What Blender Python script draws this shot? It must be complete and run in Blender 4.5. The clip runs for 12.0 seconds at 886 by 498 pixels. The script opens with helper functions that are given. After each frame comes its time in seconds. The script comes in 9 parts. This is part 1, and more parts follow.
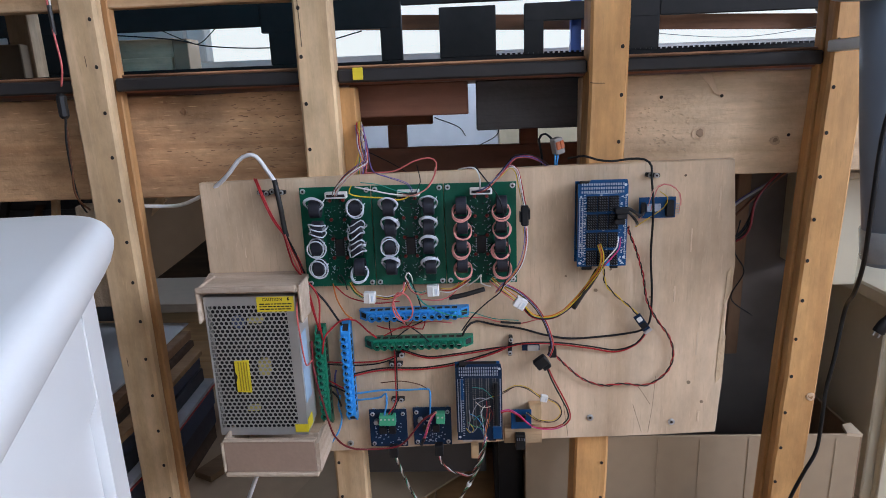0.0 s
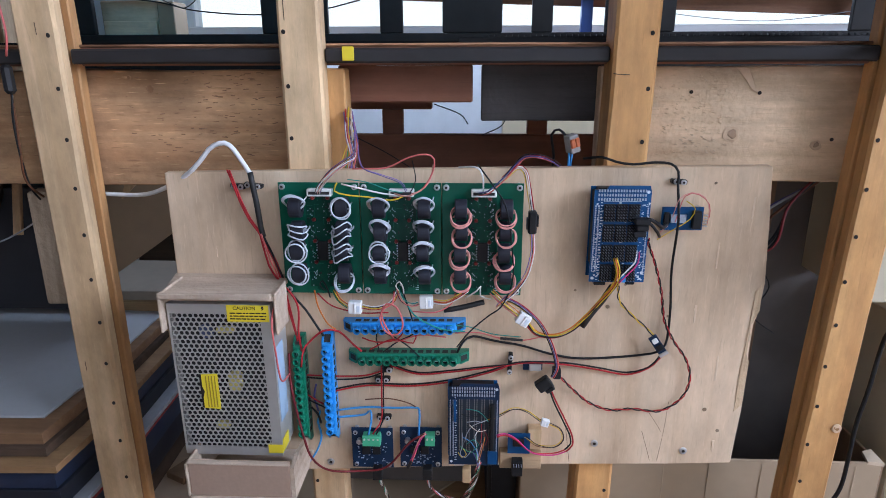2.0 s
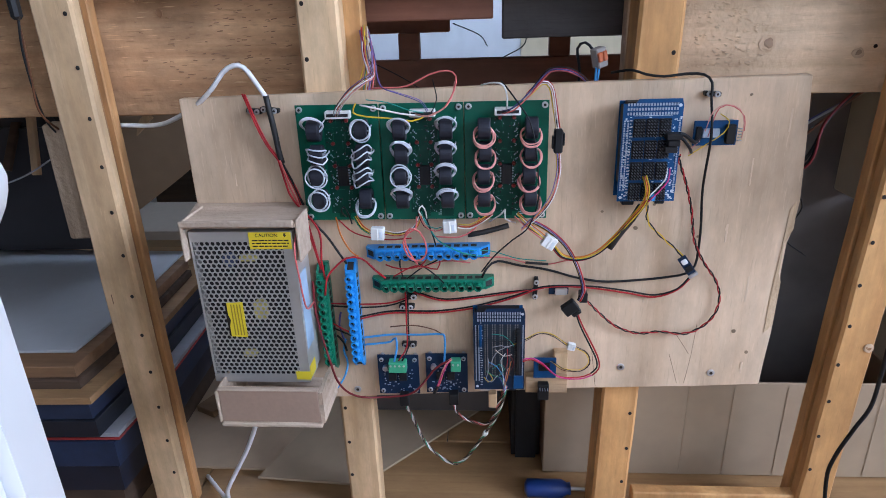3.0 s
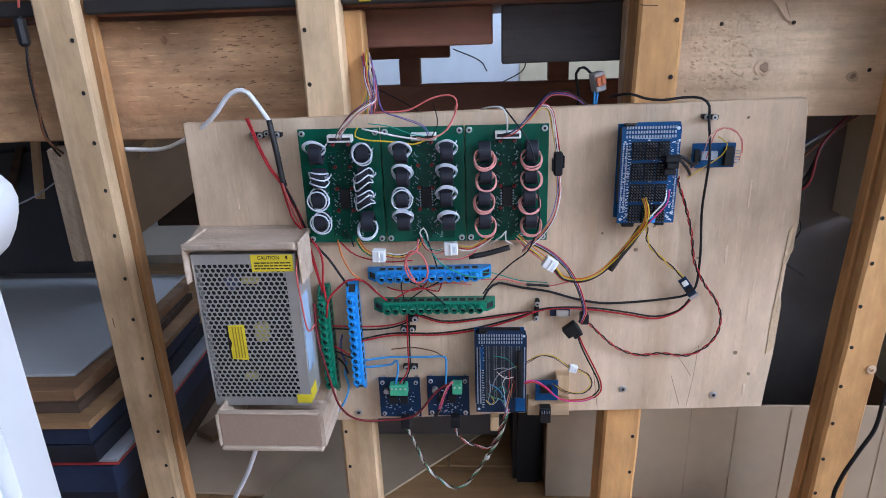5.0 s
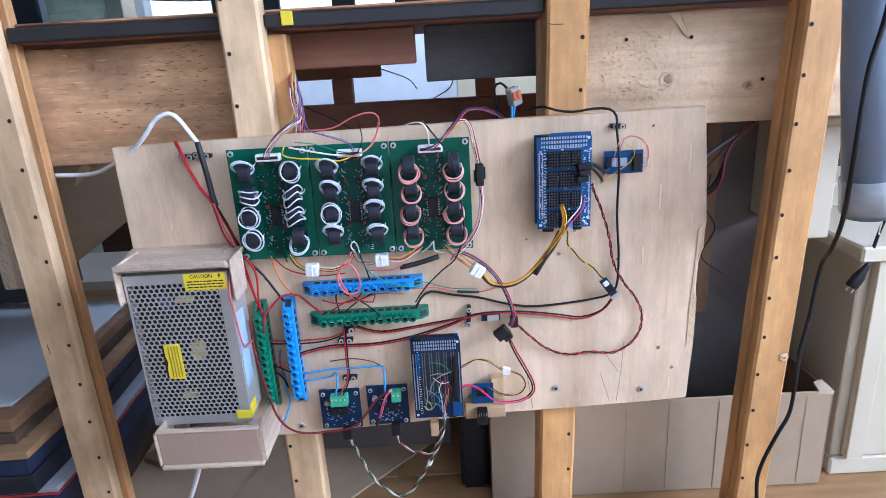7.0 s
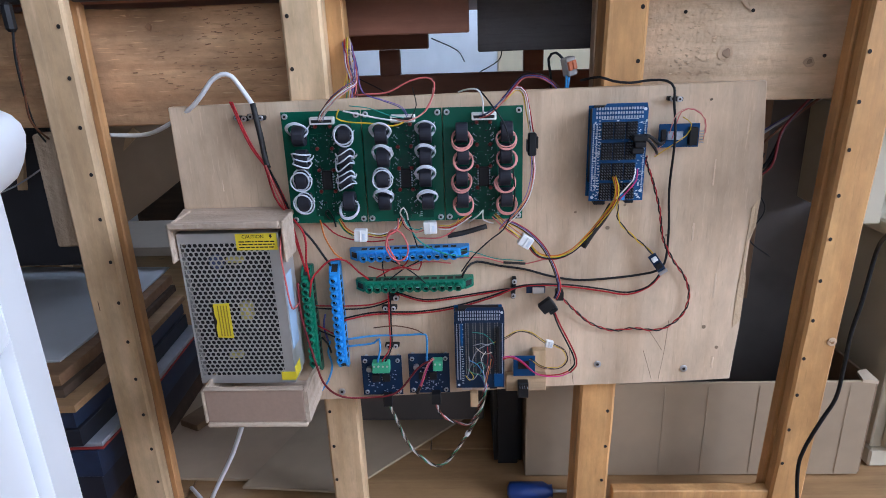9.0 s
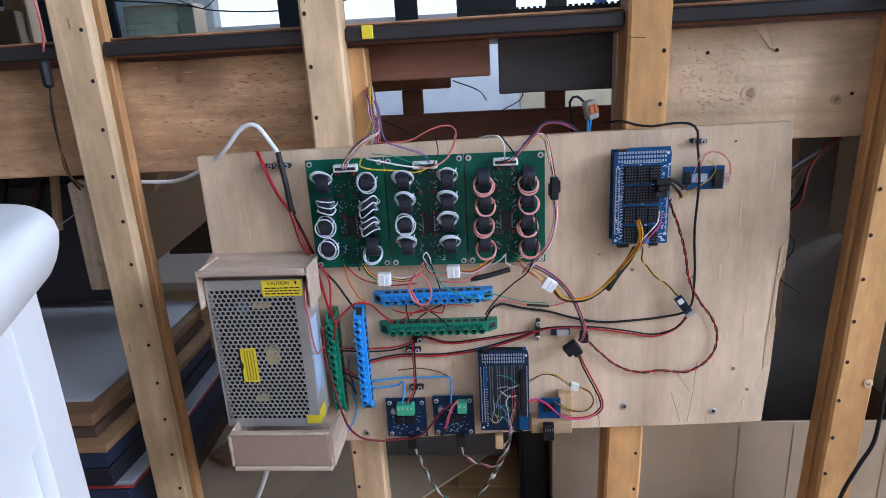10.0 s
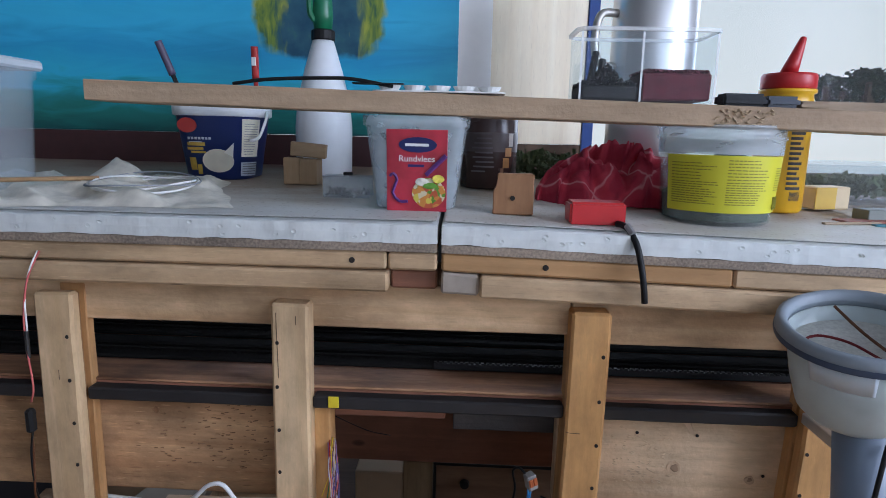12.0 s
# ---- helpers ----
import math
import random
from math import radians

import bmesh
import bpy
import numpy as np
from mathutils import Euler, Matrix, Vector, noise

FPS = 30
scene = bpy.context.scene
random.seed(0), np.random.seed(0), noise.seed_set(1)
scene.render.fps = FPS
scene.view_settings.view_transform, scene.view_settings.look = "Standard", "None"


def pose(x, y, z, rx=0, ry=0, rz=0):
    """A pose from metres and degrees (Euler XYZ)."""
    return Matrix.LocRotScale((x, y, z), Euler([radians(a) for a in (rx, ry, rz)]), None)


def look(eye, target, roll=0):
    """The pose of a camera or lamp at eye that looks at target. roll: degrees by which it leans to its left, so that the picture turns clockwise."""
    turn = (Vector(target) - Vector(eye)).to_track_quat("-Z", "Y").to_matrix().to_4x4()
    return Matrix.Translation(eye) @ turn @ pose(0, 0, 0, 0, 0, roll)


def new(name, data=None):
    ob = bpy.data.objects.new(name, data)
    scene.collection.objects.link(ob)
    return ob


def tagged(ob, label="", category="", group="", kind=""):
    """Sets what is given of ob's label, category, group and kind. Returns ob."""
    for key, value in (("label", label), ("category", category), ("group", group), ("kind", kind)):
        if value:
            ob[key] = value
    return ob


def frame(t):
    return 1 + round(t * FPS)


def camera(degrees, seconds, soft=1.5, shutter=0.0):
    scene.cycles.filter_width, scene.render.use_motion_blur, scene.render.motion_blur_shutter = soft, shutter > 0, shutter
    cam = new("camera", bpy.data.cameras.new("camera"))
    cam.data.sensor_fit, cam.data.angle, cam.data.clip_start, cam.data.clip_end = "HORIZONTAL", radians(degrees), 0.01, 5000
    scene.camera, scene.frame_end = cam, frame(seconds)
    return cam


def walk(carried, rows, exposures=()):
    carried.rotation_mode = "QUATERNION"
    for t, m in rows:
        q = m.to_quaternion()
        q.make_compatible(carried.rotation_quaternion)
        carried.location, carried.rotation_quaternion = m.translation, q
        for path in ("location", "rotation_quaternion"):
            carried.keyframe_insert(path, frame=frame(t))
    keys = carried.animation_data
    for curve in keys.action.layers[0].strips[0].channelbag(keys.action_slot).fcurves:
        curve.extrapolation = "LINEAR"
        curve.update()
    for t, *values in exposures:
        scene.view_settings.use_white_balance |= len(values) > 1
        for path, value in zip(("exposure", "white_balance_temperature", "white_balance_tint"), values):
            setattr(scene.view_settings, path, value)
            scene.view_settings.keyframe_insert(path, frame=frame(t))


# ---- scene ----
cam = camera(71.0, 12.0, soft=0.9)
PATH = [
    (0, (0.3199, -0.7064, 0.6478), (0.2168, 1.2284, 0.1521), -2.20),
    (0.2, (0.3072, -0.6675, 0.6561), (0.1641, 1.2532, 0.1172), -0.44),
    (0.5, (0.3081, -0.6472, 0.6355), (0.1317, 1.2632, 0.0702), 0.64),
    (1, (0.3348, -0.6537, 0.6504), (0.1603, 1.2302, 0.0019), 1.30),
    (1.5, (0.3182, -0.6478, 0.6801), (0.1773, 1.2549, 0.0803), 0.44),
    (2, (0.3152, -0.6200, 0.6615), (0.2269, 1.2925, 0.0831), -0.21),
    (2.5, (0.3049, -0.6185, 0.6398), (0.1765, 1.2596, -0.0357), -1.31),
    (3, (0.3065, -0.6158, 0.6348), (0.1687, 1.2381, -0.1027), -1.93),
    (3.5, (0.3135, -0.6167, 0.6406), (0.1583, 1.2471, -0.0681), -1.94),
    (3.7, (0.3062, -0.6150, 0.6409), (0.1817, 1.2603, -0.0430), -2.13),
    (5.3, (0.3045, -0.6196, 0.6339), (0.1671, 1.2644, -0.0233), -2.02),
    (5.5, (0.2990, -0.6201, 0.6371), (0.1684, 1.2740, 0.0083), -2.07),
    (6, (0.2973, -0.6238, 0.6315), (0.1911, 1.2738, 0.0086), -1.95),
    (6.5, (0.3363, -0.6265, 0.6278), (0.3247, 1.2624, -0.0292), -2.01),
    (7, (0.3402, -0.6428, 0.6344), (0.3248, 1.2584, 0.0135), -3.26),
    (7.2, (0.3390, -0.6437, 0.6282), (0.2870, 1.2525, -0.0056), -3.42),
    (8.8, (0.3092, -0.6488, 0.6155), (0.2454, 1.2418, -0.0338), -1.19),
    (9, (0.3097, -0.6496, 0.6148), (0.2285, 1.2400, -0.0354), -1.97),
    (9.5, (0.3084, -0.6456, 0.6175), (0.2154, 1.2430, -0.0343), -3.35),
    (10, (0.3131, -0.6426, 0.6418), (0.1517, 1.2607, 0.0488), -3.21),
    (10.2, (0.3183, -0.6290, 0.7196), (0.1781, 1.2771, 0.1304), -2.24),
    (10.3, (0.3274, -0.6292, 0.7325), (0.1382, 1.2967, 0.2272), -2.37),
    (10.5, (0.3396, -0.6246, 0.7513), (0.1076, 1.3289, 0.3906), -1.00),
    (10.7, (0.3417, -0.6231, 0.7916), (0.1729, 1.3387, 0.4412), 0.52),
    (11, (0.3405, -0.6340, 0.8536), (0.2770, 1.3409, 0.5438), 2.95),
    (11.5, (0.3287, -0.6420, 0.9424), (0.4243, 1.3385, 0.6809), 3.95),
    (12, (0.3360, -0.6311, 0.9691), (0.2620, 1.3347, 0.6088), 1.36),
]
EXPOSURES = [(0.0, -0.48, 6750, 10.0), (1.0, -0.33, 6600, 10.0), (2.5, -0.16, 6250, 10.0), (3.5, -0.15, 6200, 10.0), (5.5, -0.14, 6150, 10.0), (6.1, -0.18, 6300, 10.0), (6.4, 0.26, 6000, 10.0), (7.2, 0.33, 5850, 10.0), (9.0, -0.25, 6250, 10.0), (10.0, -0.2, 6300, 10.0), (10.6, -0.02, 6150, 10.0), (11.0, -0.32, 5850, 10.0), (11.4, -0.78, 6100, 10.0), (12.0, -0.84, 6500, 10.0)]
walk(cam, [(t, look(eye, target, roll)) for t, eye, target, roll in PATH], EXPOSURES)


# ---- light and air ----
world = bpy.data.worlds.new("world")
scene.world = world
world.use_nodes = True
wn = world.node_tree.nodes
sky = wn.new("ShaderNodeTexSky")
sky.sky_type, sky.sun_disc = "NISHITA", False
sky.sun_elevation, sky.sun_rotation = radians(38), radians(140)
world.node_tree.links.new(sky.outputs[0], wn["Background"].inputs[0])
wn["Background"].inputs[1].default_value = 0.12


def lamp(name, size_x, size_y, watts, colour, m):
    data = bpy.data.lights.new(name, "AREA")
    data.shape, data.size, data.size_y, data.energy, data.color = "RECTANGLE", size_x, size_y, watts, colour
    ob = new(name, data)
    ob.matrix_world = m
    return ob


lamp("window_daylight_side", 1.3, 1.3, 118, (0.81, 0.93, 1.22), look((2.66, -1.20, 1.60), (0.0, -1.20, 1.60)))
# Weak fill from an unseen front opening; added, no such window is known.
lamp("window_daylight_front", 1.3, 1.2, 8, (0.78, 0.93, 1.24), look((1.3, -1.93, 1.55), (1.3, 0.0, 1.55)))
lamp("window_daylight_back", 2.5, 1.3, 40, (0.76, 0.93, 1.27), look((0.67, 1.3, 1.43), (0.67, 0.0, 1.43)))


# ---- materials ----
def nodes_of(name):
    m = bpy.data.materials.new(name)
    m.use_nodes = True
    t = m.node_tree
    return m, t, t.nodes, t.nodes["Principled BSDF"]


def node(t, kind, **values):
    n = t.nodes.new(kind)
    for key, value in values.items():
        n.inputs[key].default_value = value
    return n


def ramp(t, fac, stops):
    n = t.nodes.new("ShaderNodeValToRGB")
    while len(n.color_ramp.elements) < len(stops):
        n.color_ramp.elements.new(0.5)
    for e, (p, c) in zip(n.color_ramp.elements, stops):
        e.position, e.color = p, (*c, 1)
    t.links.new(fac, n.inputs[0])
    return n


def scaled(c, k):
    return tuple(min(1.0, v * k) for v in c)


def plain(name, colour, rough=0.5, metal=0.0, var=0.12, scale=60.0, bump=0.15, big=6.0, sheen=0.5):
    """A surface with fine grain and broad, faint stains."""
    m, t, ns, b = nodes_of(name)
    co = ns.new("ShaderNodeTexCoord")
    fine = node(t, "ShaderNodeTexNoise", Scale=scale, Detail=4.0)
    broad = node(t, "ShaderNodeTexNoise", Scale=big, Detail=3.0)
    for n in (fine, broad):
        t.links.new(co.outputs["Object"], n.inputs["Vector"])
    add = ns.new("ShaderNodeMath")
    add.operation = "MULTIPLY_ADD"
    add.inputs[1].default_value = 0.45
    t.links.new(fine.outputs[0], add.inputs[0])
    half = ns.new("ShaderNodeMath")
    half.operation = "MULTIPLY"
    half.inputs[1].default_value = 0.55
    t.links.new(broad.outputs[0], half.inputs[0])
    t.links.new(half.outputs[0], add.inputs[2])
    r = ramp(t, add.outputs[0], [(0.3, scaled(colour, 1 - var)), (0.7, scaled(colour, 1 + var))])
    t.links.new(r.outputs[0], b.inputs["Base Color"])
    rr = ns.new("ShaderNodeMapRange")
    rr.inputs[3].default_value, rr.inputs[4].default_value = max(0.02, rough - 0.1), min(1, rough + 0.1)
    t.links.new(fine.outputs[0], rr.inputs[0])
    t.links.new(rr.outputs[0], b.inputs["Roughness"])
    b.inputs["Metallic"].default_value = metal
    b.inputs["Specular IOR Level"].default_value = sheen
    if bump:
        bp = node(t, "ShaderNodeBump", Strength=bump, Distance=0.001)
        t.links.new(fine.outputs[0], bp.inputs["Height"])
        t.links.new(bp.outputs[0], b.inputs["Normal"])
    return m


def wood(name, light, dark, along="x", rough=0.6, grain=1.0, saw=0.0, stains=0.0, tint=0.12, knots=1.0, cross=0.5, patch=0.2, flecks=0.18):
    """Timber: long grain along an axis, knots, broad tone drift, and, where asked, rough saw marks and dark stains."""
    m, t, ns, b = nodes_of(name)
    co = ns.new("ShaderNodeTexCoord")
    lo, hi = 2.2 * grain, 75.0 * grain
    s = {"x": (lo, hi, hi), "z": (hi, hi, lo), "y": (hi, lo, hi)}[along]
    mp = ns.new("ShaderNodeMapping")
    mp.inputs["Scale"].default_value = s
    oi = ns.new("ShaderNodeObjectInfo")
    shift = ns.new("ShaderNodeVectorMath")
    shift.operation = "ADD"
    mul = ns.new("ShaderNodeMath")
    mul.operation = "MULTIPLY"
    mul.inputs[1].default_value = 7.0
    t.links.new(oi.outputs["Random"], mul.inputs[0])
    t.links.new(co.outputs["Object"], shift.inputs[0])
    t.links.new(mul.outputs[0], shift.inputs[1])
    t.links.new(shift.outputs[0], mp.inputs["Vector"])
    g = node(t, "ShaderNodeTexNoise", Scale=1.0, Detail=5.0, Distortion=0.6)
    t.links.new(mp.outputs[0], g.inputs["Vector"])
    # growth rings, cut lengthwise: broad wavering streaks
    streak = ns.new("ShaderNodeMapping")
    streak.inputs["Scale"].default_value = tuple(v * (0.45 if v == lo else 0.22) for v in s)
    t.links.new(shift.outputs[0], streak.inputs["Vector"])
    broad = node(t, "ShaderNodeTexNoise", Scale=1.0, Detail=4.0, Distortion=1.4)
    t.links.new(streak.outputs[0], broad.inputs["Vector"])
    mix = ns.new("ShaderNodeMath")
    mix.operation = "MULTIPLY_ADD"
    mix.inputs[1].default_value = cross
    hb = ns.new("ShaderNodeMath")
    hb.operation = "MULTIPLY"
    hb.inputs[1].default_value = 1 - cross
    t.links.new(broad.outputs[0], hb.inputs[0])
    t.links.new(g.outputs[0], mix.inputs[0])
    t.links.new(hb.outputs[0], mix.inputs[2])
    r = ramp(t, mix.outputs[0], [(0.32, dark), (0.5, tuple((p + q) / 2 for p, q in zip(light, dark))), (0.66, light)])
    colour = r.outputs[0]
    # knots
    kmap = ns.new("ShaderNodeMapping")
    kmap.inputs["Scale"].default_value = {"x": (7, 14, 14), "z": (14, 14, 7), "y": (14, 7, 14)}[along]
    t.links.new(shift.outputs[0], kmap.inputs["Vector"])
    v = node(t, "ShaderNodeTexVoronoi", Scale=1.0)
    t.links.new(kmap.outputs[0], v.inputs["Vector"])
    kr = ramp(t, v.outputs["Distance"], [(0.035, (knots, knots, knots)), (0.06, (knots * 0.7, knots * 0.7, knots * 0.7)), (0.085, (0, 0, 0))])
    km = ns.new("ShaderNodeMix")
    km.data_type = "RGBA"
    t.links.new(kr.outputs[0], km.inputs[0])
    t.links.new(colour, km.inputs[6])
    km.inputs[7].default_value = (*scaled(dark, 0.45), 1)
    colour = km.outputs[2]
    if stains:
        sn = node(t, "ShaderNodeTexNoise", Scale=5.0, Detail=6.0)
        t.links.new(shift.outputs[0], sn.inputs["Vector"])
        sr = ramp(t, sn.outputs[0], [(0.5, (0, 0, 0)), (0.68, (stains, stains, stains))])
        sm = ns.new("ShaderNodeMix")
        sm.data_type = "RGBA"
        t.links.new(sr.outputs[0], sm.inputs[0])
        t.links.new(colour, sm.inputs[6])
        sm.inputs[7].default_value = (*scaled(dark, 0.35), 1)
        colour = sm.outputs[2]
    # short dark pores and pale torn fibres along the grain
    if flecks:
        fm = ns.new("ShaderNodeMapping")
        fm.inputs["Scale"].default_value = {"x": (38, 420, 420), "z": (420, 420, 38), "y": (420, 38, 420)}[along]
        t.links.new(shift.outputs[0], fm.inputs["Vector"])
        fn = node(t, "ShaderNodeTexNoise", Scale=1.0, Detail=2.0)
        t.links.new(fm.outputs[0], fn.inputs["Vector"])
        dr_ = ramp(t, fn.outputs[0], [(0.29, (flecks, flecks, flecks)), (0.37, (0, 0, 0))])
        lr_ = ramp(t, fn.outputs[0], [(0.64, (0, 0, 0)), (0.72, (flecks, flecks, flecks))])
        for fac, tone in ((dr_, scaled(dark, 0.5)), (lr_, scaled(light, 1.25))):
            fx = ns.new("ShaderNodeMix")
            fx.data_type = "RGBA"
            t.links.new(fac.outputs[0], fx.inputs[0])
            t.links.new(colour, fx.inputs[6])
            fx.inputs[7].default_value = (*tone, 1)
            colour = fx.outputs[2]
    hv = ns.new("ShaderNodeHueSaturation")
    vr = ns.new("ShaderNodeMapRange")
    vr.inputs[3].default_value, vr.inputs[4].default_value = 1 - tint, 1 + tint
    t.links.new(oi.outputs["Random"], vr.inputs[0])
    # pale and dull patches of handling and sawing
    pm = ns.new("ShaderNodeMapping")
    pm.inputs["Scale"].default_value = {"x": (9, 22, 22), "z": (22, 22, 9), "y": (22, 9, 22)}[along]
    t.links.new(shift.outputs[0], pm.inputs["Vector"])
    pn = node(t, "ShaderNodeTexNoise", Scale=1.0, Detail=9.0, Roughness=0.68)
    t.links.new(pm.outputs[0], pn.inputs["Vector"])
    pr_ = ns.new("ShaderNodeMapRange")
    pr_.inputs[1].default_value, pr_.inputs[2].default_value = 0.3, 0.7
    pr_.inputs[3].default_value, pr_.inputs[4].default_value = 1 - patch, 1 + patch
    t.links.new(pn.outputs[0], pr_.inputs[0])
    vm = ns.new("ShaderNodeMath")
    vm.operation = "MULTIPLY"
    t.links.new(vr.outputs[0], vm.inputs[0])
    t.links.new(pr_.outputs[0], vm.inputs[1])
    t.links.new(vm.outputs[0], hv.inputs["Value"])
    t.links.new(colour, hv.inputs["Color"])
    t.links.new(hv.outputs[0], b.inputs["Base Color"])
    b.inputs["Roughness"].default_value = rough
    b.inputs["Specular IOR Level"].default_value = 0.3
    bp = node(t, "ShaderNodeBump", Strength=0.25, Distance=0.0012)
    t.links.new(g.outputs[0], bp.inputs["Height"])
    if saw:
        sw = node(t, "ShaderNodeTexNoise", Scale=160.0, Detail=5.0)
        t.links.new(co.outputs["Object"], sw.inputs["Vector"])
        b2 = node(t, "ShaderNodeBump", Strength=saw, Distance=0.003)
        t.links.new(sw.outputs[0], b2.inputs["Height"])
        t.links.new(bp.outputs[0], b2.inputs["Normal"])
        bp = b2
    t.links.new(bp.outputs[0], b.inputs["Normal"])
    return m


def glassy(name, colour=(0.95, 0.97, 0.98), rough=0.1, alpha=0.25):
    """Thin clear or milky plastic."""
    m, t, ns, b = nodes_of(name)
    b.inputs["Base Color"].default_value = (*colour, 1)
    b.inputs["Roughness"].default_value = rough
    tr = ns.new("ShaderNodeBsdfTransparent")
    tr.inputs[0].default_value = (*colour, 1)
    mx = ns.new("ShaderNodeMixShader")
    mx.inputs[0].default_value = alpha
    n = node(t, "ShaderNodeTexNoise", Scale=4.0, Detail=2.0)
    mr = ns.new("ShaderNodeMapRange")
    mr.inputs[3].default_value, mr.inputs[4].default_value = alpha * 0.8, min(1, alpha * 1.2)
    t.links.new(n.outputs[0], mr.inputs[0])
    t.links.new(mr.outputs[0], mx.inputs[0])
    t.links.new(tr.outputs[0], mx.inputs[1])
    t.links.new(b.outputs[0], mx.inputs[2])
    t.links.new(mx.outputs[0], ns["Material Output"].inputs[0])
    return m


def translucent(name, colour, rough=0.6):
    """Thin sheet that lets light from behind through."""
    m, t, ns, b = nodes_of(name)
    n = node(t, "ShaderNodeTexNoise", Scale=9.0, Detail=5.0)
    r = ramp(t, n.outputs[0], [(0.3, scaled(colour, 0.9)), (0.7, colour)])
    t.links.new(r.outputs[0], b.inputs["Base Color"])
    b.inputs["Roughness"].default_value = rough
    tl = ns.new("ShaderNodeBsdfTranslucent")
    t.links.new(r.outputs[0], tl.inputs[0])
    mx = ns.new("ShaderNodeMixShader")
    mx.inputs[0].default_value = 0.94
    t.links.new(b.outputs[0], mx.inputs[1])
    t.links.new(tl.outputs[0], mx.inputs[2])
    t.links.new(mx.outputs[0], ns["Material Output"].inputs[0])
    return m


def glow(name, low, high, strength, z0, z1):
    m, t, ns, b = nodes_of(name)
    co = ns.new("ShaderNodeTexCoord")
    sep = ns.new("ShaderNodeSeparateXYZ")
    t.links.new(co.outputs["Object"], sep.inputs[0])
    mr = ns.new("ShaderNodeMapRange")
    mr.inputs[1].default_value, mr.inputs[2].default_value = z0, z1
    t.links.new(sep.outputs[2], mr.inputs[0])
    r = ramp(t, mr.outputs[0], [(0, low), (1, high)])
    e = ns.new("ShaderNodeEmission")
    e.inputs[1].default_value = strength
    t.links.new(r.outputs[0], e.inputs[0])
    t.links.new(e.outputs[0], ns["Material Output"].inputs[0])
    return m


def dusty_top():
    """Chalk dust over a tan board: thick along the front, worn through in patches further back."""
    m, t, ns, b = nodes_of("dusty_tabletop")
    co = ns.new("ShaderNodeTexCoord")
    sep = ns.new("ShaderNodeSeparateXYZ")
    t.links.new(co.outputs["Object"], sep.inputs[0])
    mp = ns.new("ShaderNodeMapping")
    mp.inputs["Scale"].default_value = (6, 14, 1)
    t.links.new(co.outputs["Object"], mp.inputs["Vector"])
    n = node(t, "ShaderNodeTexNoise", Scale=1.0, Detail=7.0, Roughness=0.62)
    t.links.new(mp.outputs[0], n.inputs["Vector"])
    ad = ns.new("ShaderNodeMath")
    ad.operation = "MULTIPLY_ADD"
    ad.inputs[1].default_value = 0.42
    t.links.new(n.outputs[0], ad.inputs[0])
    t.links.new(sep.outputs[1], ad.inputs[2])
    r = ramp(t, ad.outputs[0], [(0.22, (0.60, 0.59, 0.56)), (0.34, (0.52, 0.48, 0.42)), (0.42, (0.40, 0.32, 0.235)), (0.62, (0.33, 0.22, 0.155)), (0.75, (0.20, 0.10, 0.08))])
    sp = node(t, "ShaderNodeTexNoise", Scale=190.0, Detail=3.0)
    t.links.new(co.outputs["Object"], sp.inputs["Vector"])
    sr = ramp(t, sp.outputs[0], [(0.30, (0.55, 0.5, 0.45)), (0.40, (1, 1, 1))])
    mx = ns.new("ShaderNodeMix")
    mx.data_type, mx.blend_type = "RGBA", "MULTIPLY"
    mx.inputs[0].default_value = 0.6
    t.links.new(r.outputs[0], mx.inputs[6])
    t.links.new(sr.outputs[0], mx.inputs[7])
    t.links.new(mx.outputs[2], b.inputs["Base Color"])
    b.inputs["Roughness"].default_value = 0.62
    bp = node(t, "ShaderNodeBump", Strength=0.3, Distance=0.001)
    t.links.new(sp.outputs[0], bp.inputs["Height"])
    t.links.new(bp.outputs[0], b.inputs["Normal"])
    return m


PINE = wood("pale_pine", (0.70, 0.50, 0.30), (0.50, 0.325, 0.17), "z", stains=0.28, patch=0.30, knots=0.0)
PINE_OR = wood("orange_pine", (0.68, 0.385, 0.155), (0.48, 0.235, 0.085), "z", stains=0.28, patch=0.30, knots=0.0)
PINE_X = wood("pine_lath", (0.62, 0.44, 0.27), (0.41, 0.265, 0.145), "x", stains=0.40, saw=0.15, patch=0.34, flecks=0.3)
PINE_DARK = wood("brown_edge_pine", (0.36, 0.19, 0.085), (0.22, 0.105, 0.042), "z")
# Darker orange pine: part of the left rear lath's shade is in it.
BROWN_LATH = wood("half_shaded_pine", (0.54, 0.29, 0.12), (0.37, 0.18, 0.07), "z", stains=0.3, patch=0.28)
GAPWOOD = wood("dim_gap_wood", (0.20, 0.13, 0.08), (0.12, 0.075, 0.045), "x", knots=0.0)
ROUGH = wood("rough_sawn_plank", (0.74, 0.455, 0.245), (0.48, 0.25, 0.12), "x", rough=0.75, saw=0.22, stains=0.65, patch=0.40, flecks=0.5, knots=0.0)
BEAM = wood("grey_pine_beam", (0.66, 0.46, 0.275), (0.44, 0.26, 0.13), "x", stains=0.7, saw=0.25, patch=0.32, flecks=0.15)
BACKPLANK = wood("grey_brown_plank", (0.74, 0.545, 0.355), (0.53, 0.36, 0.215), "x", stains=0.5, saw=0.4, patch=0.26, flecks=0.18, knots=0.0)
PLY = wood("plywood", (0.70, 0.535, 0.375), (0.58, 0.41, 0.265), "z", rough=0.7, grain=0.9, tint=0.02, knots=0.0, stains=0.42, patch=0.21, flecks=0.2)
PLY_EDGE = wood("raw_board_edge", (0.60, 0.48, 0.37), (0.38, 0.28, 0.20), "x", rough=0.9, saw=0.7, knots=0.0)
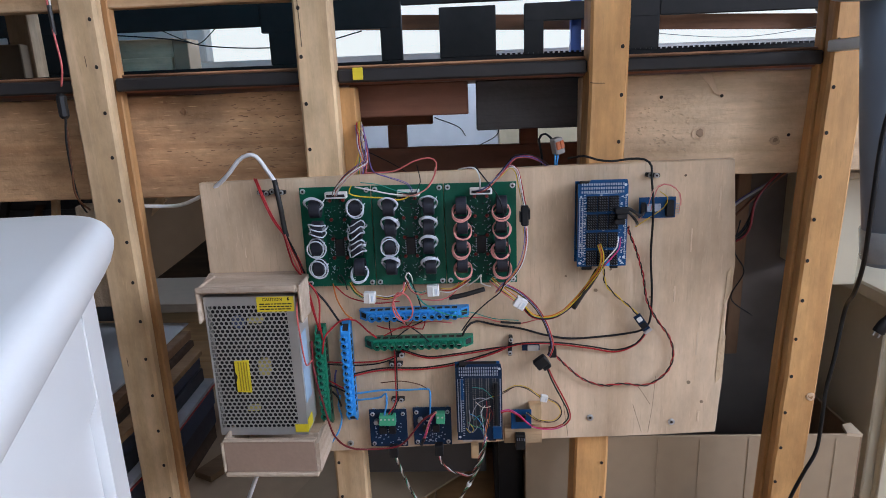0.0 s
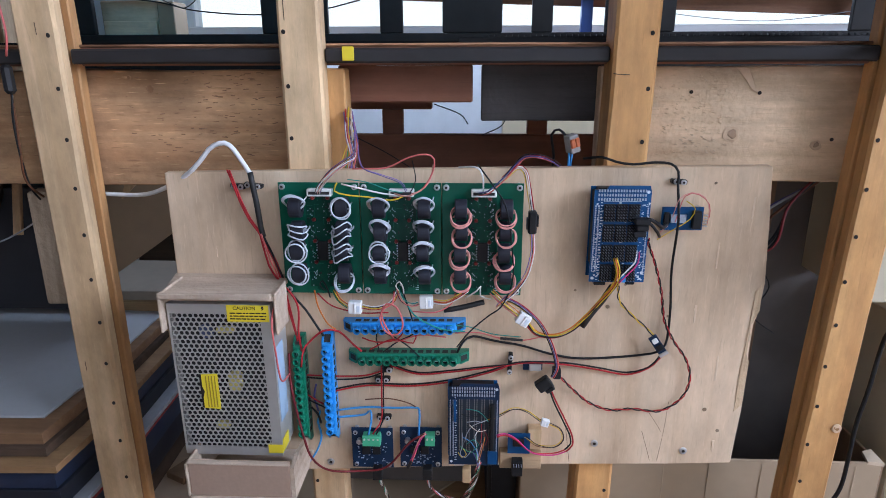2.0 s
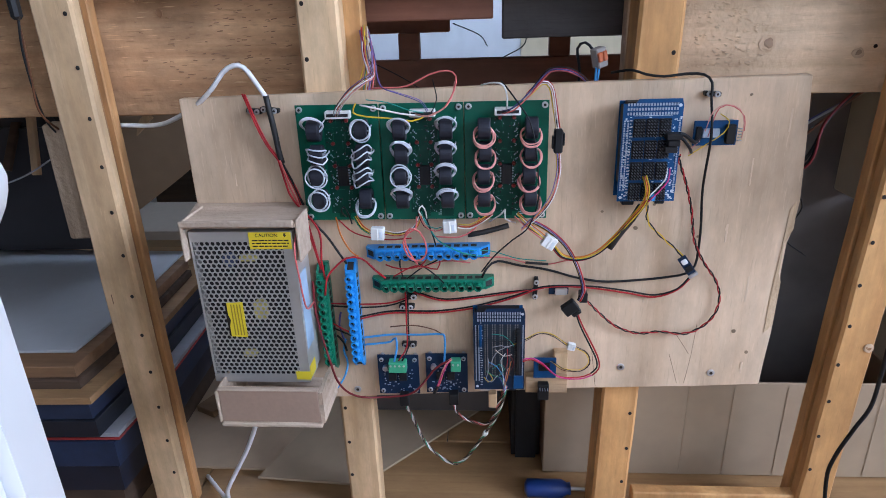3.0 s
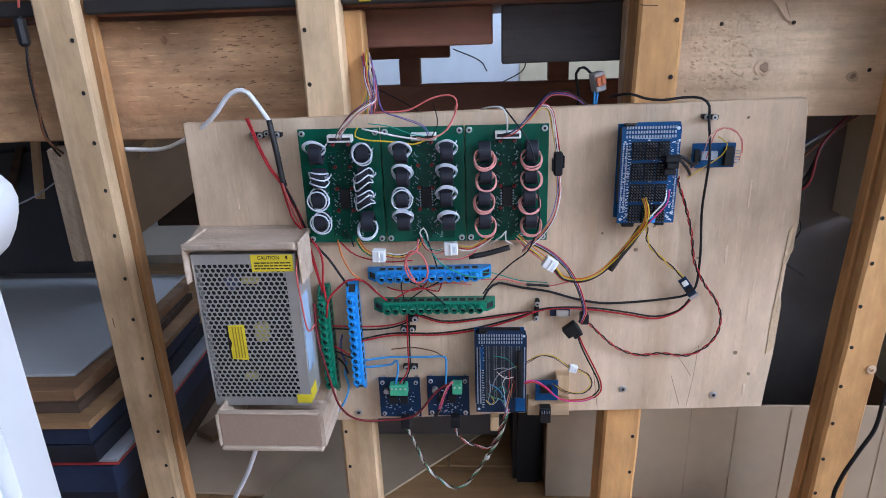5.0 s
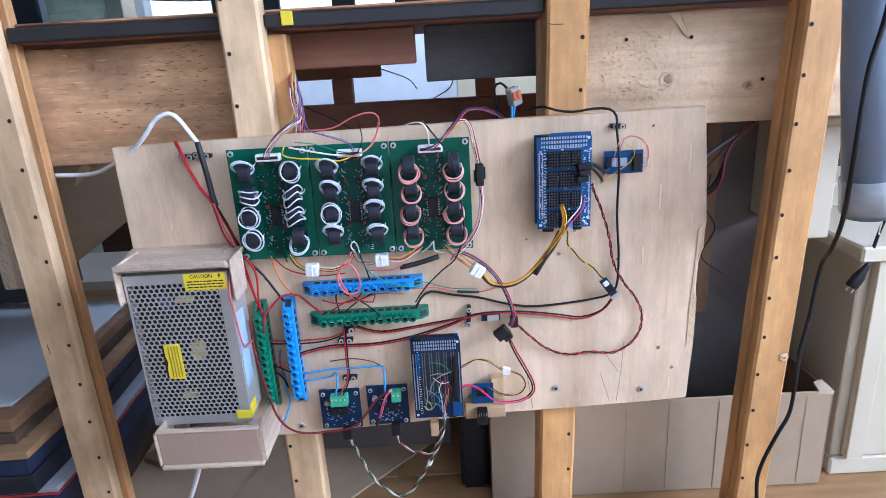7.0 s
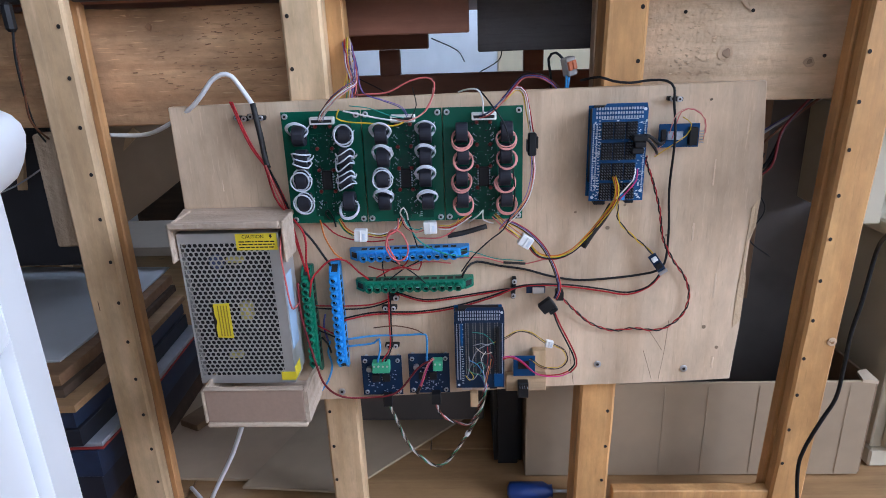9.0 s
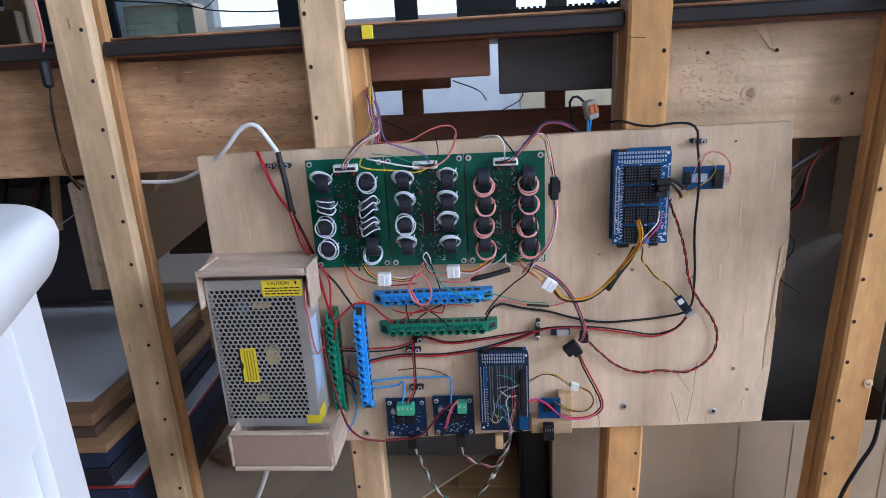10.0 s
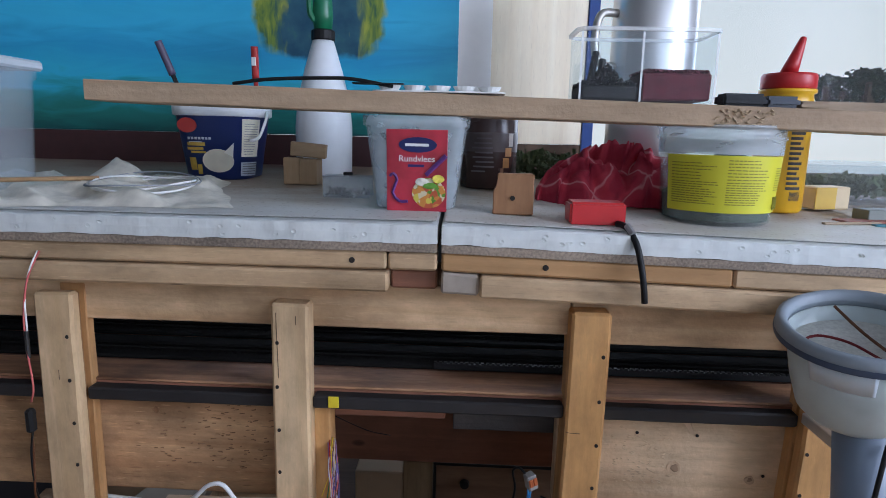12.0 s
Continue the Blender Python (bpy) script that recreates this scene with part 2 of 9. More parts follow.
MDF = plain("brown_fibreboard", (0.36, 0.245, 0.18), 0.7, scale=220, bump=0.25)
BLACKWOOD = plain("black_painted_wood", (0.018, 0.0165, 0.016), 0.65, var=0.4, scale=40, bump=0.2, sheen=0.25)
TRACKBLACK = plain("matt_black_track_paint", (0.014, 0.013, 0.0125), 0.9, var=0.5, scale=30, bump=0.2, big=8, sheen=0.08)
RAILPAINT = plain("charcoal_painted_wood", (0.027, 0.024, 0.024), 0.55, var=0.3, scale=50, sheen=0.3)
BROWNPLANK = wood("brown_stained_plank", (0.30, 0.128, 0.078), (0.19, 0.082, 0.050), "x", rough=0.6)
GREYPLANK = wood("charcoal_stained_plank", (0.125, 0.112, 0.108), (0.078, 0.068, 0.066), "x", rough=0.7, saw=0.3, knots=0.0)
FOAM = plain("white_foam_edge", (0.63, 0.655, 0.64), 0.8, var=0.16, scale=55, bump=1.0, big=24)
TOPPAINT = dusty_top()
CHIP = plain("chipboard_edge", (0.25, 0.195, 0.15), 0.9, var=0.85, scale=330, bump=0.5)
WHITEPAINT = plain("white_lacquer", (0.77, 0.785, 0.79), 0.35, var=0.03, scale=30, bump=0.03)
CREAM = plain("cream_painted_wood", (0.56, 0.50, 0.37), 0.5, var=0.06, scale=25, bump=0.08)
CARD = plain("cardboard", (0.345, 0.255, 0.165), 0.85, var=0.1, scale=45, bump=0.15, big=5)
# For the carton's inner faces: their shade is in this darker brown.
CARD_IN = plain("shaded_cardboard", (0.23, 0.15, 0.09), 0.9, var=0.15, scale=45)
FLOOR = wood("oak_floor", (0.38, 0.225, 0.105), (0.27, 0.15, 0.066), "x", rough=0.45)
# For unseen walls and ceiling; kept dark to cut the bounced light.
ROOMWALL = plain("low_bounce_wall", (0.22, 0.21, 0.20), 0.85, var=0.05, scale=90, bump=0.1)
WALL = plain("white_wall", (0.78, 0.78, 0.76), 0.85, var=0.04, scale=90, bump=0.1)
STEEL = plain("zinc_plated_steel", (0.54, 0.515, 0.48), 0.45, metal=0.6, var=0.12, scale=80, bump=0.05)
SCREW = plain("dull_screw_steel", (0.50, 0.50, 0.51), 0.4, metal=0.8, var=0.1, scale=200, bump=0.05)
# Near-black: shade inside slots, joints and cases is put into this colour.
DARKIN = plain("hollow_shade", (0.02, 0.018, 0.017), 0.8, var=0.3)
# Near-black: draws the shade in holes and recesses, and dark print.
HOLE = plain("screw_hole", (0.018, 0.013, 0.01), 0.9, var=0.3)
PCB_G = plain("green_circuit_board", (0.003, 0.090, 0.052), 0.33, var=0.3, scale=25, bump=0.05, sheen=0.22)
PCB_GT = plain("dark_green_trace", (0.002, 0.045, 0.028), 0.35, var=0.35, scale=140, sheen=0.18)
PCB_B = plain("blue_circuit_board", (0.004, 0.058, 0.165), 0.33, var=0.3, scale=60, bump=0.05, sheen=0.25)
PCB_D = plain("dark_blue_circuit_board", (0.006, 0.022, 0.056), 0.35, var=0.3, scale=60, bump=0.05, sheen=0.25)
SILK = plain("silk_screen_white", (0.60, 0.65, 0.70), 0.6, var=0.1)
PINS = plain("header_pins", (0.40, 0.46, 0.55), 0.35, metal=0.6, var=0.3, scale=300)
FERRITE = plain("black_ferrite", (0.017, 0.018, 0.026), 0.5, var=0.35, scale=80, sheen=0.3)
BLACKPL = plain("black_plastic", (0.011, 0.011, 0.012), 0.5, var=0.3, sheen=0.25)
WHITEPL = plain("white_plastic", (0.78, 0.78, 0.76), 0.4, var=0.04)
BLUEPL = plain("blue_terminal_plastic", (0.02, 0.25, 0.62), 0.4, var=0.12, scale=80)
GREENPL = plain("green_terminal_plastic", (0.003, 0.155, 0.088), 0.4, var=0.15, scale=80)
MINT = plain("mint_terminal_plastic", (0.05, 0.36, 0.19), 0.45, var=0.1)
REDLED = plain("red_component", (0.17, 0.014, 0.013), 0.4, var=0.2)
YELLOWST = plain("yellow_sticker", (0.75, 0.58, 0.03), 0.55, var=0.06)
TAPE = plain("black_tape", (0.015, 0.014, 0.014), 0.55, var=0.3, scale=150, bump=0.2)
W = {n: plain("wire_" + n, c, 0.5, var=0.12, scale=150, bump=0.0, sheen=0.25) for n, c in {
    "red": (0.40, 0.016, 0.022), "black": (0.009, 0.009, 0.010), "white": (0.76, 0.75, 0.73), "pink": (0.62, 0.14, 0.13),
    "yellow": (0.66, 0.44, 0.03), "green": (0.03, 0.25, 0.12), "blue": (0.05, 0.27, 0.58), "navy": (0.075, 0.065, 0.21),
    "beige": (0.62, 0.52, 0.42), "violet": (0.20, 0.13, 0.34), "orange": (0.60, 0.17, 0.03), "brown": (0.12, 0.045, 0.02), "maroon": (0.14, 0.012, 0.015), "grey": (0.30, 0.31, 0.33),
    "teal": (0.02, 0.25, 0.2), "coilwhite": (0.53, 0.56, 0.62), "coilpink": (0.62, 0.27, 0.24), "salmon": (0.68, 0.30, 0.25), "magenta": (0.55, 0.04, 0.18), "cord": (0.74, 0.74, 0.75)}.items()}


# ---- building helpers ----
def thing(name, at=(0, 0, 0), label="", category="", group="", kind=""):
    ob = new(name)
    ob.empty_display_size = 0.02
    ob.location = at
    return tagged(ob, label, category, group, kind)


def part(name, bm, material, parent=None, label="", smooth=False):
    me = bpy.data.meshes.new(name)
    bmesh.ops.recalc_face_normals(bm, faces=bm.faces)
    bm.to_mesh(me)
    bm.free()
    if smooth:
        me.polygons.foreach_set("use_smooth", [True] * len(me.polygons))
    me.materials.append(material)
    ob = new(name, me)
    if parent:
        ob.parent = parent
        if not parent.parent:
            ob.matrix_parent_inverse = Matrix.Translation(-parent.location)
    return tagged(ob, label)


def solo(name, bm, material, label, category, group="", smooth=False, kind=""):
    return tagged(part(name, bm, material, None, "", smooth), label, category, group, kind)


def again(name, me, parent, m):
    """One more object on a mesh that is already there."""
    ob = new(name, me)
    ob.parent = parent
    if not parent.parent:
        ob.matrix_parent_inverse = Matrix.Translation(-parent.location)
    ob.matrix_basis = m
    return ob


def mesh_of(name, bm, material):
    """A mesh for pieces that look alike."""
    me = bpy.data.meshes.new(name)
    bm.to_mesh(me)
    bm.free()
    me.materials.append(material)
    return me


def box(x0, x1, y0, y1, z0, z1, bevel=0.001, bm=None, m=None, seg=1):
    b = bmesh.new()
    bmesh.ops.create_cube(b, size=1)
    bmesh.ops.scale(b, vec=(x1 - x0, y1 - y0, z1 - z0), verts=b.verts)
    bmesh.ops.translate(b, vec=((x0 + x1) / 2, (y0 + y1) / 2, (z0 + z1) / 2), verts=b.verts)
    if bevel:
        bmesh.ops.bevel(b, geom=b.edges[:], offset=min(bevel, 0.45 * min(abs(x1 - x0), abs(y1 - y0), abs(z1 - z0))), segments=seg, affect="EDGES")
    if m:
        bmesh.ops.transform(b, matrix=m, verts=b.verts)
    return joined(bm, b)


def joined(bm, b):
    if bm is None:
        return b
    table = [bm.verts.new(v.co) for v in b.verts]
    b.verts.index_update()
    for f in b.faces:
        bm.faces.new([table[v.index] for v in f.verts])
    b.free()
    return bm


def ring_frames(pts):
    out, up = [], Vector((0.13, 0.31, 0.94)).normalized()
    for i, p in enumerate(pts):
        d = (pts[min(i + 1, len(pts) - 1)] - pts[max(i - 1, 0)])
        d = d.normalized() if d.length > 1e-9 else Vector((0, 0, 1))
        side = up - d * up.dot(d)
        if side.length < 1e-3:
            side = d.orthogonal()
        side.normalize()
        up = side
        out.append((p, side, d.cross(side)))
    return out


def smooth_path(pts, step=0.006):
    """A curve through the points."""
    pts = [Vector(p) for p in pts]
    if len(pts) < 3:
        return pts
    ext = [2 * pts[0] - pts[1]] + pts + [2 * pts[-1] - pts[-2]]
    out = []
    for a, b, c, d in zip(ext, ext[1:], ext[2:], ext[3:]):
        n = max(2, min(14, int((c - b).length / step)))
        for k in range(n):
            u = k / n
            out.append(0.5 * (2 * b + (c - a) * u + (2 * a - 5 * b + 4 * c - d) * u * u + (3 * b - a - 3 * c + d) * u ** 3))
    return out + [pts[-1]]


def tube(pts, r, sides=7, bm=None, step=0.006, curve=True):
    bm = bm or bmesh.new()
    path = smooth_path(pts, step) if curve else [Vector(p) for p in pts]
    rings = []
    for p, a, b in ring_frames(path):
        rings.append([bm.verts.new(p + r * (math.cos(k * math.tau / sides) * a + math.sin(k * math.tau / sides) * b)) for k in range(sides)])
    for q, s in zip(rings, rings[1:]):
        for k in range(sides):
            bm.faces.new((q[k], q[(k + 1) % sides], s[(k + 1) % sides], s[k]))
    bm.faces.new(rings[0][::-1])
    bm.faces.new(rings[-1])
    return bm


def strands(pts, n, r, spread, pitch, step=0.004):
    """Paths of n wires twisted round a line."""
    path = smooth_path(pts, step)
    out, run = [[] for _ in range(n)], 0.0
    last = path[0]
    for p, a, b in ring_frames(path):
        run += (p - last).length
        last = p
        for k in range(n):
            ang = math.tau * (run / pitch + k / n)
            out[k].append(p + spread * (math.cos(ang) * a + math.sin(ang) * b))
    return out


def lathe(profile, centre=(0, 0, 0), n=24, bm=None, squash=(1, 1), power=2.0, m=None, caps=True):
    """Radius and height pairs turned round the upright axis; power above 2 squares the plan."""
    b = bmesh.new()
    rings = []
    for r, z in profile:
        ring = []
        for k in range(n):
            ang = math.tau * k / n
            c, s = math.cos(ang), math.sin(ang)
            w = (abs(c) ** power + abs(s) ** power) ** (-1 / power)
            ring.append(b.verts.new((centre[0] + r * squash[0] * w * c, centre[1] + r * squash[1] * w * s, centre[2] + z)))
        rings.append(ring)
    for q, s in zip(rings, rings[1:]):
        for k in range(n):
            b.faces.new((q[k], q[(k + 1) % n], s[(k + 1) % n], s[k]))
    if caps and profile[0][0] > 1e-4:
        b.faces.new(rings[0][::-1])
    if caps and profile[-1][0] > 1e-4:
        b.faces.new(rings[-1])
    if m:
        bmesh.ops.transform(b, matrix=m, verts=b.verts)
    return joined(bm, b)


def disc_y(x, y, z, r, depth=0.002, n=12, bm=None):
    """A short cylinder that faces the room (-y), from y - depth to y."""
    return lathe([(r, 0), (r, depth * 0.8), (r * 0.85, depth)], (0, 0, 0), n, bm, m=pose(x, y, z, 90))


def prism(poly, y0, y1, bm=None, bevel=0.0):
    """An outline in x and z, given a thickness in y."""
    b = bmesh.new()
    front = [b.verts.new((x, y0, z)) for x, z in poly]
    back = [b.verts.new((x, y1, z)) for x, z in poly]
    b.faces.new(front)
    b.faces.new(back[::-1])
    for k in range(len(poly)):
        b.faces.new((front[k], back[k], back[(k + 1) % len(poly)], front[(k + 1) % len(poly)]))
    if bevel:
        bmesh.ops.bevel(b, geom=b.edges[:], offset=bevel, segments=1, affect="EDGES")
    return joined(bm, b)


def slab(poly, z0, z1, bm=None, bevel=0.0, seg=2):
    """An outline in x and y, given a thickness in z."""
    b = bmesh.new()
    low = [b.verts.new((x, y, z0)) for x, y in poly]
    high = [b.verts.new((x, y, z1)) for x, y in poly]
    b.faces.new(low[::-1])
    b.faces.new(high)
    for k in range(len(poly)):
        b.faces.new((low[k], low[(k + 1) % len(poly)], high[(k + 1) % len(poly)], high[k]))
    if bevel:
        rim = [e for e in b.edges if abs(e.verts[0].co.z - e.verts[1].co.z) < 1e-6]
        bmesh.ops.bevel(b, geom=rim, offset=bevel, segments=seg, affect="EDGES")
    return joined(bm, b)


def worn(bm, amount, scale=40.0):
    for v in bm.verts:
        v.co += amount * noise.noise_vector(v.co * scale)
    return bm


def plank(x0, x1, y0, y1, z0, z1, wear=0.0012, cuts=10, bevel=0.0015):
    """A sawn board, cut along its length so that its edges waver."""
    b = box(x0, x1, y0, y1, z0, z1, bevel)
    span = [x1 - x0, y1 - y0, z1 - z0]
    ax = span.index(max(span))
    lo = (x0, y0, z0)[ax]
    axis = Vector([1.0 if k == ax else 0.0 for k in range(3)])
    for k in range(1, cuts):
        bmesh.ops.bisect_plane(b, geom=b.verts[:] + b.edges[:] + b.faces[:], plane_co=axis * (lo + span[ax] * k / cuts), plane_no=axis)
    return worn(b, wear, 30.0)

# ---- room ----
def wall_with_opening(name, along, at, lo, hi, o0, o1, s0, s1, top=2.5, thick=0.12):
    """An upright wall along x at y = at, with one window opening."""
    bm = bmesh.new()
    for a, b, c, d in ((lo, o0, 0, top), (o1, hi, 0, top), (o0, o1, 0, s0), (o0, o1, s1, top)):
        box(a, b, at, at + thick, c, d, 0, bm)
    ob = part(name, bm, WALL)
    return tagged(ob, kind="structure")


wall_with_opening("wall_back", "x", 1.36, -1.9, 2.7, -0.60, 1.95, 0.72, 2.1)
# Unseen opening, added for the front fill lamp.
wall_with_opening("wall_front", "x", -2.07, -1.9, 2.7, 0.62, 1.98, 0.92, 2.18)
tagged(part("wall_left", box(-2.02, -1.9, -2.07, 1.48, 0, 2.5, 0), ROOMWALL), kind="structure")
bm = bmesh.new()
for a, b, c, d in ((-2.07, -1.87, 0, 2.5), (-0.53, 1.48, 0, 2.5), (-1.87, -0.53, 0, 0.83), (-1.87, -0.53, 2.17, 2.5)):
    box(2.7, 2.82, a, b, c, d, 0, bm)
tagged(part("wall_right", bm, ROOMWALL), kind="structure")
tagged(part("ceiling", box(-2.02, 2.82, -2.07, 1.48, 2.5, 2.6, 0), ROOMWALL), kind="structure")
floor = tagged(part("floor", box(-2.02, 2.82, -2.07, 1.48, -0.06, -0.012, 0), DARKIN), kind="structure")
# boards of the floor, those under and near the table
rnd = random.Random(3)
for row in range(17):
    y = -0.95 + row * 0.14
    x = -1.9 - rnd.random() * 0.6
    while x < 2.68:
        bx0, bx1 = max(x, -1.9), min(x + 1.15, 2.69)
        if bx1 - bx0 > 0.05:
            part("floorboard", box(bx0 + 0.0008, bx1 - 0.0008, y + 0.0008, y + 0.1392, -0.011, 0.0, 0.0012), FLOOR, floor)
        x += 1.15
tagged(part("floor_far", box(-1.9, 2.7, -1.95, -0.952, -0.011, -0.0005, 0), FLOOR), kind="structure")

wf = thing("window_1", (0.95, 1.4, 0.72), "white framed window with a grey sill", "window", kind="structure")
for a, b, c, d in ((-0.60, 1.95, 0.72, 0.765), (-0.60, 1.95, 2.04, 2.1), (-0.60, -0.54, 0.765, 2.04), (1.89, 1.95, 0.765, 2.04)):
    part("window_frame", box(a, b, 1.38, 1.44, c, d, 0.004), WHITEPAINT, wf)
PANE = glassy("window_glass", (0.97, 0.99, 1.0), 0.02, 0.04)
pane = part("pane", box(-0.54, 1.89, 1.408, 1.412, 0.765, 2.04, 0), PANE, wf)
pane.visible_shadow = False
part("window_sill", box(-0.65, 2.0, 1.25, 1.36, 0.69, 0.718, 0.004), WHITEPAINT, wf)

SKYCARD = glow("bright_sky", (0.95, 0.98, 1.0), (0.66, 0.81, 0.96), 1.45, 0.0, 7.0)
tagged(part("backdrop", box(-9, 14, 9.0, 9.05, -2, 9, 0), SKYCARD), kind="structure")
GRASSCOL = plain("lawn", (0.10, 0.13, 0.06), 0.9, var=0.4, scale=4, big=0.7)
tagged(part("ground", box(-9, 14, 1.5, 9.0, -0.2, -0.1, 0), GRASSCOL), kind="structure")
LEAF = plain("dark_foliage", (0.03, 0.055, 0.026), 0.7, var=0.5, scale=9, bump=0)
LEAF2 = plain("hedge_foliage", (0.085, 0.115, 0.045), 0.7, var=0.5, scale=12, bump=0)
BARK = plain("bark", (0.09, 0.065, 0.045), 0.9, var=0.3)


def leaf_cloud(centre, radii, count, size, rr):
    bm = bmesh.new()
    for _ in range(count):
        while True:
            v = Vector((rr.uniform(-1, 1), rr.uniform(-1, 1), rr.uniform(-1, 1)))
            if 0.2 < v.length < 1:
                break
        v *= 0.75 + 0.35 * noise.noise(v * 2.3 + Vector(centre))
        p = Vector(centre) + Vector((v.x * radii[0], v.y * radii[1], v.z * radii[2]))
        s = size * rr.uniform(0.6, 1.5)
        m = Euler((rr.uniform(0, 3), rr.uniform(0, 3), rr.uniform(0, 3))).to_matrix()
        q = [bm.verts.new(p + m @ Vector(c)) for c in ((-s, -s * 0.5, 0), (s, -s * 0.6, s * 0.2), (s * 0.8, s * 0.5, 0), (-s * 0.7, s * 0.6, s * 0.15))]
        bm.faces.new(q)
    return bm


rr = random.Random(11)
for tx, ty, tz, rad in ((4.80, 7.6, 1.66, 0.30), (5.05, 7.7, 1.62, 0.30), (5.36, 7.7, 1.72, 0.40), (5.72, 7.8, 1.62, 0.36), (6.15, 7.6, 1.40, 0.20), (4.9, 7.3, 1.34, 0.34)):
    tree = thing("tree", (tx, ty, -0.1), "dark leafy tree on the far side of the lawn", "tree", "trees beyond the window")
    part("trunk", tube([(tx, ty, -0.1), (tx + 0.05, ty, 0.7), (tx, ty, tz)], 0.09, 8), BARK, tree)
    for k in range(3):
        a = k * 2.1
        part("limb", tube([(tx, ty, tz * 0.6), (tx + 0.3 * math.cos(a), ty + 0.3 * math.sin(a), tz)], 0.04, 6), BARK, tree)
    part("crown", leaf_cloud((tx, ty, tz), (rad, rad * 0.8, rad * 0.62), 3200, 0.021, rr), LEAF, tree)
# Added glowing card in sky colour; it hides the lower trunks.
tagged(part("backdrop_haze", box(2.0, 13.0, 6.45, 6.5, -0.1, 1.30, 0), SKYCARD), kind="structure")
hedge = bmesh.new()
for k in range(15):
    joined(hedge, leaf_cloud((0.4 + k * 0.34, 3.4 + 0.15 * math.sin(k * 2.3), 0.36 + 0.07 * math.sin(k * 1.7)), (0.3, 0.25, 0.33), 190, 0.035, rr))
solo("hedge", hedge, LEAF2, "clipped green hedge outside the window", "hedge", kind="stuff")

# ---- the layout table ----
table = thing("layout_table", (0.3, 0.2, 0), "pine framed model railway table with a foam edged top", "table")
# each post: left, right, rear, top, lean per metre of height, hole column, first hole, hole spacing
POSTS = [(-0.1400, -0.0965, 0.0285, 0.789, 0.000, -0.1045, 0.739, 0.0514, PINE, "pale pine post with a row of holes"),
         (0.1250, 0.1670, 0.0380, 0.785, -0.003, 0.1318, 0.741, 0.0514, PINE, ""),
         (0.4510, 0.4935, 0.0600, 0.786, 0.020, 0.4860, 0.738, 0.0514, PINE_OR, "orange pine post"),
         (0.7085, 0.7490, 0.0310, 0.789, 0.032, 0.7145, 0.7335, 0.0492, PINE_OR, "orange pine post")]


def leaned(bm, lean):
    for v in bm.verts:
        v.co.x += lean * (min(v.co.z, 0.66) - 0.63)
    return bm


# Each hole is a thin dark disc on the wood; its shade is painted.
hole_me = mesh_of("screw_hole", disc_y(0, 0, 0, 0.0020, 0.0006, 10), HOLE)
for n, (a, b, rear, top_, lean_, hx, z, pitch_, mat_, label_) in enumerate(POSTS):
    post = part("post", leaned(plank(a, b, 0.0125, rear, 0.0, top_, 0.0009, 16, 0.003), lean_), mat_, table, label_)
    while z > 0.05:
        if not (n in (1, 2) and 0.21 < z < 0.56):
            again("screw_hole", hole_me, post, Matrix.Translation((hx + lean_ * (min(z, 0.66) - 0.63) + 0.0006 * math.sin(z * 70), 0.0121, z)) @ Matrix.Diagonal((1, 1, 1.15, 1)))
        z -= pitch_
for x0_, x1_, lean_, side in ((-0.125, -0.0950, 0.0, 1), (0.7090, 0.735, 0.032, -1)):
    # Fills the dark groove between the laths; its shade is in the brown.
    part("filler_lath", leaned(plank(x0_ + 0.002 + 0.004 * (side < 0), x1_ - 0.003 - 0.003 * (side > 0), 0.0288 if side > 0 else 0.0313, 0.0362, 0.0, 0.785, 0.0006, 12), lean_), PINE_DARK, table, "dark brown filler in the groove between two laths")
    part("rear_lath", leaned(plank(x0_, x1_, 0.0365, 0.050 if side > 0 else 0.053, 0.0, 0.795, 0.0008, 14), lean_), BROWN_LATH if side > 0 else PINE_OR, table, "brown lath behind the post")
part("rear_lath", plank(0.158, 0.1840, 0.0385, 0.068, 0.40, 0.655, 0.0008, 8), PINE_OR, table)
# drying checks in the posts
CHECK = plain("dark_check", (0.10, 0.06, 0.035), 0.9, var=0.4)
for pts in ([(0.1365, 0.775), (0.1368, 0.750), (0.1375, 0.722), (0.1378, 0.700)], [(0.1580, 0.772), (0.1583, 0.762)], [(-0.112, 0.70), (-0.1118, 0.688)], [(0.457, 0.650), (0.461, 0.649), (0.473, 0.6485)], [(-0.125, 0.33), (-0.1248, 0.318)]):
    part("check_crack", tube([(x - 0.005, 0.0123, z) for x, z in pts], 0.0004, 5), CHECK, table)
# sawn planks between the posts
part("back_plank", plank(-0.9, 0.1575, 0.06, 0.082, 0.528, 0.654, 0.002, 12), ROUGH, table, "rough sawn brown plank")
part("back_plank", plank(0.4500, 1.3, 0.0605, 0.082, 0.536, 0.656, 0.002, 14), BACKPLANK, table, "grey brown plank with two knots")
KNOT = wood("brown_knot", (0.60, 0.43, 0.28), (0.44, 0.29, 0.175), "z", stains=0.3, knots=0.0)
KNOT_ROUGH = wood("rough_plank_knot", (0.36, 0.20, 0.105), (0.25, 0.125, 0.06), "z", knots=0.0)
KNOT_IN = wood("dark_knot_heart", (0.36, 0.24, 0.15), (0.26, 0.165, 0.10), "z", knots=0.0)
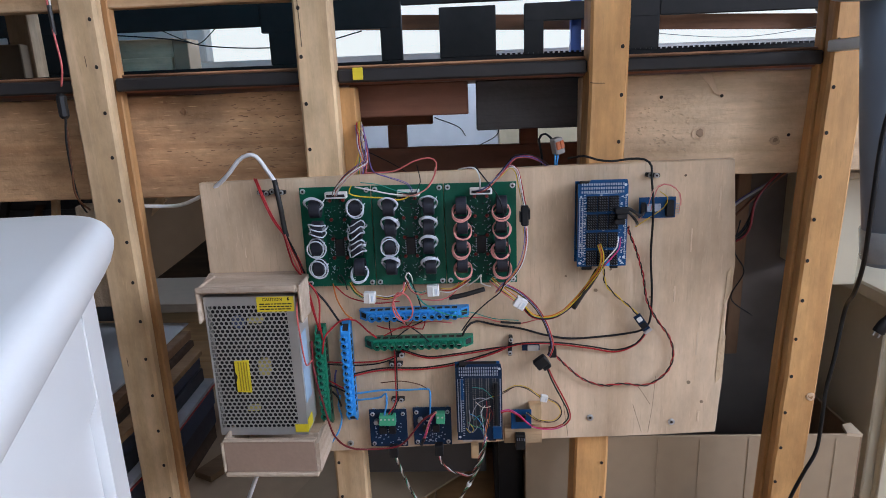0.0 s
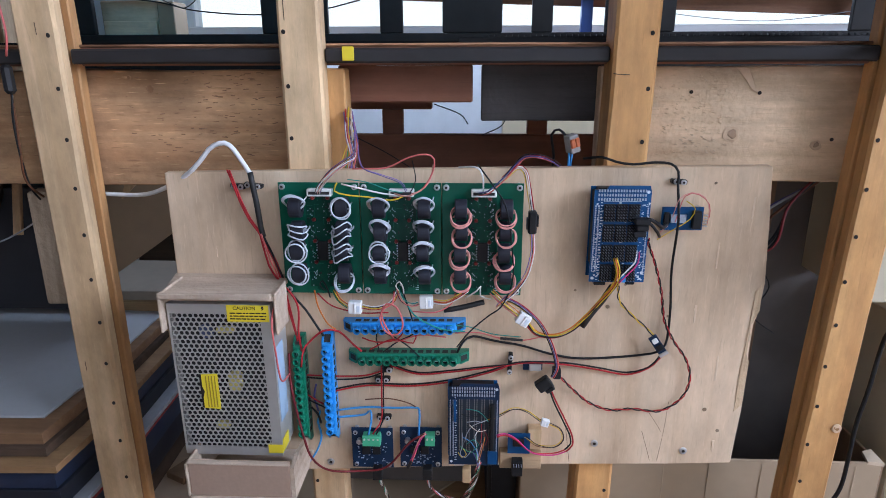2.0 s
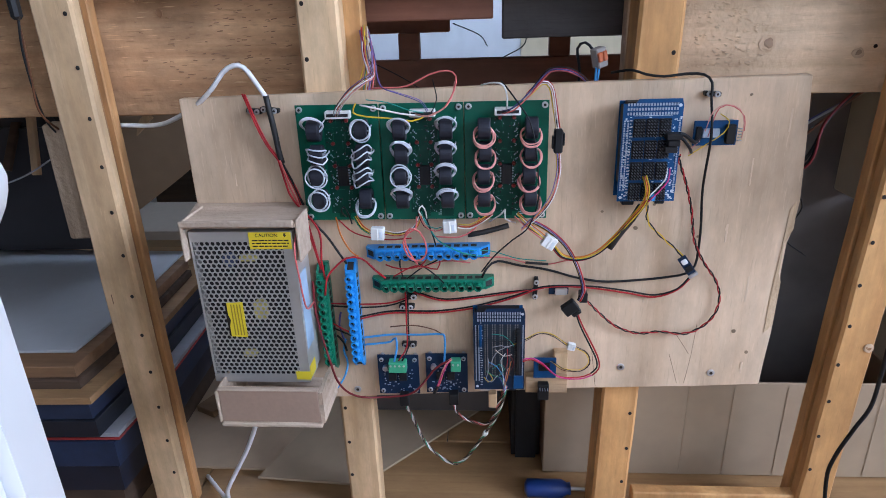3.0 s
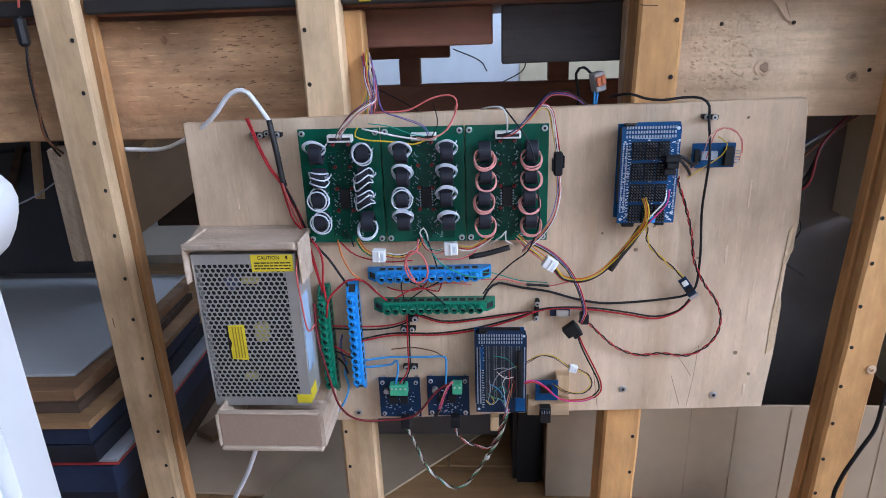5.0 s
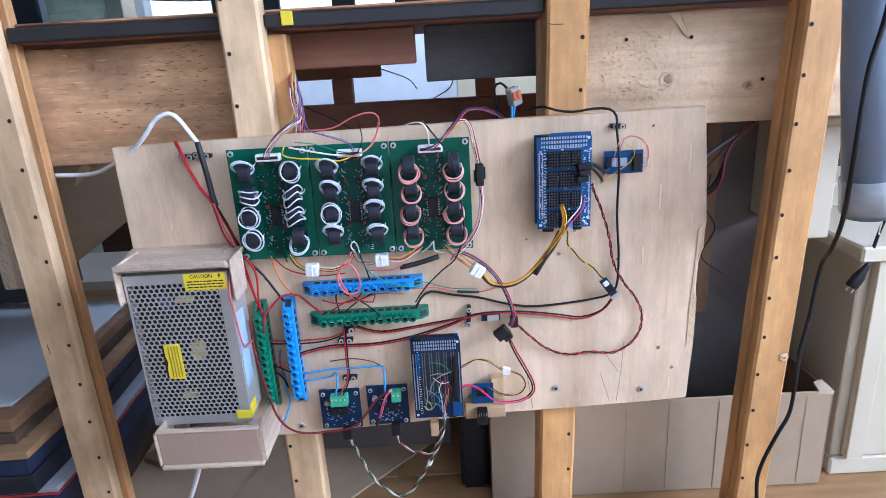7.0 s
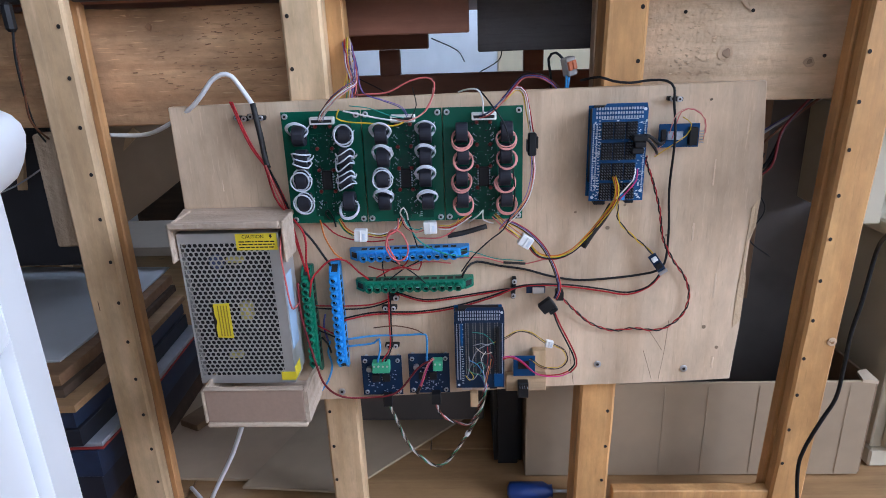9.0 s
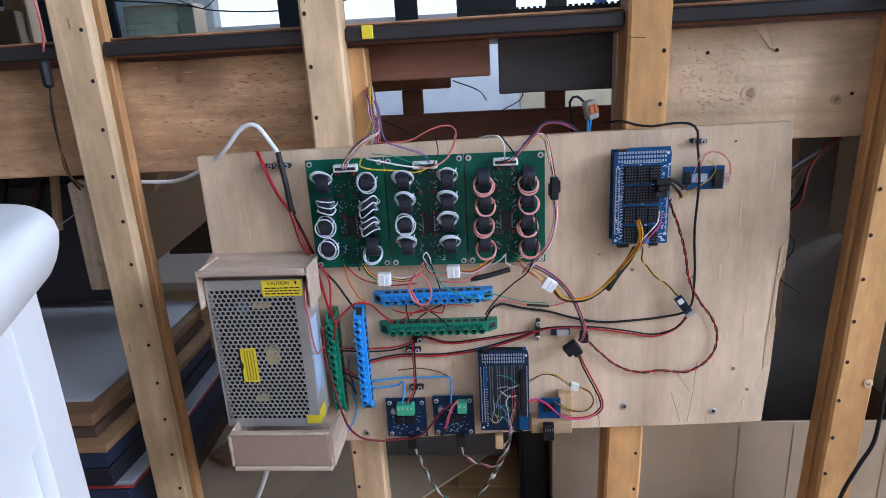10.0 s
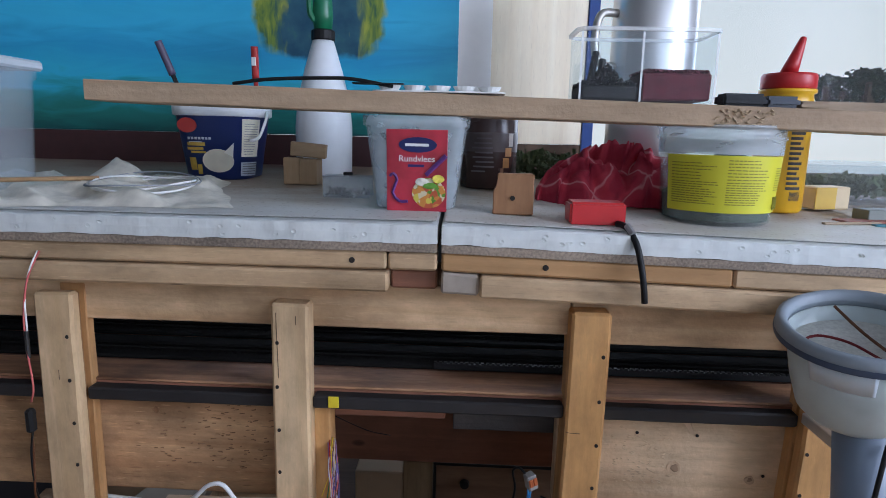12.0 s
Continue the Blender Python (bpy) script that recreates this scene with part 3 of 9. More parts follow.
for kx, kz, kr in ((0.5905, 0.5865, 0.0085), (0.680, 0.5745, 0.0055)):
    yk = 0.0590
    kn_ = part("knot", worn(disc_y(kx, yk + 0.0013, kz, kr, 0.0012, 18), 0.0012, 150), KNOT, table)
    part("knot_heart", worn(disc_y(kx + 0.0008, yk + 0.0008, kz, kr * 0.6, 0.0010, 14), 0.0010, 190), KNOT_IN, kn_)
for kx, kz, kr in ((-0.033, 0.634, 0.0040), (-0.055, 0.646, 0.0026)):
    part("knot", worn(disc_y(kx, 0.0595, kz, kr, 0.0008, 14), 0.0014, 170), KNOT_ROUGH, table)
for kx, kz in ((0.544, 0.630), (0.614, 0.629), (0.695, 0.581)):
    again("screw_hole", hole_me, table, Matrix.Translation((kx, 0.0592, kz)))
torn = bmesh.new()
rt_ = random.Random(77)
for k in range(150):
    x, z = rt_.triangular(0.495, 0.592, 0.548), rt_.uniform(0.565, 0.652)
    w, h = rt_.uniform(0.0008, 0.0022), rt_.uniform(0.0003, 0.0007)
    box(-w, w, -0.0002, 0.0006, -h, h, 0, torn, pose(x, 0.0597, z, rt_.uniform(-20, 20), rt_.uniform(8, 30), rt_.uniform(-12, 12)))
tagged(part("torn_grain", torn, BACKPLANK, table, "torn grain on the plank"), kind="stuff")
torn = bmesh.new()
for k in range(120):
    x, z = rt_.triangular(-0.085, 0.122, 0.085), rt_.uniform(0.56, 0.652)
    w, h = rt_.uniform(0.0010, 0.0034), rt_.uniform(0.0002, 0.0005)
    box(-w, w, -0.0003, 0.0006, -h, h, 0, torn, pose(x, 0.0592, z, rt_.uniform(-20, 20), rt_.uniform(-14, 10), rt_.uniform(-10, 10)))
tagged(part("torn_grain", torn, KNOT_ROUGH, table, "dark torn grain on the rough plank"), kind="stuff")
part("bark_streak", worn(prism([(0.586, 0.655), (0.600, 0.655), (0.606, 0.644), (0.612, 0.630), (0.606, 0.632), (0.599, 0.643)], 0.0592, 0.0602), 0.0016, 90), KNOT, table)
pk_ = part("knot", worn(disc_y(0.7300, 0.0122, 0.263, 0.0055, 0.0008, 16), 0.0012, 150), KNOT, table)
part("knot_heart", worn(disc_y(0.7295, 0.0118, 0.2635, 0.003, 0.0008, 12), 0.0010, 190), PINE_DARK, pk_)
# edge of the lower deck, painted charcoal, between the posts
for a, b in ((-0.9, -0.1405), (-0.0940, 0.1245), (0.1675, 0.4505), (0.4945, 0.7080), (0.7505, 1.3)):
    part("dark_rail", plank(a, b, 0.024, 0.042, 0.6600, 0.6750, 0.0007, 8, 0.002), RAILPAINT, table, "charcoal painted edge rail")
part("yellow_tag", box(0.1855, 0.1975, 0.0222, 0.0236, 0.6625, 0.676, 0.0006), YELLOWST, table, "small yellow sticker")
part("lower_deck", box(-0.9, 1.3, 0.0435, 0.60, 0.658, 0.676, 0.002), BROWNPLANK, table, "brown wooden deck under the top")
DECKTOP = wood("worn_brown_deck", (0.50, 0.27, 0.145), (0.20, 0.09, 0.05), "x", rough=0.6, stains=0.8, patch=0.45, flecks=0.35, knots=0.0)
part("deck_strip", plank(-0.9, 1.3, 0.043, 0.105, 0.6762, 0.6795, 0.0004, 14), DECKTOP, table)
for k in range(5):
    y0 = 0.115 + k * 0.093
    tr = part("track_bed", plank(-0.9, 1.3, y0, y0 + 0.078, 0.6763, 0.6815, 0.0006, 10), TRACKBLACK, table, "black painted track bed")
    for dy in (0.026, 0.0425):
        part("rail", box(-0.9, 1.3, y0 + dy, y0 + dy + 0.0012, 0.6819, 0.6845, 0.0002), TRACKBLACK, table)
    sl = bmesh.new()
    for i in range(200):
        xs = -0.9 + i * 0.011
        box(xs, xs + 0.005, y0 + 0.017, y0 + 0.052, 0.6815, 0.6822, 0, sl)
    tagged(part("sleeper", sl, TRACKBLACK, table), kind="stuff")
part("rack_strip", box(0.30, 1.3, 0.108, 0.113, 0.6796, 0.6875, 0.0008), BLACKPL, table, "black toothed strip on the deck")
teeth = bmesh.new()
for i in range(150):
    xs = 0.30 + i * 0.0066
    box(xs, xs + 0.0036, 0.1085, 0.1125, 0.6875, 0.6895, 0, teeth)
tagged(part("rack_tooth", teeth, BLACKPL, table), kind="stuff")
# black back frame with gaps that let the window through
part("back_rim", box(-1.4, 1.69, 1.100, 1.118, 0.60, 0.733, 0.002), BLACKWOOD, table)
for a, b in ((-0.9973, -0.6958), (-0.2416, -0.0649), (0.0724, 0.1327), (0.2365, 0.3921), (0.4692, 0.5225), (0.6571, 0.8351), (1.2768, 1.3581)):
    part("back_upright", box(a, b, 1.101, 1.117, 0.7334, 0.867, 0.002), BLACKWOOD, table)
for a, b, c, d in ((-1.3898, -0.2619, 0.8378, 0.92), (-0.2612, 0.132, 0.8196, 0.92), (0.1327, 0.4699, 0.8771, 0.92), (0.4706, 0.8344, 0.821, 0.868), (0.8351, 1.6946, 0.8224, 0.868)):
    part("back_beam", box(a, b, 1.100, 1.118, c, d, 0.002), BLACKWOOD, table)
# front beam and laths under the top
part("front_beam", plank(-0.9, 0.4535, 0.038, 0.058, 0.753, 0.803, 0.0012, 16), BEAM, table, "grey pine beam")
part("front_beam", plank(0.4545, 1.3, 0.037, 0.057, 0.744, 0.800, 0.0012, 14), BEAM, table, "split pine beam")


def drop(x):
    """The right half of the top hangs a little lower towards its far end."""
    return -0.026 * max(0.0, x - 0.31)


def rise(y):
    """The top tilts up towards the back."""
    return 0.06 * max(0.0, y - 0.002)


def lath(name, a, b, y0, y1, z0, z1, mat_, label=""):
    bm = plank(a, b, y0, y1, z0, z1, 0.0006, 10, 0.0025)
    for v in bm.verts:
        v.co.z += drop(v.co.x)
    return part(name, bm, mat_, table, label)


lath("upper_lath", -0.9, 0.2535, 0.002, 0.036, 0.8290, 0.8480, PINE_X)
lath("upper_lath", 0.2548, 0.3060, 0.002, 0.036, 0.8290, 0.8480, PINE_X)
lath("upper_lath", 0.3105, 0.6110, 0.002, 0.036, 0.8290, 0.8490, wood("orange_lath", (0.52, 0.31, 0.15), (0.36, 0.19, 0.08), "x"), "orange pine lath")
lath("upper_lath", 0.6122, 1.3, 0.002, 0.036, 0.8290, 0.8490, PINE_X)
lath("lower_lath", -0.9, 0.2555, -0.004, 0.036, 0.8065, 0.8275, PINE_X)
lath("lower_lath", 0.2565, 0.3060, 0.014, 0.036, 0.8065, 0.8275, BROWNPLANK)
lath("lower_lath", 0.3105, 0.3505, 0.002, 0.036, 0.8050, 0.8275, plain("grey_wood", (0.36, 0.30, 0.245), 0.7, var=0.3), "weathered grey lath end")
lath("lower_lath", 0.3512, 1.3, -0.003, 0.036, 0.8040, 0.8275, PINE_X)
for sx, sz in ((0.217, 0.8385), (0.419, 0.8365), (0.90, 0.823)):
    part("screw_head", disc_y(sx, 0.0021, sz, 0.0032, 0.0012, 10), HOLE, table)
for a, b in ((-0.9, 0.3062), (0.3105, 1.3)):
    bm = plank(a, b, 0.0, 0.62, 0.8487, 0.858, 0.0003, 10, 0.0005)
    for v in bm.verts:
        v.co.z += drop(v.co.x)
    part("chipboard", bm, CHIP, table, "grey chipboard layer")
    bm = bmesh.new()
    n = 320
    rows = []
    for k in range(n + 1):
        x = a + (b - a) * k / n
        rag = 0.0007 * noise.noise(Vector((x * 40, 3.1, 0))) + 0.0005 * noise.noise(Vector((x * 130, 1.7, 0)))
        zt = 0.8785 + 0.0010 * noise.noise(Vector((x * 50, 0, 5.0))) + drop(x)
        zb = 0.8583 + drop(x)
        wav = 0.0008 * noise.noise(Vector((x * 70, 9.1, 0)))
        prof = [(-0.0008 + rag, zb + 0.0012 * noise.noise(Vector((x * 55, 4.4, 0)))), (-0.0012 + wav, (zb + zt) / 2), (-0.0006 + rag + wav, zt - 0.0012), (0.0016 + rag, zt), (0.62, zt + rise(0.62)), (0.62, zb)]
        rows.append([bm.verts.new((x, yy, zz)) for yy, zz in prof])
    for q, s in zip(rows, rows[1:]):
        for k in range(6):
            bm.faces.new((q[k], q[(k + 1) % 6], s[(k + 1) % 6], s[k]))
    bm.faces.new(rows[0])
    bm.faces.new(rows[-1][::-1])
    top = part("foam_top", bm, FOAM, table, "white foam layer with a crumbly edge")
    dents = bmesh.new()
    rd_ = random.Random(int(a * 10) + 50)
    for k in range(20):
        x = rd_.uniform(max(a, -0.35) + 0.01, min(b, 1.0) - 0.01)
        lathe([(0.0, -0.0001), (rd_.uniform(0.0010, 0.0022), 0.0001), (0.0030, 0.0007)], (0, 0, 0), 8, dents, squash=(1, rd_.uniform(0.35, 0.8)), m=pose(x, -0.0011, rd_.uniform(0.862, 0.875) + drop(x), 90, rd_.uniform(0, 40), 0), caps=False)
    tagged(part("foam_crumb", dents, FOAM, table, "crumbled spots on the foam edge"), kind="stuff")
    skin = box(a + 0.002, b - 0.002, 0.012, 0.619, 0.8792, 0.8800, 0.0003)
    for k in range(1, 12):
        xx = a + (b - a) * k / 12
        bmesh.ops.bisect_plane(skin, geom=skin.verts[:] + skin.edges[:] + skin.faces[:], plane_co=(xx, 0, 0), plane_no=(1, 0, 0))
    for v in skin.verts:
        v.co.z += drop(v.co.x) + rise(v.co.y) + 0.0008
    part("top_skin", skin, TOPPAINT, table, "dusty cream painted surface")
# Added strips close the gap above the beam, where daylight leaked through.
part("packing_strip", plank(-0.9, 0.405, 0.0385, 0.056, 0.8035, 0.8286, 0.0004, 10), GAPWOOD, table)
part("packing_strip", plank(0.455, 1.3, 0.0385, 0.056, 0.8005, 0.8075, 0.0004, 10), GAPWOOD, table)
part("floor_rail", plank(0.491, 0.693, 0.018, 0.034, 0.012, 0.047, 0.0008, 6), PINE_OR, table)
part("rear_post", box(-0.6, -0.555, 0.56, 0.599, 0, 0.848, 0.002), PINE, table)
part("rear_post", box(1.1, 1.145, 0.56, 0.599, 0, 0.825, 0.002), PINE, table)

# slats across the middle bay
part("brown_slat", plank(0.165, 0.316, 0.100, 0.114, 0.617, 0.6575, 0.0008, 6), BROWNPLANK, table, "red brown painted slat")
part("grey_slat", plank(0.326, 0.50, 0.118, 0.132, 0.595, 0.6575, 0.0008, 6), GREYPLANK, table, "charcoal stained slat")
part("low_slat", plank(-0.05, 0.56, 0.255, 0.272, 0.470, 0.564, 0.001, 8), BROWNPLANK, table, "brown slat with a ragged top edge")
part("high_slat", plank(-0.05, 0.26, 0.255, 0.272, 0.598, 0.64, 0.001, 6), BROWNPLANK, table)
part("upright_slat", box(0.191, 0.2195, 0.2545, 0.2705, 0.564, 0.598, 0.001), BROWNPLANK, table)
part("upright_slat", box(0.392, 0.4195, 0.2545, 0.2705, 0.564, 0.64, 0.001), BROWNPLANK, table)

# ---- plywood control board ----
outline = [(0.0, 0.553), (0.2, 0.5565), (0.4, 0.5595), (0.611, 0.562), (0.616, 0.50), (0.620, 0.44), (0.6195, 0.41), (0.6135, 0.395), (0.613, 0.36), (0.6165, 0.35), (0.6155, 0.29), (0.613, 0.2225), (0.55, 0.2205), (0.40, 0.216), (0.242, 0.2065), (0.106, 0.2), (-0.002, 0.196)]
board = thing("control_board", (0.3, 0.0, 0.2), "pale plywood board screwed across pine posts", "board")
part("panel", worn(prism(outline, 0.0, 0.012, None, 0.0012), 0.0005, 50), PLY, board)
RAW = wood("splintered_ply", (0.66, 0.52, 0.36), (0.40, 0.26, 0.14), "z", rough=0.9, saw=0.6)
part("splintered_edge", worn(prism([(0.6115, 0.43), (0.6185, 0.44), (0.6190, 0.41), (0.6130, 0.395), (0.6125, 0.36), (0.6160, 0.35), (0.6155, 0.30), (0.6085, 0.29), (0.6070, 0.33), (0.6100, 0.38)], -0.0006, 0.002), 0.0012, 110), RAW, board)
CRACK = plain("dark_crack", (0.16, 0.10, 0.06), 0.9, var=0.4)
for pts in ([(0.536, 0.300), (0.534, 0.262), (0.530, 0.224)], [(0.510, 0.262), (0.517, 0.240), (0.522, 0.224)], [(0.424, 0.270), (0.428, 0.240), (0.431, 0.219)], [(0.513, 0.29), (0.525, 0.272), (0.531, 0.262)]):
    part("crack", tube([(x, 0.0001, z) for x, z in pts], 0.00035, 4), CRACK, board)
PALE = wood("torn_pale_ply", (0.72, 0.56, 0.40), (0.60, 0.44, 0.295), "z", knots=0.0, flecks=0.6)
for x, z, w, h in ((0.553, 0.405, 0.0030, 0.020), (0.569, 0.470, 0.0016, 0.028), (0.583, 0.342, 0.0024, 0.030), (0.598, 0.52, 0.0020, 0.022), (0.476, 0.335, 0.0016, 0.018), (0.046, 0.47, 0.0012, 0.016), (0.590, 0.245, 0.0030, 0.014)):
    part("torn_fibre", worn(box(x - w / 2, x + w / 2, -0.0003, 0.0006, z - h / 2, z + h / 2, 0.0002), 0.0009, 160), PALE, board)
SPOT = plain("worn_hole", (0.24, 0.17, 0.11), 0.9, var=0.5, scale=150)
for x, z, r in ((0.461, 0.412, 0.0022), (0.426, 0.430, 0.0016), (0.576, 0.291, 0.0024), (0.593, 0.265, 0.0020), (0.525, 0.402, 0.0015), (0.478, 0.437, 0.0016), (0.30, 0.30, 0.001), (0.558, 0.545, 0.0014), (0.36, 0.435, 0.0018), (0.44, 0.40, 0.0014), (0.195, 0.405, 0.0015)):
    part("screw_mark", worn(disc_y(x, 0.0006, z, r, 0.001, 9), 0.0007, 200), SPOT, board)


def head_screw(x, y, z, r=0.0034, parent=None, name="screw"):
    s = part(name, disc_y(x, y, z, r, 0.0016, 12), SCREW, parent)
    part("recess", disc_y(x, y - 0.0015, z, r * 0.45, 0.0003, 6), HOLE, s)
    return s


for x, z in ((0.458, 0.245), (0.558, 0.238), (0.154, 0.212)):
    head_screw(x, 0.0, z, 0.0042, board)

# ---- sensing boards with wound cores ----


def wound_core(wire, seed, front):
    """A ferrite ring on edge with slack turns of wire through it, at the origin, facing -y. front: +1 where the turns lie over its top, -1 round its foot, 0 across it, 2 in an open ring, 3 in a steep zigzag."""
    r5 = random.Random(seed)
    ob = thing("wound_core")
    bm = bmesh.new()
    n, w, r_out, r_in = 26, 0.0122, 0.0102, 0.0046
    prof = [(r_in, -w / 2), (r_out - 0.0012, -w / 2), (r_out - 0.0003, -w / 2 + 0.0003), (r_out, -w / 2 + 0.0012), (r_out, w / 2 - 0.0012), (r_out - 0.0003, w / 2 - 0.0003), (r_out - 0.0012, w / 2), (r_in, w / 2)]
    rings = []
    for k in range(n):
        a = math.tau * k / n
        rings.append([bm.verts.new((t, -0.0105 + r * math.cos(a), r * math.sin(a) * 1.02)) for r, t in prof])
    for q, s in zip(rings, rings[1:] + rings[:1]):
        for k in range(8):
            bm.faces.new((q[k], q[(k + 1) % 8], s[(k + 1) % 8], s[k]))
    part("core", bm, FERRITE, ob)
    turns = 3
    lift = r5.uniform(-0.001, 0.001) + 0.0052 * (front if abs(front) == 1 else 0)
    tilt, pts = r5.uniform(-0.18, 0.18) * (1 if abs(front) == 1 else 2), []
    if front == 2:
        # two loose rings that stand off the core's front
        for k in range(33):
            a = math.tau * k / 16
            rx, rz = 0.0095 + 0.0010 * math.sin(k * 0.19 + seed), 0.0102 - 0.0012 * math.cos(k * 0.21 + seed)
            pts.append((rx * math.cos(a), -0.0185 - 0.004 * math.cos(a * 0.5 + seed), rz * math.sin(a) + 0.0012 * math.sin(k * 0.11)))
    if front in (0, 3):
        # slack turns: in at one side, across the front, round the other side and back through the hole
        for k in range(turns):
            z = 0.0068 - 0.0062 * k + r5.uniform(-0.0014, 0.0014)
            sl, wl, wr, d = r5.uniform(-0.0034, 0.0034) if front == 0 else 0.0055 + r5.uniform(-0.001, 0.0025), r5.uniform(0.0085, 0.0108), r5.uniform(0.0085, 0.0108), r5.uniform(0.0215, 0.0238)
            pts += [(-wl, -0.0130, z * 0.7), (-wl * 0.7, -d + 0.0015, z - sl * 0.6), (0.0, -d - 0.0006, z), (wr * 0.7, -d + 0.0015, z + sl * 0.6), (wr, -0.0130, z * 0.7), (0.0055, -0.0105, 0.0012 * (1 - k)), (-0.0055, -0.0105, 0.0012 * (1 - k))]
    for k in range(turns * 16 + 1 if abs(front) == 1 else 0):
        a = -math.pi / 2 * front + math.tau * k / 16
        j = k / 16
        if k % 16 == 0:
            rx, rz, dx = r5.uniform(0.0092, 0.0104), r5.uniform(0.0074, 0.0092), r5.uniform(-0.0010, 0.0010)
            dz = r5.uniform(-0.0016, 0.0016)
        x, z = dx + rx * math.cos(a), dz + rz * math.sin(a)
        out = math.sin(a) * front
        y = -0.0112 - 0.0118 * max(0.0, 0.25 + out) - 0.0006 * j if out > -0.25 else -0.0112
        y = max(y, -0.0245)
        pts.append((x * math.cos(tilt) - z * math.sin(tilt), y, lift + x * math.sin(tilt) + z * math.cos(tilt)))
    ends = r5.uniform(0.006, 0.010)
    pts = [(-ends, -0.002, lift - 0.004), (-ends * 0.9, -0.008, lift - 0.002)] + pts + [(ends * 0.9, -0.008, lift + 0.001), (ends, -0.002, lift + 0.003)]
    part("winding", tube(pts, 0.00080, 6, step=0.003), wire, ob, "", True)
    return ob


# how the turns lie on each core: 1 over its top, -1 round its foot, 0 slack across its front, 2 open ring, 3 zigzag
LIE = (((1, 0, 2, 2), (2, 3, 3, -1)), ((1, 1, 2, 1), (1, 1, 1, 1)), ((-1, -1, -1, -1), (-1, -1, -1, -1)))
BOARDS = [(0.1215, 0.2030, "white", 0), (0.2040, 0.2855, "white", 1), (0.2865, 0.3675, "salmon", 2)]
ZROWS = (0.5225, 0.5000, 0.4775, 0.4550)
COLS = ((0.1412, 0.1868), (0.2245, 0.2685), (0.3055, 0.3495))
for n, (a, b, wire, seed) in enumerate(BOARDS):
    pcb = thing("sensing_board", ((a + b) / 2, -0.012, 0.43), ("green circuit board with eight %s-wound black cores" % ("white" if n < 2 else "pink")), "circuit board", "sensing boards on the plywood")
    part("substrate", box(a, b, -0.0136, -0.012, 0.4285, 0.5462, 0.0003), PCB_G, pcb)
    tr = bmesh.new()
    for xx in (a + 0.0405, a + 0.064):
        box(xx - 0.006, xx + 0.006, -0.0139, -0.0136, 0.432, 0.531, 0, tr)
    mid = (COLS[n][0] + COLS[n][1]) / 2
    box(mid - 0.0155, mid + 0.0135, -0.01375, -0.0136, 0.436, 0.5315, 0, tr)
    part("dark_band", tr, PCB_GT, pcb)
    r5 = random.Random(80 + n)
    for tone, count, nm in ((BLACKPL, 26, "resistor"), (PINS, 60, "solder_point"), (PCB_G, 26, "green_track")):
        sm = bmesh.new()
        for k in range(count):
            x, z = mid - 0.001 + r5.choice((-1, 1)) * r5.uniform(0.002, 0.0125), r5.uniform(0.437, 0.5305)
            hw, hh = ((0.0011, 0.0006), (0.0004, 0.0004), (0.0003, 0.0028))[("resistor", "solder_point", "green_track").index(nm)]
            if r5.random() < 0.4:
                hw, hh = hh, hw
            box(x - hw, x + hw, (-0.0150, -0.0145, -0.01405)[(tone is PINS) + 2 * (tone is PCB_G)], -0.0137, z - hh, z + hh, 0, sm)
        tagged(part(nm, sm, tone, pcb), kind="stuff")
    for x in (a + 0.0042, b - 0.0042):
        for z in (0.5418, 0.4325):
            st = part("standoff", disc_y(x, 0.0, z, 0.0028, 0.012, 8), SCREW, pcb)
            head_screw(x, -0.0136, z, 0.0031, pcb)
    # header for the loom
    cx = (0.1645, 0.2465, 0.328)[n]
    h = part("white_header", box(cx - 0.0125, cx + 0.0125, -0.0215, -0.0136, 0.5335, 0.541, 0.0008), WHITEPL, pcb, "white plug header")
    part("slot", box(cx - 0.0105, cx + 0.0105, -0.0219, -0.0214, 0.5355, 0.5385, 0.0002), DARKIN, h)
    # logic chip, red parts, pins and print
    mid = (COLS[n][0] + COLS[n][1]) / 2
    chip = part("logic_chip", box(mid - 0.0052, mid + 0.0052, -0.0172, -0.0136, 0.4655, 0.4855, 0.0006), BLACKPL, pcb)
    legs = bmesh.new()
    for k in range(7):
        for sx in (-0.0058, 0.0058):
            box(mid + sx - 0.0009, mid + sx + 0.0009, -0.0150, -0.0136, 0.4668 + k * 0.0028, 0.4680 + k * 0.0028, 0, legs)
    tagged(part("chip_legs", legs, PINS, chip), kind="stuff")
    for k, z in enumerate(ZROWS):
        for c, sgn in zip(COLS[n], (1, -1)):
            part("red_component", lathe([(0.0019, 0), (0.0021, 0.003), (0.0012, 0.0045)], n=10, m=pose(c + sgn * 0.0152, -0.0136, z + 0.0085, 90)), REDLED, pcb)
            bits = bmesh.new()
            for i in range(5):
                bx = c + sgn * (0.0118 + 0.0013 * (i % 3))
                bz = z - 0.003 - 0.0021 * (i // 3) - 0.0012 * i
                box(bx - 0.0005, bx + 0.0005, -0.0146, -0.0136, bz - 0.0005, bz + 0.0005, 0, bits)
            tagged(part("small_parts", bits, PINS, pcb), kind="stuff")
    pr = bmesh.new()
    z = 0.531
    r6 = random.Random(40 + n)
    while z > 0.492:
        w = r6.uniform(0.0006, 0.0016)
        box(mid - 0.0007, mid + 0.0006, -0.01368, -0.01358, z - w, z, 0, pr)
        z -= w + 0.0007
    for k in range(3):
        box(mid + 0.012, mid + 0.019, -0.01368, -0.01358, 0.4335 + k * 0.0022, 0.4342 + k * 0.0022, 0, pr)
    tagged(part("print_marks", pr, SILK, pcb), kind="stuff")
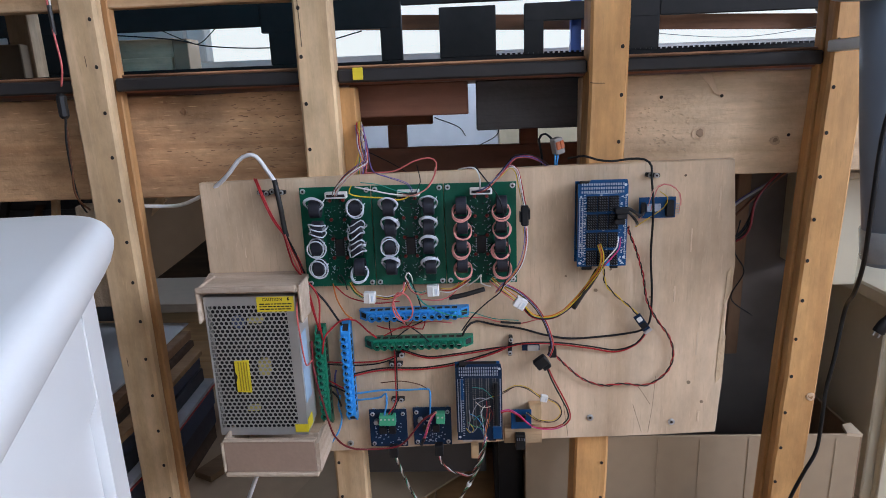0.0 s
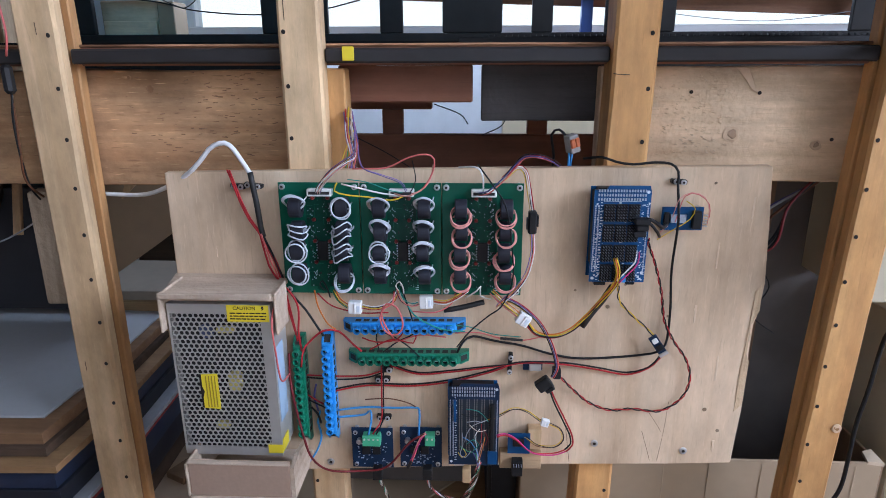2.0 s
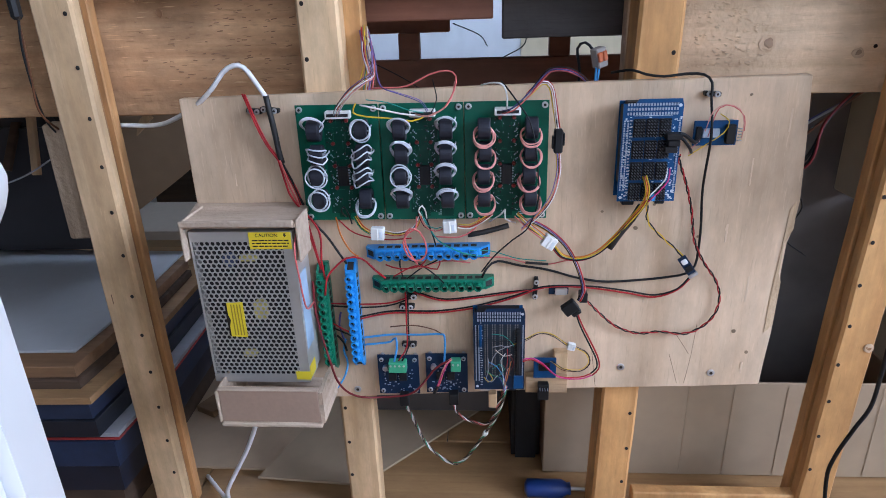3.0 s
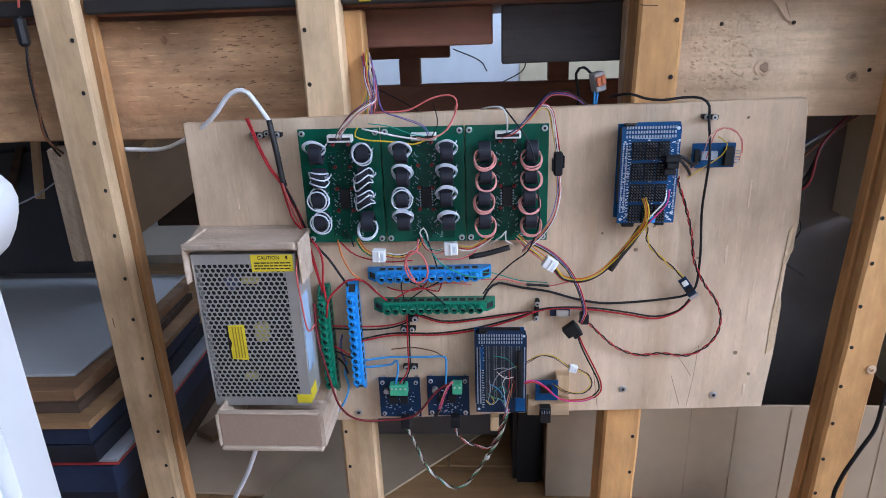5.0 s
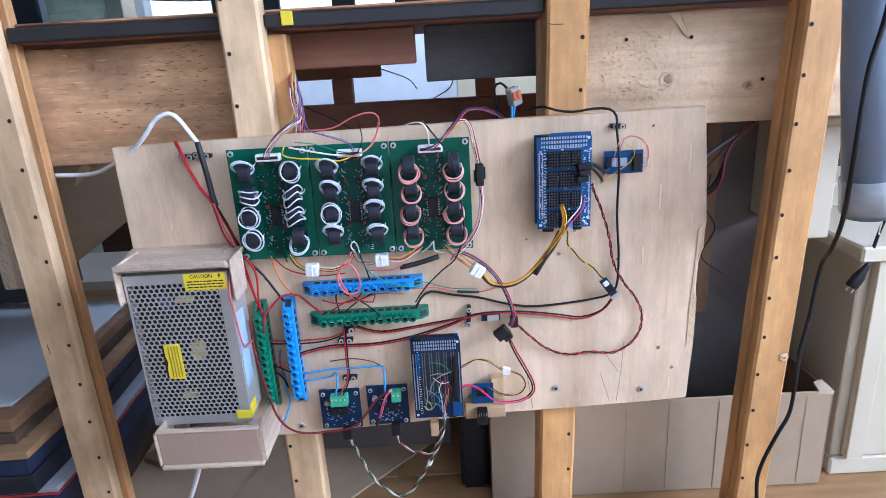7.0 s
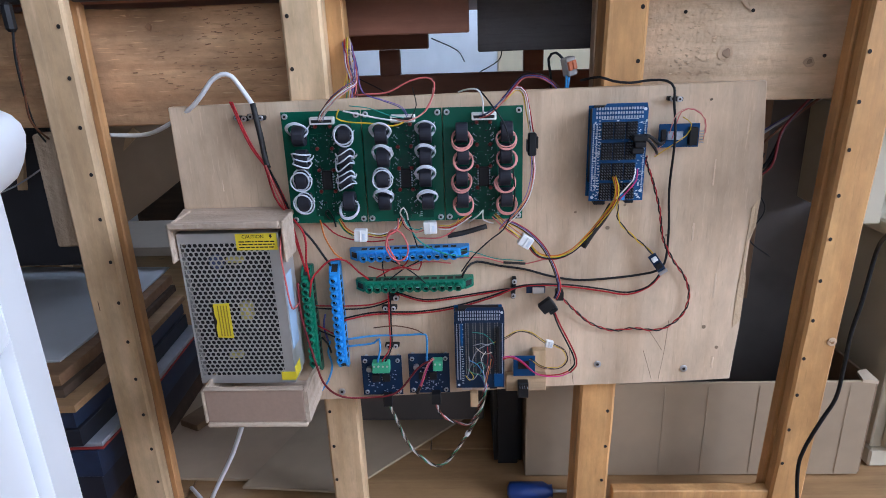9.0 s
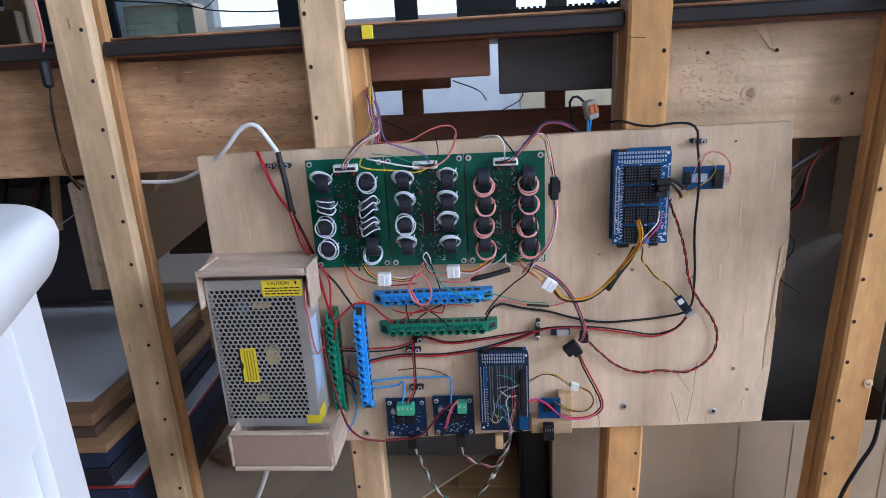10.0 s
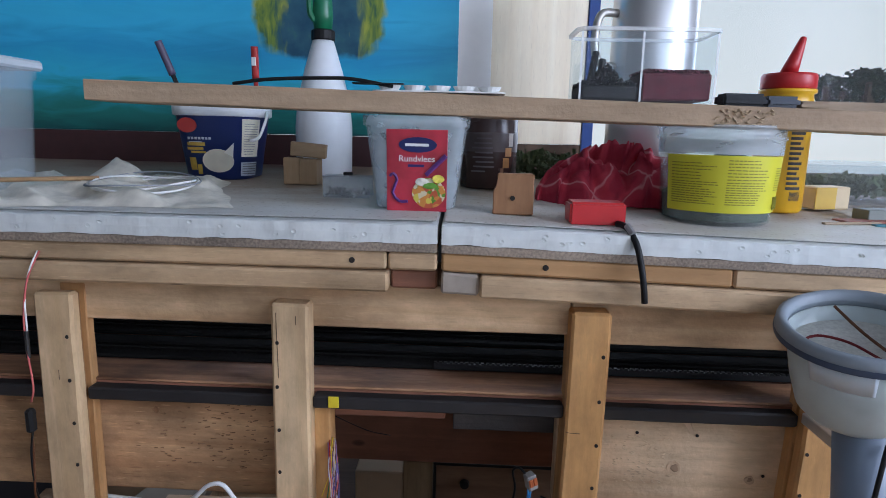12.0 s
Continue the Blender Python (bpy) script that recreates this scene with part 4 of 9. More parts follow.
    for ci, c in enumerate(COLS[n]):
        for k, z in enumerate(ZROWS):
            core = wound_core(W["coilwhite" if n < 2 else "coilpink"], 100 * n + 10 * ci + k, LIE[n][ci][k])
            tagged(core, "black ferrite core wound with %s wire" % ("white" if n < 2 else "pink"), "coil", "wound cores")
            core.matrix_basis = Matrix.Translation((c + 0.001 * math.sin(k * 2 + ci), -0.0136, z + 0.0008 * math.cos(k * 3 + n)))


# ---- terminal strips ----
def terminal_strip(colour, tone):
    """Twelve screw ways in a row along x, at the origin, facing -y, with a slanted ear at each end."""
    ob = thing("terminal_strip", label="%s twelve-way screw terminal strip on plywood" % tone, category="terminal strip", group="terminal strips")
    L, n, pitch = 0.132, 12, 0.0089
    part("body", slab([(-L / 2, 0), (L / 2, 0), (L / 2, -0.0050), (0.0545, -0.0165), (-0.0545, -0.0165), (-L / 2, -0.0050)], -0.0058, 0.0058, None, 0.0007, 1), colour, ob)
    for sgn in (-1, 1):
        part("ear_slot", box(-0.0046, 0.0046, -0.0004, 0.0010, -0.0034, 0.0034, 0.0002, None, pose(sgn * 0.0603, -0.0108, 0, 0, 0, sgn * 45)), DARKIN, ob)
        part("ear_rim", box(-0.0064, 0.0064, -0.0016, 0.0004, 0.0036, 0.0058, 0.0003, None, pose(sgn * 0.0603, -0.0108, 0, 0, 0, sgn * 45)), colour, ob)
        part("ear_rim", box(-0.0064, 0.0064, -0.0016, 0.0004, -0.0058, -0.0036, 0.0003, None, pose(sgn * 0.0603, -0.0108, 0, 0, 0, sgn * 45)), colour, ob)
    ring = mesh_of("way", lathe([(0.0041, 0), (0.0041, 0.0072), (0.0038, 0.0076), (0.0029, 0.0076), (0.0027, 0.0030)], n=14, m=pose(0, -0.0160, 0, 90), caps=False), colour)
    # Black screw discs: the shade down in each way is in their colour.
    screw = mesh_of("clamp_screw", disc_y(0, -0.0172, 0, 0.0028, 0.0012, 10), BLACKPL)
    nick = mesh_of("screw_slot", box(-0.0022, 0.0022, -0.0188, -0.0184, -0.0003, 0.0003, 0), SCREW)
    # Dark plates draw the shade in the wire slots.
    slot = mesh_of("wire_slot", box(-0.0030, 0.0030, -0.0128, -0.0062, 0.0066, 0.0072, 0.0001), DARKIN)
    rib = mesh_of("divider", box(-0.0006 - pitch / 2, 0.0006 - pitch / 2, -0.0198, -0.0160, -0.0038, 0.0052, 0.0002), colour)
    for k in range(n):
        at = Matrix.Translation(((k - 5.5) * pitch, 0, -0.0012))
        for name, me in (("way", ring), ("clamp_screw", screw), ("screw_slot", nick), ("wire_slot", slot)) + ((("divider", rib),) if k else ()):
            again(name, me, ob, at)
    return ob


for colour, tone, x, z, turn in ((BLUEPL, "blue", 0.2450, 0.3912, 0.9), (GREENPL, "dark green", 0.2490, 0.3547, 0.6)):
    s = terminal_strip(colour, tone)
    s.matrix_basis = pose(x, 0, z, 0, -turn, 0)
for colour, tone, x, z in ((GREENPL, "dark green", 0.1300, 0.3115), (BLUEPL, "blue", 0.1615, 0.3150)):
    s = terminal_strip(colour, tone)
    s.matrix_basis = pose(x, 0, z, 0, 90, 0)


# ---- power supply in its wooden cradle ----
psu = thing("power_supply", (0.071, -0.04, 0.262), "perforated zinc power supply with yellow stickers", "power supply")
X0, X1, Z0, Z1, YF = 0.0150, 0.1190, 0.262, 0.4335, -0.0615
part("case", box(X0 + 0.001, X1 - 0.001, -0.030, -0.0145, Z0, Z1 - 0.002, 0.0008), STEEL, psu)
part("side_wall", box(X1 - 0.0018, X1, YF + 0.0008, -0.030, Z0, Z1, 0.0003), STEEL, psu)
part("side_wall", box(X0, X0 + 0.0018, YF + 0.0008, -0.030, Z0, Z1, 0.0003), STEEL, psu)
part("end_wall", box(X0 + 0.0018, X1 - 0.0018, YF + 0.0008, -0.030, Z0, Z0 + 0.0018, 0.0003), STEEL, psu)
part("end_wall", box(X0 + 0.0018, X1 - 0.0018, YF + 0.0008, -0.030, Z1 - 0.0018, Z1, 0.0003), STEEL, psu)
# Near-black block stands in for the shade behind the lid.
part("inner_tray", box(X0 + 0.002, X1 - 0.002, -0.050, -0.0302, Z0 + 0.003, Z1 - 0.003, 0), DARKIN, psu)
YTAPE = plain("yellow_transformer_tape", (0.60, 0.50, 0.16), 0.6, var=0.2)
part("transformer", box(0.0675, 0.0800, -0.0595, -0.034, 0.336, 0.355, 0.002), YTAPE, psu)
part("capacitor", lathe([(0.008, 0), (0.008, 0.018), (0.007, 0.019)], n=14, m=pose(0.048, -0.034, 0.40, 90)), plain("blue_sleeve", (0.06, 0.08, 0.16), 0.4), psu)
part("capacitor", box(0.06, 0.078, -0.057, -0.034, 0.400, 0.406, 0.001), YTAPE, psu)
part("capacitor", box(0.048, 0.062, -0.057, -0.034, 0.290, 0.296, 0.001), YTAPE, psu)
# lid with a honeycomb of holes
lid = bmesh.new()
px, pz = 0.0055, 0.0055 * 0.866
cols, rows = 17, 32
gx0, gz0 = X0 + 0.0038, Z0 + 0.0115
hexa = [(math.cos(math.radians(60 * k + 30)), math.sin(math.radians(60 * k + 30))) for k in range(6)]
cell_r, hole_r = px / math.sqrt(3), 0.00222
ring = [(math.cos(math.radians(30 * k + 30)), math.sin(math.radians(30 * k + 30))) for k in range(12)]
for j in range(rows):
    for i in range(cols):
        cx, cz = gx0 + (i + 0.5 * (j % 2)) * px, gz0 + j * pz
        outer = [lid.verts.new((cx + cell_r * c, YF, cz + cell_r * s)) for c, s in hexa]
        inner = [lid.verts.new((cx + hole_r * c, YF, cz + hole_r * s)) for c, s in ring]
        deep = [lid.verts.new((cx + hole_r * c, YF + 0.0009, cz + hole_r * s)) for c, s in ring]
        for k in range(6):
            q = (k + 1) % 6
            lid.faces.new((outer[k], outer[q], inner[2 * q], inner[2 * k + 1], inner[2 * k]))
        for k in range(12):
            q = (k + 1) % 12
            lid.faces.new((inner[k], inner[q], deep[q], deep[k]))
gx1, gz1 = gx0 + (cols - 0.5) * px, gz0 + (rows - 1) * pz
for a, b, c, d in ((X0, gx0 - px * 0.28, Z0, Z1), (gx1 - px * 0.22, X1, Z0, Z1), (gx0 - px * 0.28, gx1 - px * 0.22, Z0, gz0 - pz * 0.4), (gx0 - px * 0.28, gx1 - px * 0.22, gz1 + pz * 0.4, Z1)):
    box(a, b, YF + 0.0001, YF + 0.001, c, d, 0, lid)
part("perforated_lid", lid, STEEL, psu, "zinc lid with a honeycomb of round holes")
st = part("caution_sticker", box(0.0755, 0.1175, YF - 0.0006, YF - 0.0001, 0.4155, 0.436 - 0.003, 0.0001), YELLOWST, psu, "yellow caution sticker")
for k in range(3):
    pr = bmesh.new()
    r7 = random.Random(k)
    x = 0.0785
    while x < 0.1145:
        w = r7.uniform(0.002, 0.006)
        box(x, min(x + w, 0.1150), YF - 0.0009, YF - 0.0007, 0.4180 + k * 0.0030, 0.4192 + k * 0.0030, 0, pr)
        x += w + 0.0009
    tagged(part("print_line", pr, HOLE, st), kind="stuff")


def lettering(text, size, m, material, parent, name="lettering"):
    cu = bpy.data.curves.new("lettering", "FONT")
    cu.body, cu.size, cu.extrude, cu.align_x, cu.align_y = text, size, 0.0001, "CENTER", "CENTER"
    tmp = new("lettering", cu)
    me = bpy.data.meshes.new_from_object(tmp)
    bpy.data.objects.remove(tmp)
    me.materials.clear()
    me.materials.append(material)
    me.transform(m)
    ob = new(name, me)
    if parent:
        ob.parent = parent
        if not parent.parent:
            ob.matrix_parent_inverse = Matrix.Translation(-parent.location)
    return ob


lettering("CAUTION", 0.0050, pose(0.0935, YF - 0.0009, 0.4298, 90), HOLE, st)
part("bolt_sign", prism([(0.1110, 0.4320), (0.1130, 0.4320), (0.1120, 0.4300), (0.1135, 0.4300), (0.1105, 0.4270), (0.1115, 0.4292), (0.1102, 0.4292)], YF - 0.0009, YF - 0.0007), HOLE, st)
st = part("ratings_sticker", prism([(0.0415, 0.3565), (0.0585, 0.3575), (0.0585, 0.3170), (0.0415, 0.3180), (0.0415, 0.330), (0.0435, 0.337), (0.0415, 0.343)], YF - 0.0006, YF - 0.0001), YELLOWST, psu, "yellow ratings sticker with a dark arrow")
pr = bmesh.new()
for k in range(4):
    box(0.0455 + k * 0.0031, 0.0467 + k * 0.0031, YF - 0.0009, YF - 0.0007, 0.3195, 0.3550, 0, pr)
tagged(part("print_line", pr, plain("olive_print", (0.35, 0.25, 0.02), 0.6), st), kind="stuff")
part("dark_arrow", prism([(0.0395, 0.3565), (0.0413, 0.3565), (0.0413, 0.3440), (0.0433, 0.3370), (0.0413, 0.3290), (0.0413, 0.3180), (0.0395, 0.3190)], YF - 0.0005, YF - 0.0002), HOLE, psu)
part("small_sticker", box(0.1045, 0.1200, YF - 0.0006, YF - 0.0001, 0.2655, 0.2755, 0.0001), YELLOWST, psu, "small yellow seal")
part("small_sticker", box(0.1192, 0.1198, YF + 0.002, -0.040, 0.2660, 0.2800, 0.0001), YELLOWST, psu)
part("side_label", box(0.1192, 0.1197, YF + 0.004, -0.034, 0.300, 0.385, 0.0001), plain("pale_blue_label", (0.35, 0.48, 0.62), 0.5), psu, "pale blue side label")

cradle = thing("wooden_cradle", (0.07, -0.04, 0.21), "rough fibreboard cradle that holds the power supply", "bracket")
part("top_shelf", worn(slab([(-0.0020, 0.0), (0.1235, 0.0), (0.1240, -0.0665), (0.0125, -0.0665)], 0.4385, 0.4445, None, 0.001, 1), 0.0006, 130), PLY_EDGE, cradle)
part("top_rim", worn(box(0.0110, 0.1235, -0.0695, -0.0660, 0.4405, 0.4475, 0.0012), 0.0009, 140), PLY_EDGE, cradle)
part("cheek", worn(box(0.0100, 0.0130, -0.0690, -0.0140, 0.4050, 0.4460, 0.001), 0.0008, 130), PLY_EDGE, cradle)
part("cheek", worn(box(0.1243, 0.1273, -0.0660, -0.0300, 0.4030, 0.4470, 0.001), 0.0007, 130), PLY_EDGE, cradle)
part("trough_lip", worn(box(0.0272, 0.1332, -0.0878, -0.0815, 0.2681, 0.2700, 0.0006), 0.0009, 160), PALE, cradle, "pale frayed edge")
part("trough_front", worn(box(0.0275, 0.1330, -0.0870, -0.0820, 0.2290, 0.2680, 0.001), 0.0005, 130), MDF, cradle, "brown fibreboard trough front")
part("trough_bottom", worn(box(0.0265, 0.1350, -0.0895, 0.0, 0.2240, 0.2288, 0.0012), 0.0008, 150), PLY_EDGE, cradle)
part("trough_side", worn(prism([(0.030, 0.0), (0.085, 0.0), (0.085, 0.037), (0.060, 0.040), (0.030, 0.036)], 0.0, 0.0045), 0.0007, 150), PLY_EDGE, cradle).matrix_basis = pose(0.1335, -0.0020, 0.2290, 0, 0, -90) 
part("trough_side", worn(box(0.0240, 0.0272, -0.0885, 0.0, 0.2290, 0.2680, 0.001), 0.0007, 150), PLY_EDGE, cradle)
part("trough_rim", worn(box(0.0272, 0.1340, -0.0888, -0.0825, 0.2682, 0.2705, 0.0008), 0.0007, 160), PLY_EDGE, cradle)


# ---- microcontroller stacks ----
def pin_field(x0, x1, z0, z1, y, nx, nz, bm=None):
    bm = bm or bmesh.new()
    for i in range(nx):
        for j in range(nz):
            x = x0 + (x1 - x0) * (i + 0.5) / nx
            z = z0 + (z1 - z0) * (j + 0.5) / nz
            box(x - 0.00035, x + 0.00035, y - 0.0052, y, z - 0.00035, z + 0.00035, 0, bm)
    return bm


def controller(name, x0, x1, z0, z1, label, proto):
    ob = thing(name, ((x0 + x1) / 2, -0.01, z0), label, "circuit board")
    part("lower_board", box(x0 - 0.001, x1 - 0.002, -0.0105, -0.009, z0 + 0.002, z1 - 0.003, 0.0003), PCB_B, ob)
    for z in (z0 + 0.01, z1 - 0.012):
        for x in (x0 + 0.004, x1 - 0.006):
            part("standoff", disc_y(x, 0.0, z, 0.0025, 0.009, 8), SCREW, ob)
    part("usb_socket", box(x0 + 0.006, x0 + 0.0175, -0.021, -0.0105, z0 - 0.005, z0 + 0.011, 0.0006), BLACKPL if not proto else STEEL, ob)
    part("power_jack", box(x1 - 0.017, x1 - 0.008, -0.0215, -0.0105, z0 - 0.004, z0 + 0.009, 0.0008), BLACKPL, ob)
    for a in (x0 + 0.0004, x1 - 0.0035):
        part("stacking_header", box(a, a + 0.0025, -0.0225, -0.0105, z0 + 0.018, z1 - 0.006, 0.0004), BLACKPL, ob)
    part("end_header", box(x0 + 0.004, x1 - 0.006, -0.0225, -0.0105, z1 - 0.0075, z1 - 0.0025, 0.0004), BLACKPL, ob)
    c = 0.006
    part("shield", prism([(x0, z0), (x1, z0), (x1, z1 - c), (x1 - 0.0015, z1), (x0 + 0.014, z1), (x0 + 0.011, z1 - 0.004), (x0, z1 - 0.004)], -0.0245, -0.0229), PCB_D if proto else PCB_B, ob)
    y = -0.0245
    pads = bmesh.new()
    for j in range(3):
        for i in range(18):
            x = x0 + 0.0045 + i * (x1 - x0 - 0.010) / 17
            z = z1 - 0.0048 - j * 0.0042
            box(x - 0.0007, x + 0.0007, y - 0.0013, y, z - 0.0012, z + 0.0012, 0, pads)
    tagged(part("header_pin", pads, PINS, ob), kind="stuff")
    edge = bmesh.new()
    for i in range(30):
        z = z0 + 0.012 + i * (z1 - z0 - 0.032) / 29
        for x in (x0 + 0.002, x0 + 0.0052, x1 - 0.0022):
            box(x - 0.0006, x + 0.0006, y - 0.0009, y, z - 0.0008, z + 0.0008, 0, edge)
    tagged(part("edge_pad", edge, PINS, ob), kind="stuff")
    pr = bmesh.new()
    r8 = random.Random(5)
    for i in range(26):
        z = z0 + 0.006 + i * (z1 - z0 - 0.02) / 26
        box(x0 + 0.0068, x0 + 0.0068 + r8.uniform(0.0012, 0.0028), y - 0.0003, y - 0.0001, z, z + 0.0008, 0, pr)
    tagged(part("print_marks", pr, SILK, ob), kind="stuff")
    for x, z in ((x0 + 0.003, z0 + 0.004), (x1 - 0.003, z1 - 0.006), (x1 - 0.003, z0 + 0.01)):
        part("mounting_hole", disc_y(x, y, z, 0.0016, 0.0004, 10), SILK, ob)
    return ob


DULLPIN = plain("dark_pin_tips", (0.10, 0.11, 0.13), 0.4, metal=0.5, var=0.5, scale=300)
m1 = controller("microcontroller_stack", 0.4345, 0.4890, 0.4485, 0.5465, "blue microcontroller board with a blue pin shield", False)
for i in range(3):
    for j in range(4):
        x = 0.4445 + i * 0.0118
        z = 0.5180 - j * 0.0205
        blk = part("pin_header", box(x, x + 0.0106, -0.0275, -0.0246, z - 0.0062, z + 0.0108, 0.0004), BLACKPL, m1)
        tagged(part("pin_set", pin_field(x, x + 0.0106, z - 0.0062, z + 0.0108, -0.0275, 4, 6), DULLPIN, blk), kind="stuff")
for k in range(3):
    part("servo_plug", box(0.4725 + 0.002 * (k % 2), 0.4840 + 0.0015 * k, -0.037 - 0.001 * k, -0.0278, 0.4985 + 0.0062 * k, 0.5042 + 0.0062 * k, 0.0008), BLACKPL, m1, "black plug on the pins")
for k, pts in enumerate(([(0.484, -0.034, 0.516), (0.489, -0.034, 0.515), (0.495, -0.030, 0.511), (0.503, -0.024, 0.505), (0.508, -0.018, 0.507)], [(0.485, -0.034, 0.513), (0.489, -0.036, 0.510), (0.496, -0.032, 0.502), (0.5005, -0.024, 0.496)])):
    part("plug_lead", tube(pts, 0.0018 - 0.0003 * k, 7), BLACKPL, m1, "", True)
part("blue_terminal", box(0.4645, 0.4695, -0.032, -0.0246, 0.4505, 0.457, 0.0006), BLUEPL, m1)
part("reset_button", box(0.4735, 0.479, -0.029, -0.0246, 0.451, 0.457, 0.0006), BLACKPL, m1)
pr = bmesh.new()
r11 = random.Random(17)
for k in range(210):
    x, z = r11.choice((r11.uniform(0.4425, 0.480), r11.uniform(0.4800, 0.4870), r11.uniform(0.436, 0.4435))), r11.uniform(0.4505, 0.5300)
    w = r11.uniform(0.0006, 0.0022)
    box(x, x + w, -0.0249, -0.0246, z, z + r11.choice((0.0005, 0.0005, 0.0012)), 0, pr)
for z in (0.5312, 0.4500):
    box(0.4440, 0.4800, -0.0249, -0.0246, z, z + 0.0004, 0, pr)
tagged(part("print_marks", pr, SILK, m1), kind="stuff")
m2 = controller("microcontroller_stack", 0.2930, 0.3480, 0.2300, 0.3305, "dark blue prototyping shield on a controller board", True)
PROTO = plain("perforated_prototype_area", (0.018, 0.024, 0.034), 0.5, var=0.3, scale=200, sheen=0.2)
part("prototype_area", box(0.3035, 0.3440, -0.0250, -0.0246, 0.2480, 0.3120, 0.0001), PROTO, m2)
dots = bmesh.new()
for i in range(15):
    for j in range(24):
        x, z = 0.3050 + i * 0.0027, 0.2495 + j * 0.0027
        if i % 3 != 2:
            box(x - 0.0005, x + 0.0005, -0.0253, -0.0250, z - 0.0009, z + 0.0009, 0, dots)
tagged(part("solder_pad", dots, plain("dull_solder", (0.17, 0.16, 0.15), 0.5, metal=0.4), m2), kind="stuff")
part("side_header", box(0.3385, 0.3425, -0.0300, -0.0250, 0.2520, 0.3080, 0.0005), BLACKPL, m2)
part("side_header", box(0.2985, 0.3015, -0.0275, -0.0246, 0.285, 0.312, 0.0004), PCB_B, m2)
part("module", box(0.3360, 0.3465, -0.0270, -0.0246, 0.2325, 0.2485, 0.0005), PCB_B, m2)
part("wood_support", box(0.3085, 0.3180, -0.012, -0.002, 0.1955, 0.2140, 0.0008), PINE, board)
for k, (c, pts) in enumerate((("teal", [(0.312, 0.303), (0.325, 0.301), (0.334, 0.292), (0.336, 0.288)]), ("grey", [(0.313, 0.288), (0.322, 0.290), (0.33, 0.288)]), ("grey", [(0.308, 0.276), (0.309, 0.262), (0.306, 0.25), (0.312, 0.2455), (0.318, 0.254)]),
                              ("grey", [(0.335, 0.290), (0.32, 0.283), (0.313, 0.272), (0.311, 0.262)]), ("yellow", [(0.304, 0.250), (0.308, 0.244), (0.313, 0.248), (0.309, 0.2555)]), ("teal", [(0.313, 0.262), (0.32, 0.268), (0.326, 0.262), (0.32, 0.254)]),
                              ("red", [(0.329, 0.285), (0.3295, 0.272), (0.328, 0.262)]), ("brown", [(0.324, 0.266), (0.329, 0.258), (0.327, 0.245), (0.324, 0.234)]), ("navy", [(0.32, 0.252), (0.324, 0.243), (0.326, 0.230)]), ("maroon", [(0.331, 0.278), (0.336, 0.268), (0.333, 0.258)]), ("salmon", [(0.33, 0.262), (0.327, 0.25), (0.326, 0.238)]), ("black", [(0.306, 0.300), (0.318, 0.296), (0.331, 0.299), (0.337, 0.294)]), ("white", [(0.327, 0.279), (0.322, 0.270), (0.324, 0.258), (0.325, 0.240)]), ("beige", [(0.316, 0.285), (0.325, 0.277), (0.334, 0.279)]), ("orange", [(0.333, 0.272), (0.330, 0.256), (0.3265, 0.240)]), ("blue", [(0.309, 0.268), (0.318, 0.262), (0.326, 0.246), (0.327, 0.232)]), ("green", [(0.306, 0.258), (0.314, 0.252), (0.323, 0.249), (0.325, 0.236)]))):
    part("jumper_wire", tube([(x, -0.0295 - 0.002 * (k % 3), z) for x, z in pts], 0.00042, 5), W[c], m2, "", True)


# ---- small modules ----
def driver_module(x0, x1, z0, z1, n, label):
    ob = thing("driver_module", ((x0 + x1) / 2, -0.01, z0), label, "circuit board", "driver modules")
    part("substrate", box(x0, x1, -0.0116, -0.010, z0, z1, 0.0003), PCB_D, ob)
    for x in (x0 + 0.0045, x1 - 0.0045):
        for z in (z0 + 0.0045, z1 - 0.006):
            part("standoff", disc_y(x, 0.0, z, 0.0025, 0.010, 8), SCREW, ob)
            head_screw(x, -0.0116, z, 0.0026, ob)
    ox = (0.014, 0.029)[n]
    wd = (0.020, 0.011)[n]
    tb = part("terminal", box(x0 + ox, x0 + ox + wd, -0.023, -0.0116, z1 - 0.0165, z1 - 0.004, 0.0006), MINT, ob, "mint green screw terminal")
    for k in range(2 + (n == 0) * 2):
        xk = x0 + ox + wd * (k + 0.5) / (2 + (n == 0) * 2)
        part("screw", disc_y(xk, -0.023, z1 - 0.0075, 0.0013, 0.0006, 8), STEEL, tb)
    for k in range(2):
        part("driver_chip", box(x0 + 0.012 + 0.012 * k, x0 + 0.021 + 0.012 * k, -0.0150, -0.0116, z0 + 0.019, z0 + 0.0285, 0.0006), BLACKPL, ob)
    bits = bmesh.new()
    r9 = random.Random(n + 60)
    for k in range(48):
        x, z = r9.uniform(x0 + 0.007, x1 - 0.007), r9.uniform(z0 + 0.003, z0 + 0.034)
        box(x - 0.0008, x + 0.0008, -0.0124, -0.0116, z - 0.0004, z + 0.0004, 0, bits)
    tagged(part("small_parts", bits, PINS, ob), kind="stuff")
    part("electrolytic", lathe([(0.0032, 0), (0.0032, 0.005), (0.0028, 0.0055)], n=12, m=pose(x0 + 0.009, -0.0116, z1 - 0.0155, 90)), SCREW, ob)
    cx = x0 + (0.024, 0.026)[n]
    part("plug", box(cx, cx + 0.0105, -0.0225, -0.0100, z0 - 0.010, z0 + 0.004, 0.0007), BLACKPL, ob, "black plug at the lower edge")
    return ob


driver_module(0.1825, 0.2295, 0.2140, 0.2655, 0, "small dark blue driver board with mint terminals")
driver_module(0.2375, 0.2850, 0.2160, 0.2675, 1, "small dark blue driver board with one mint terminal")

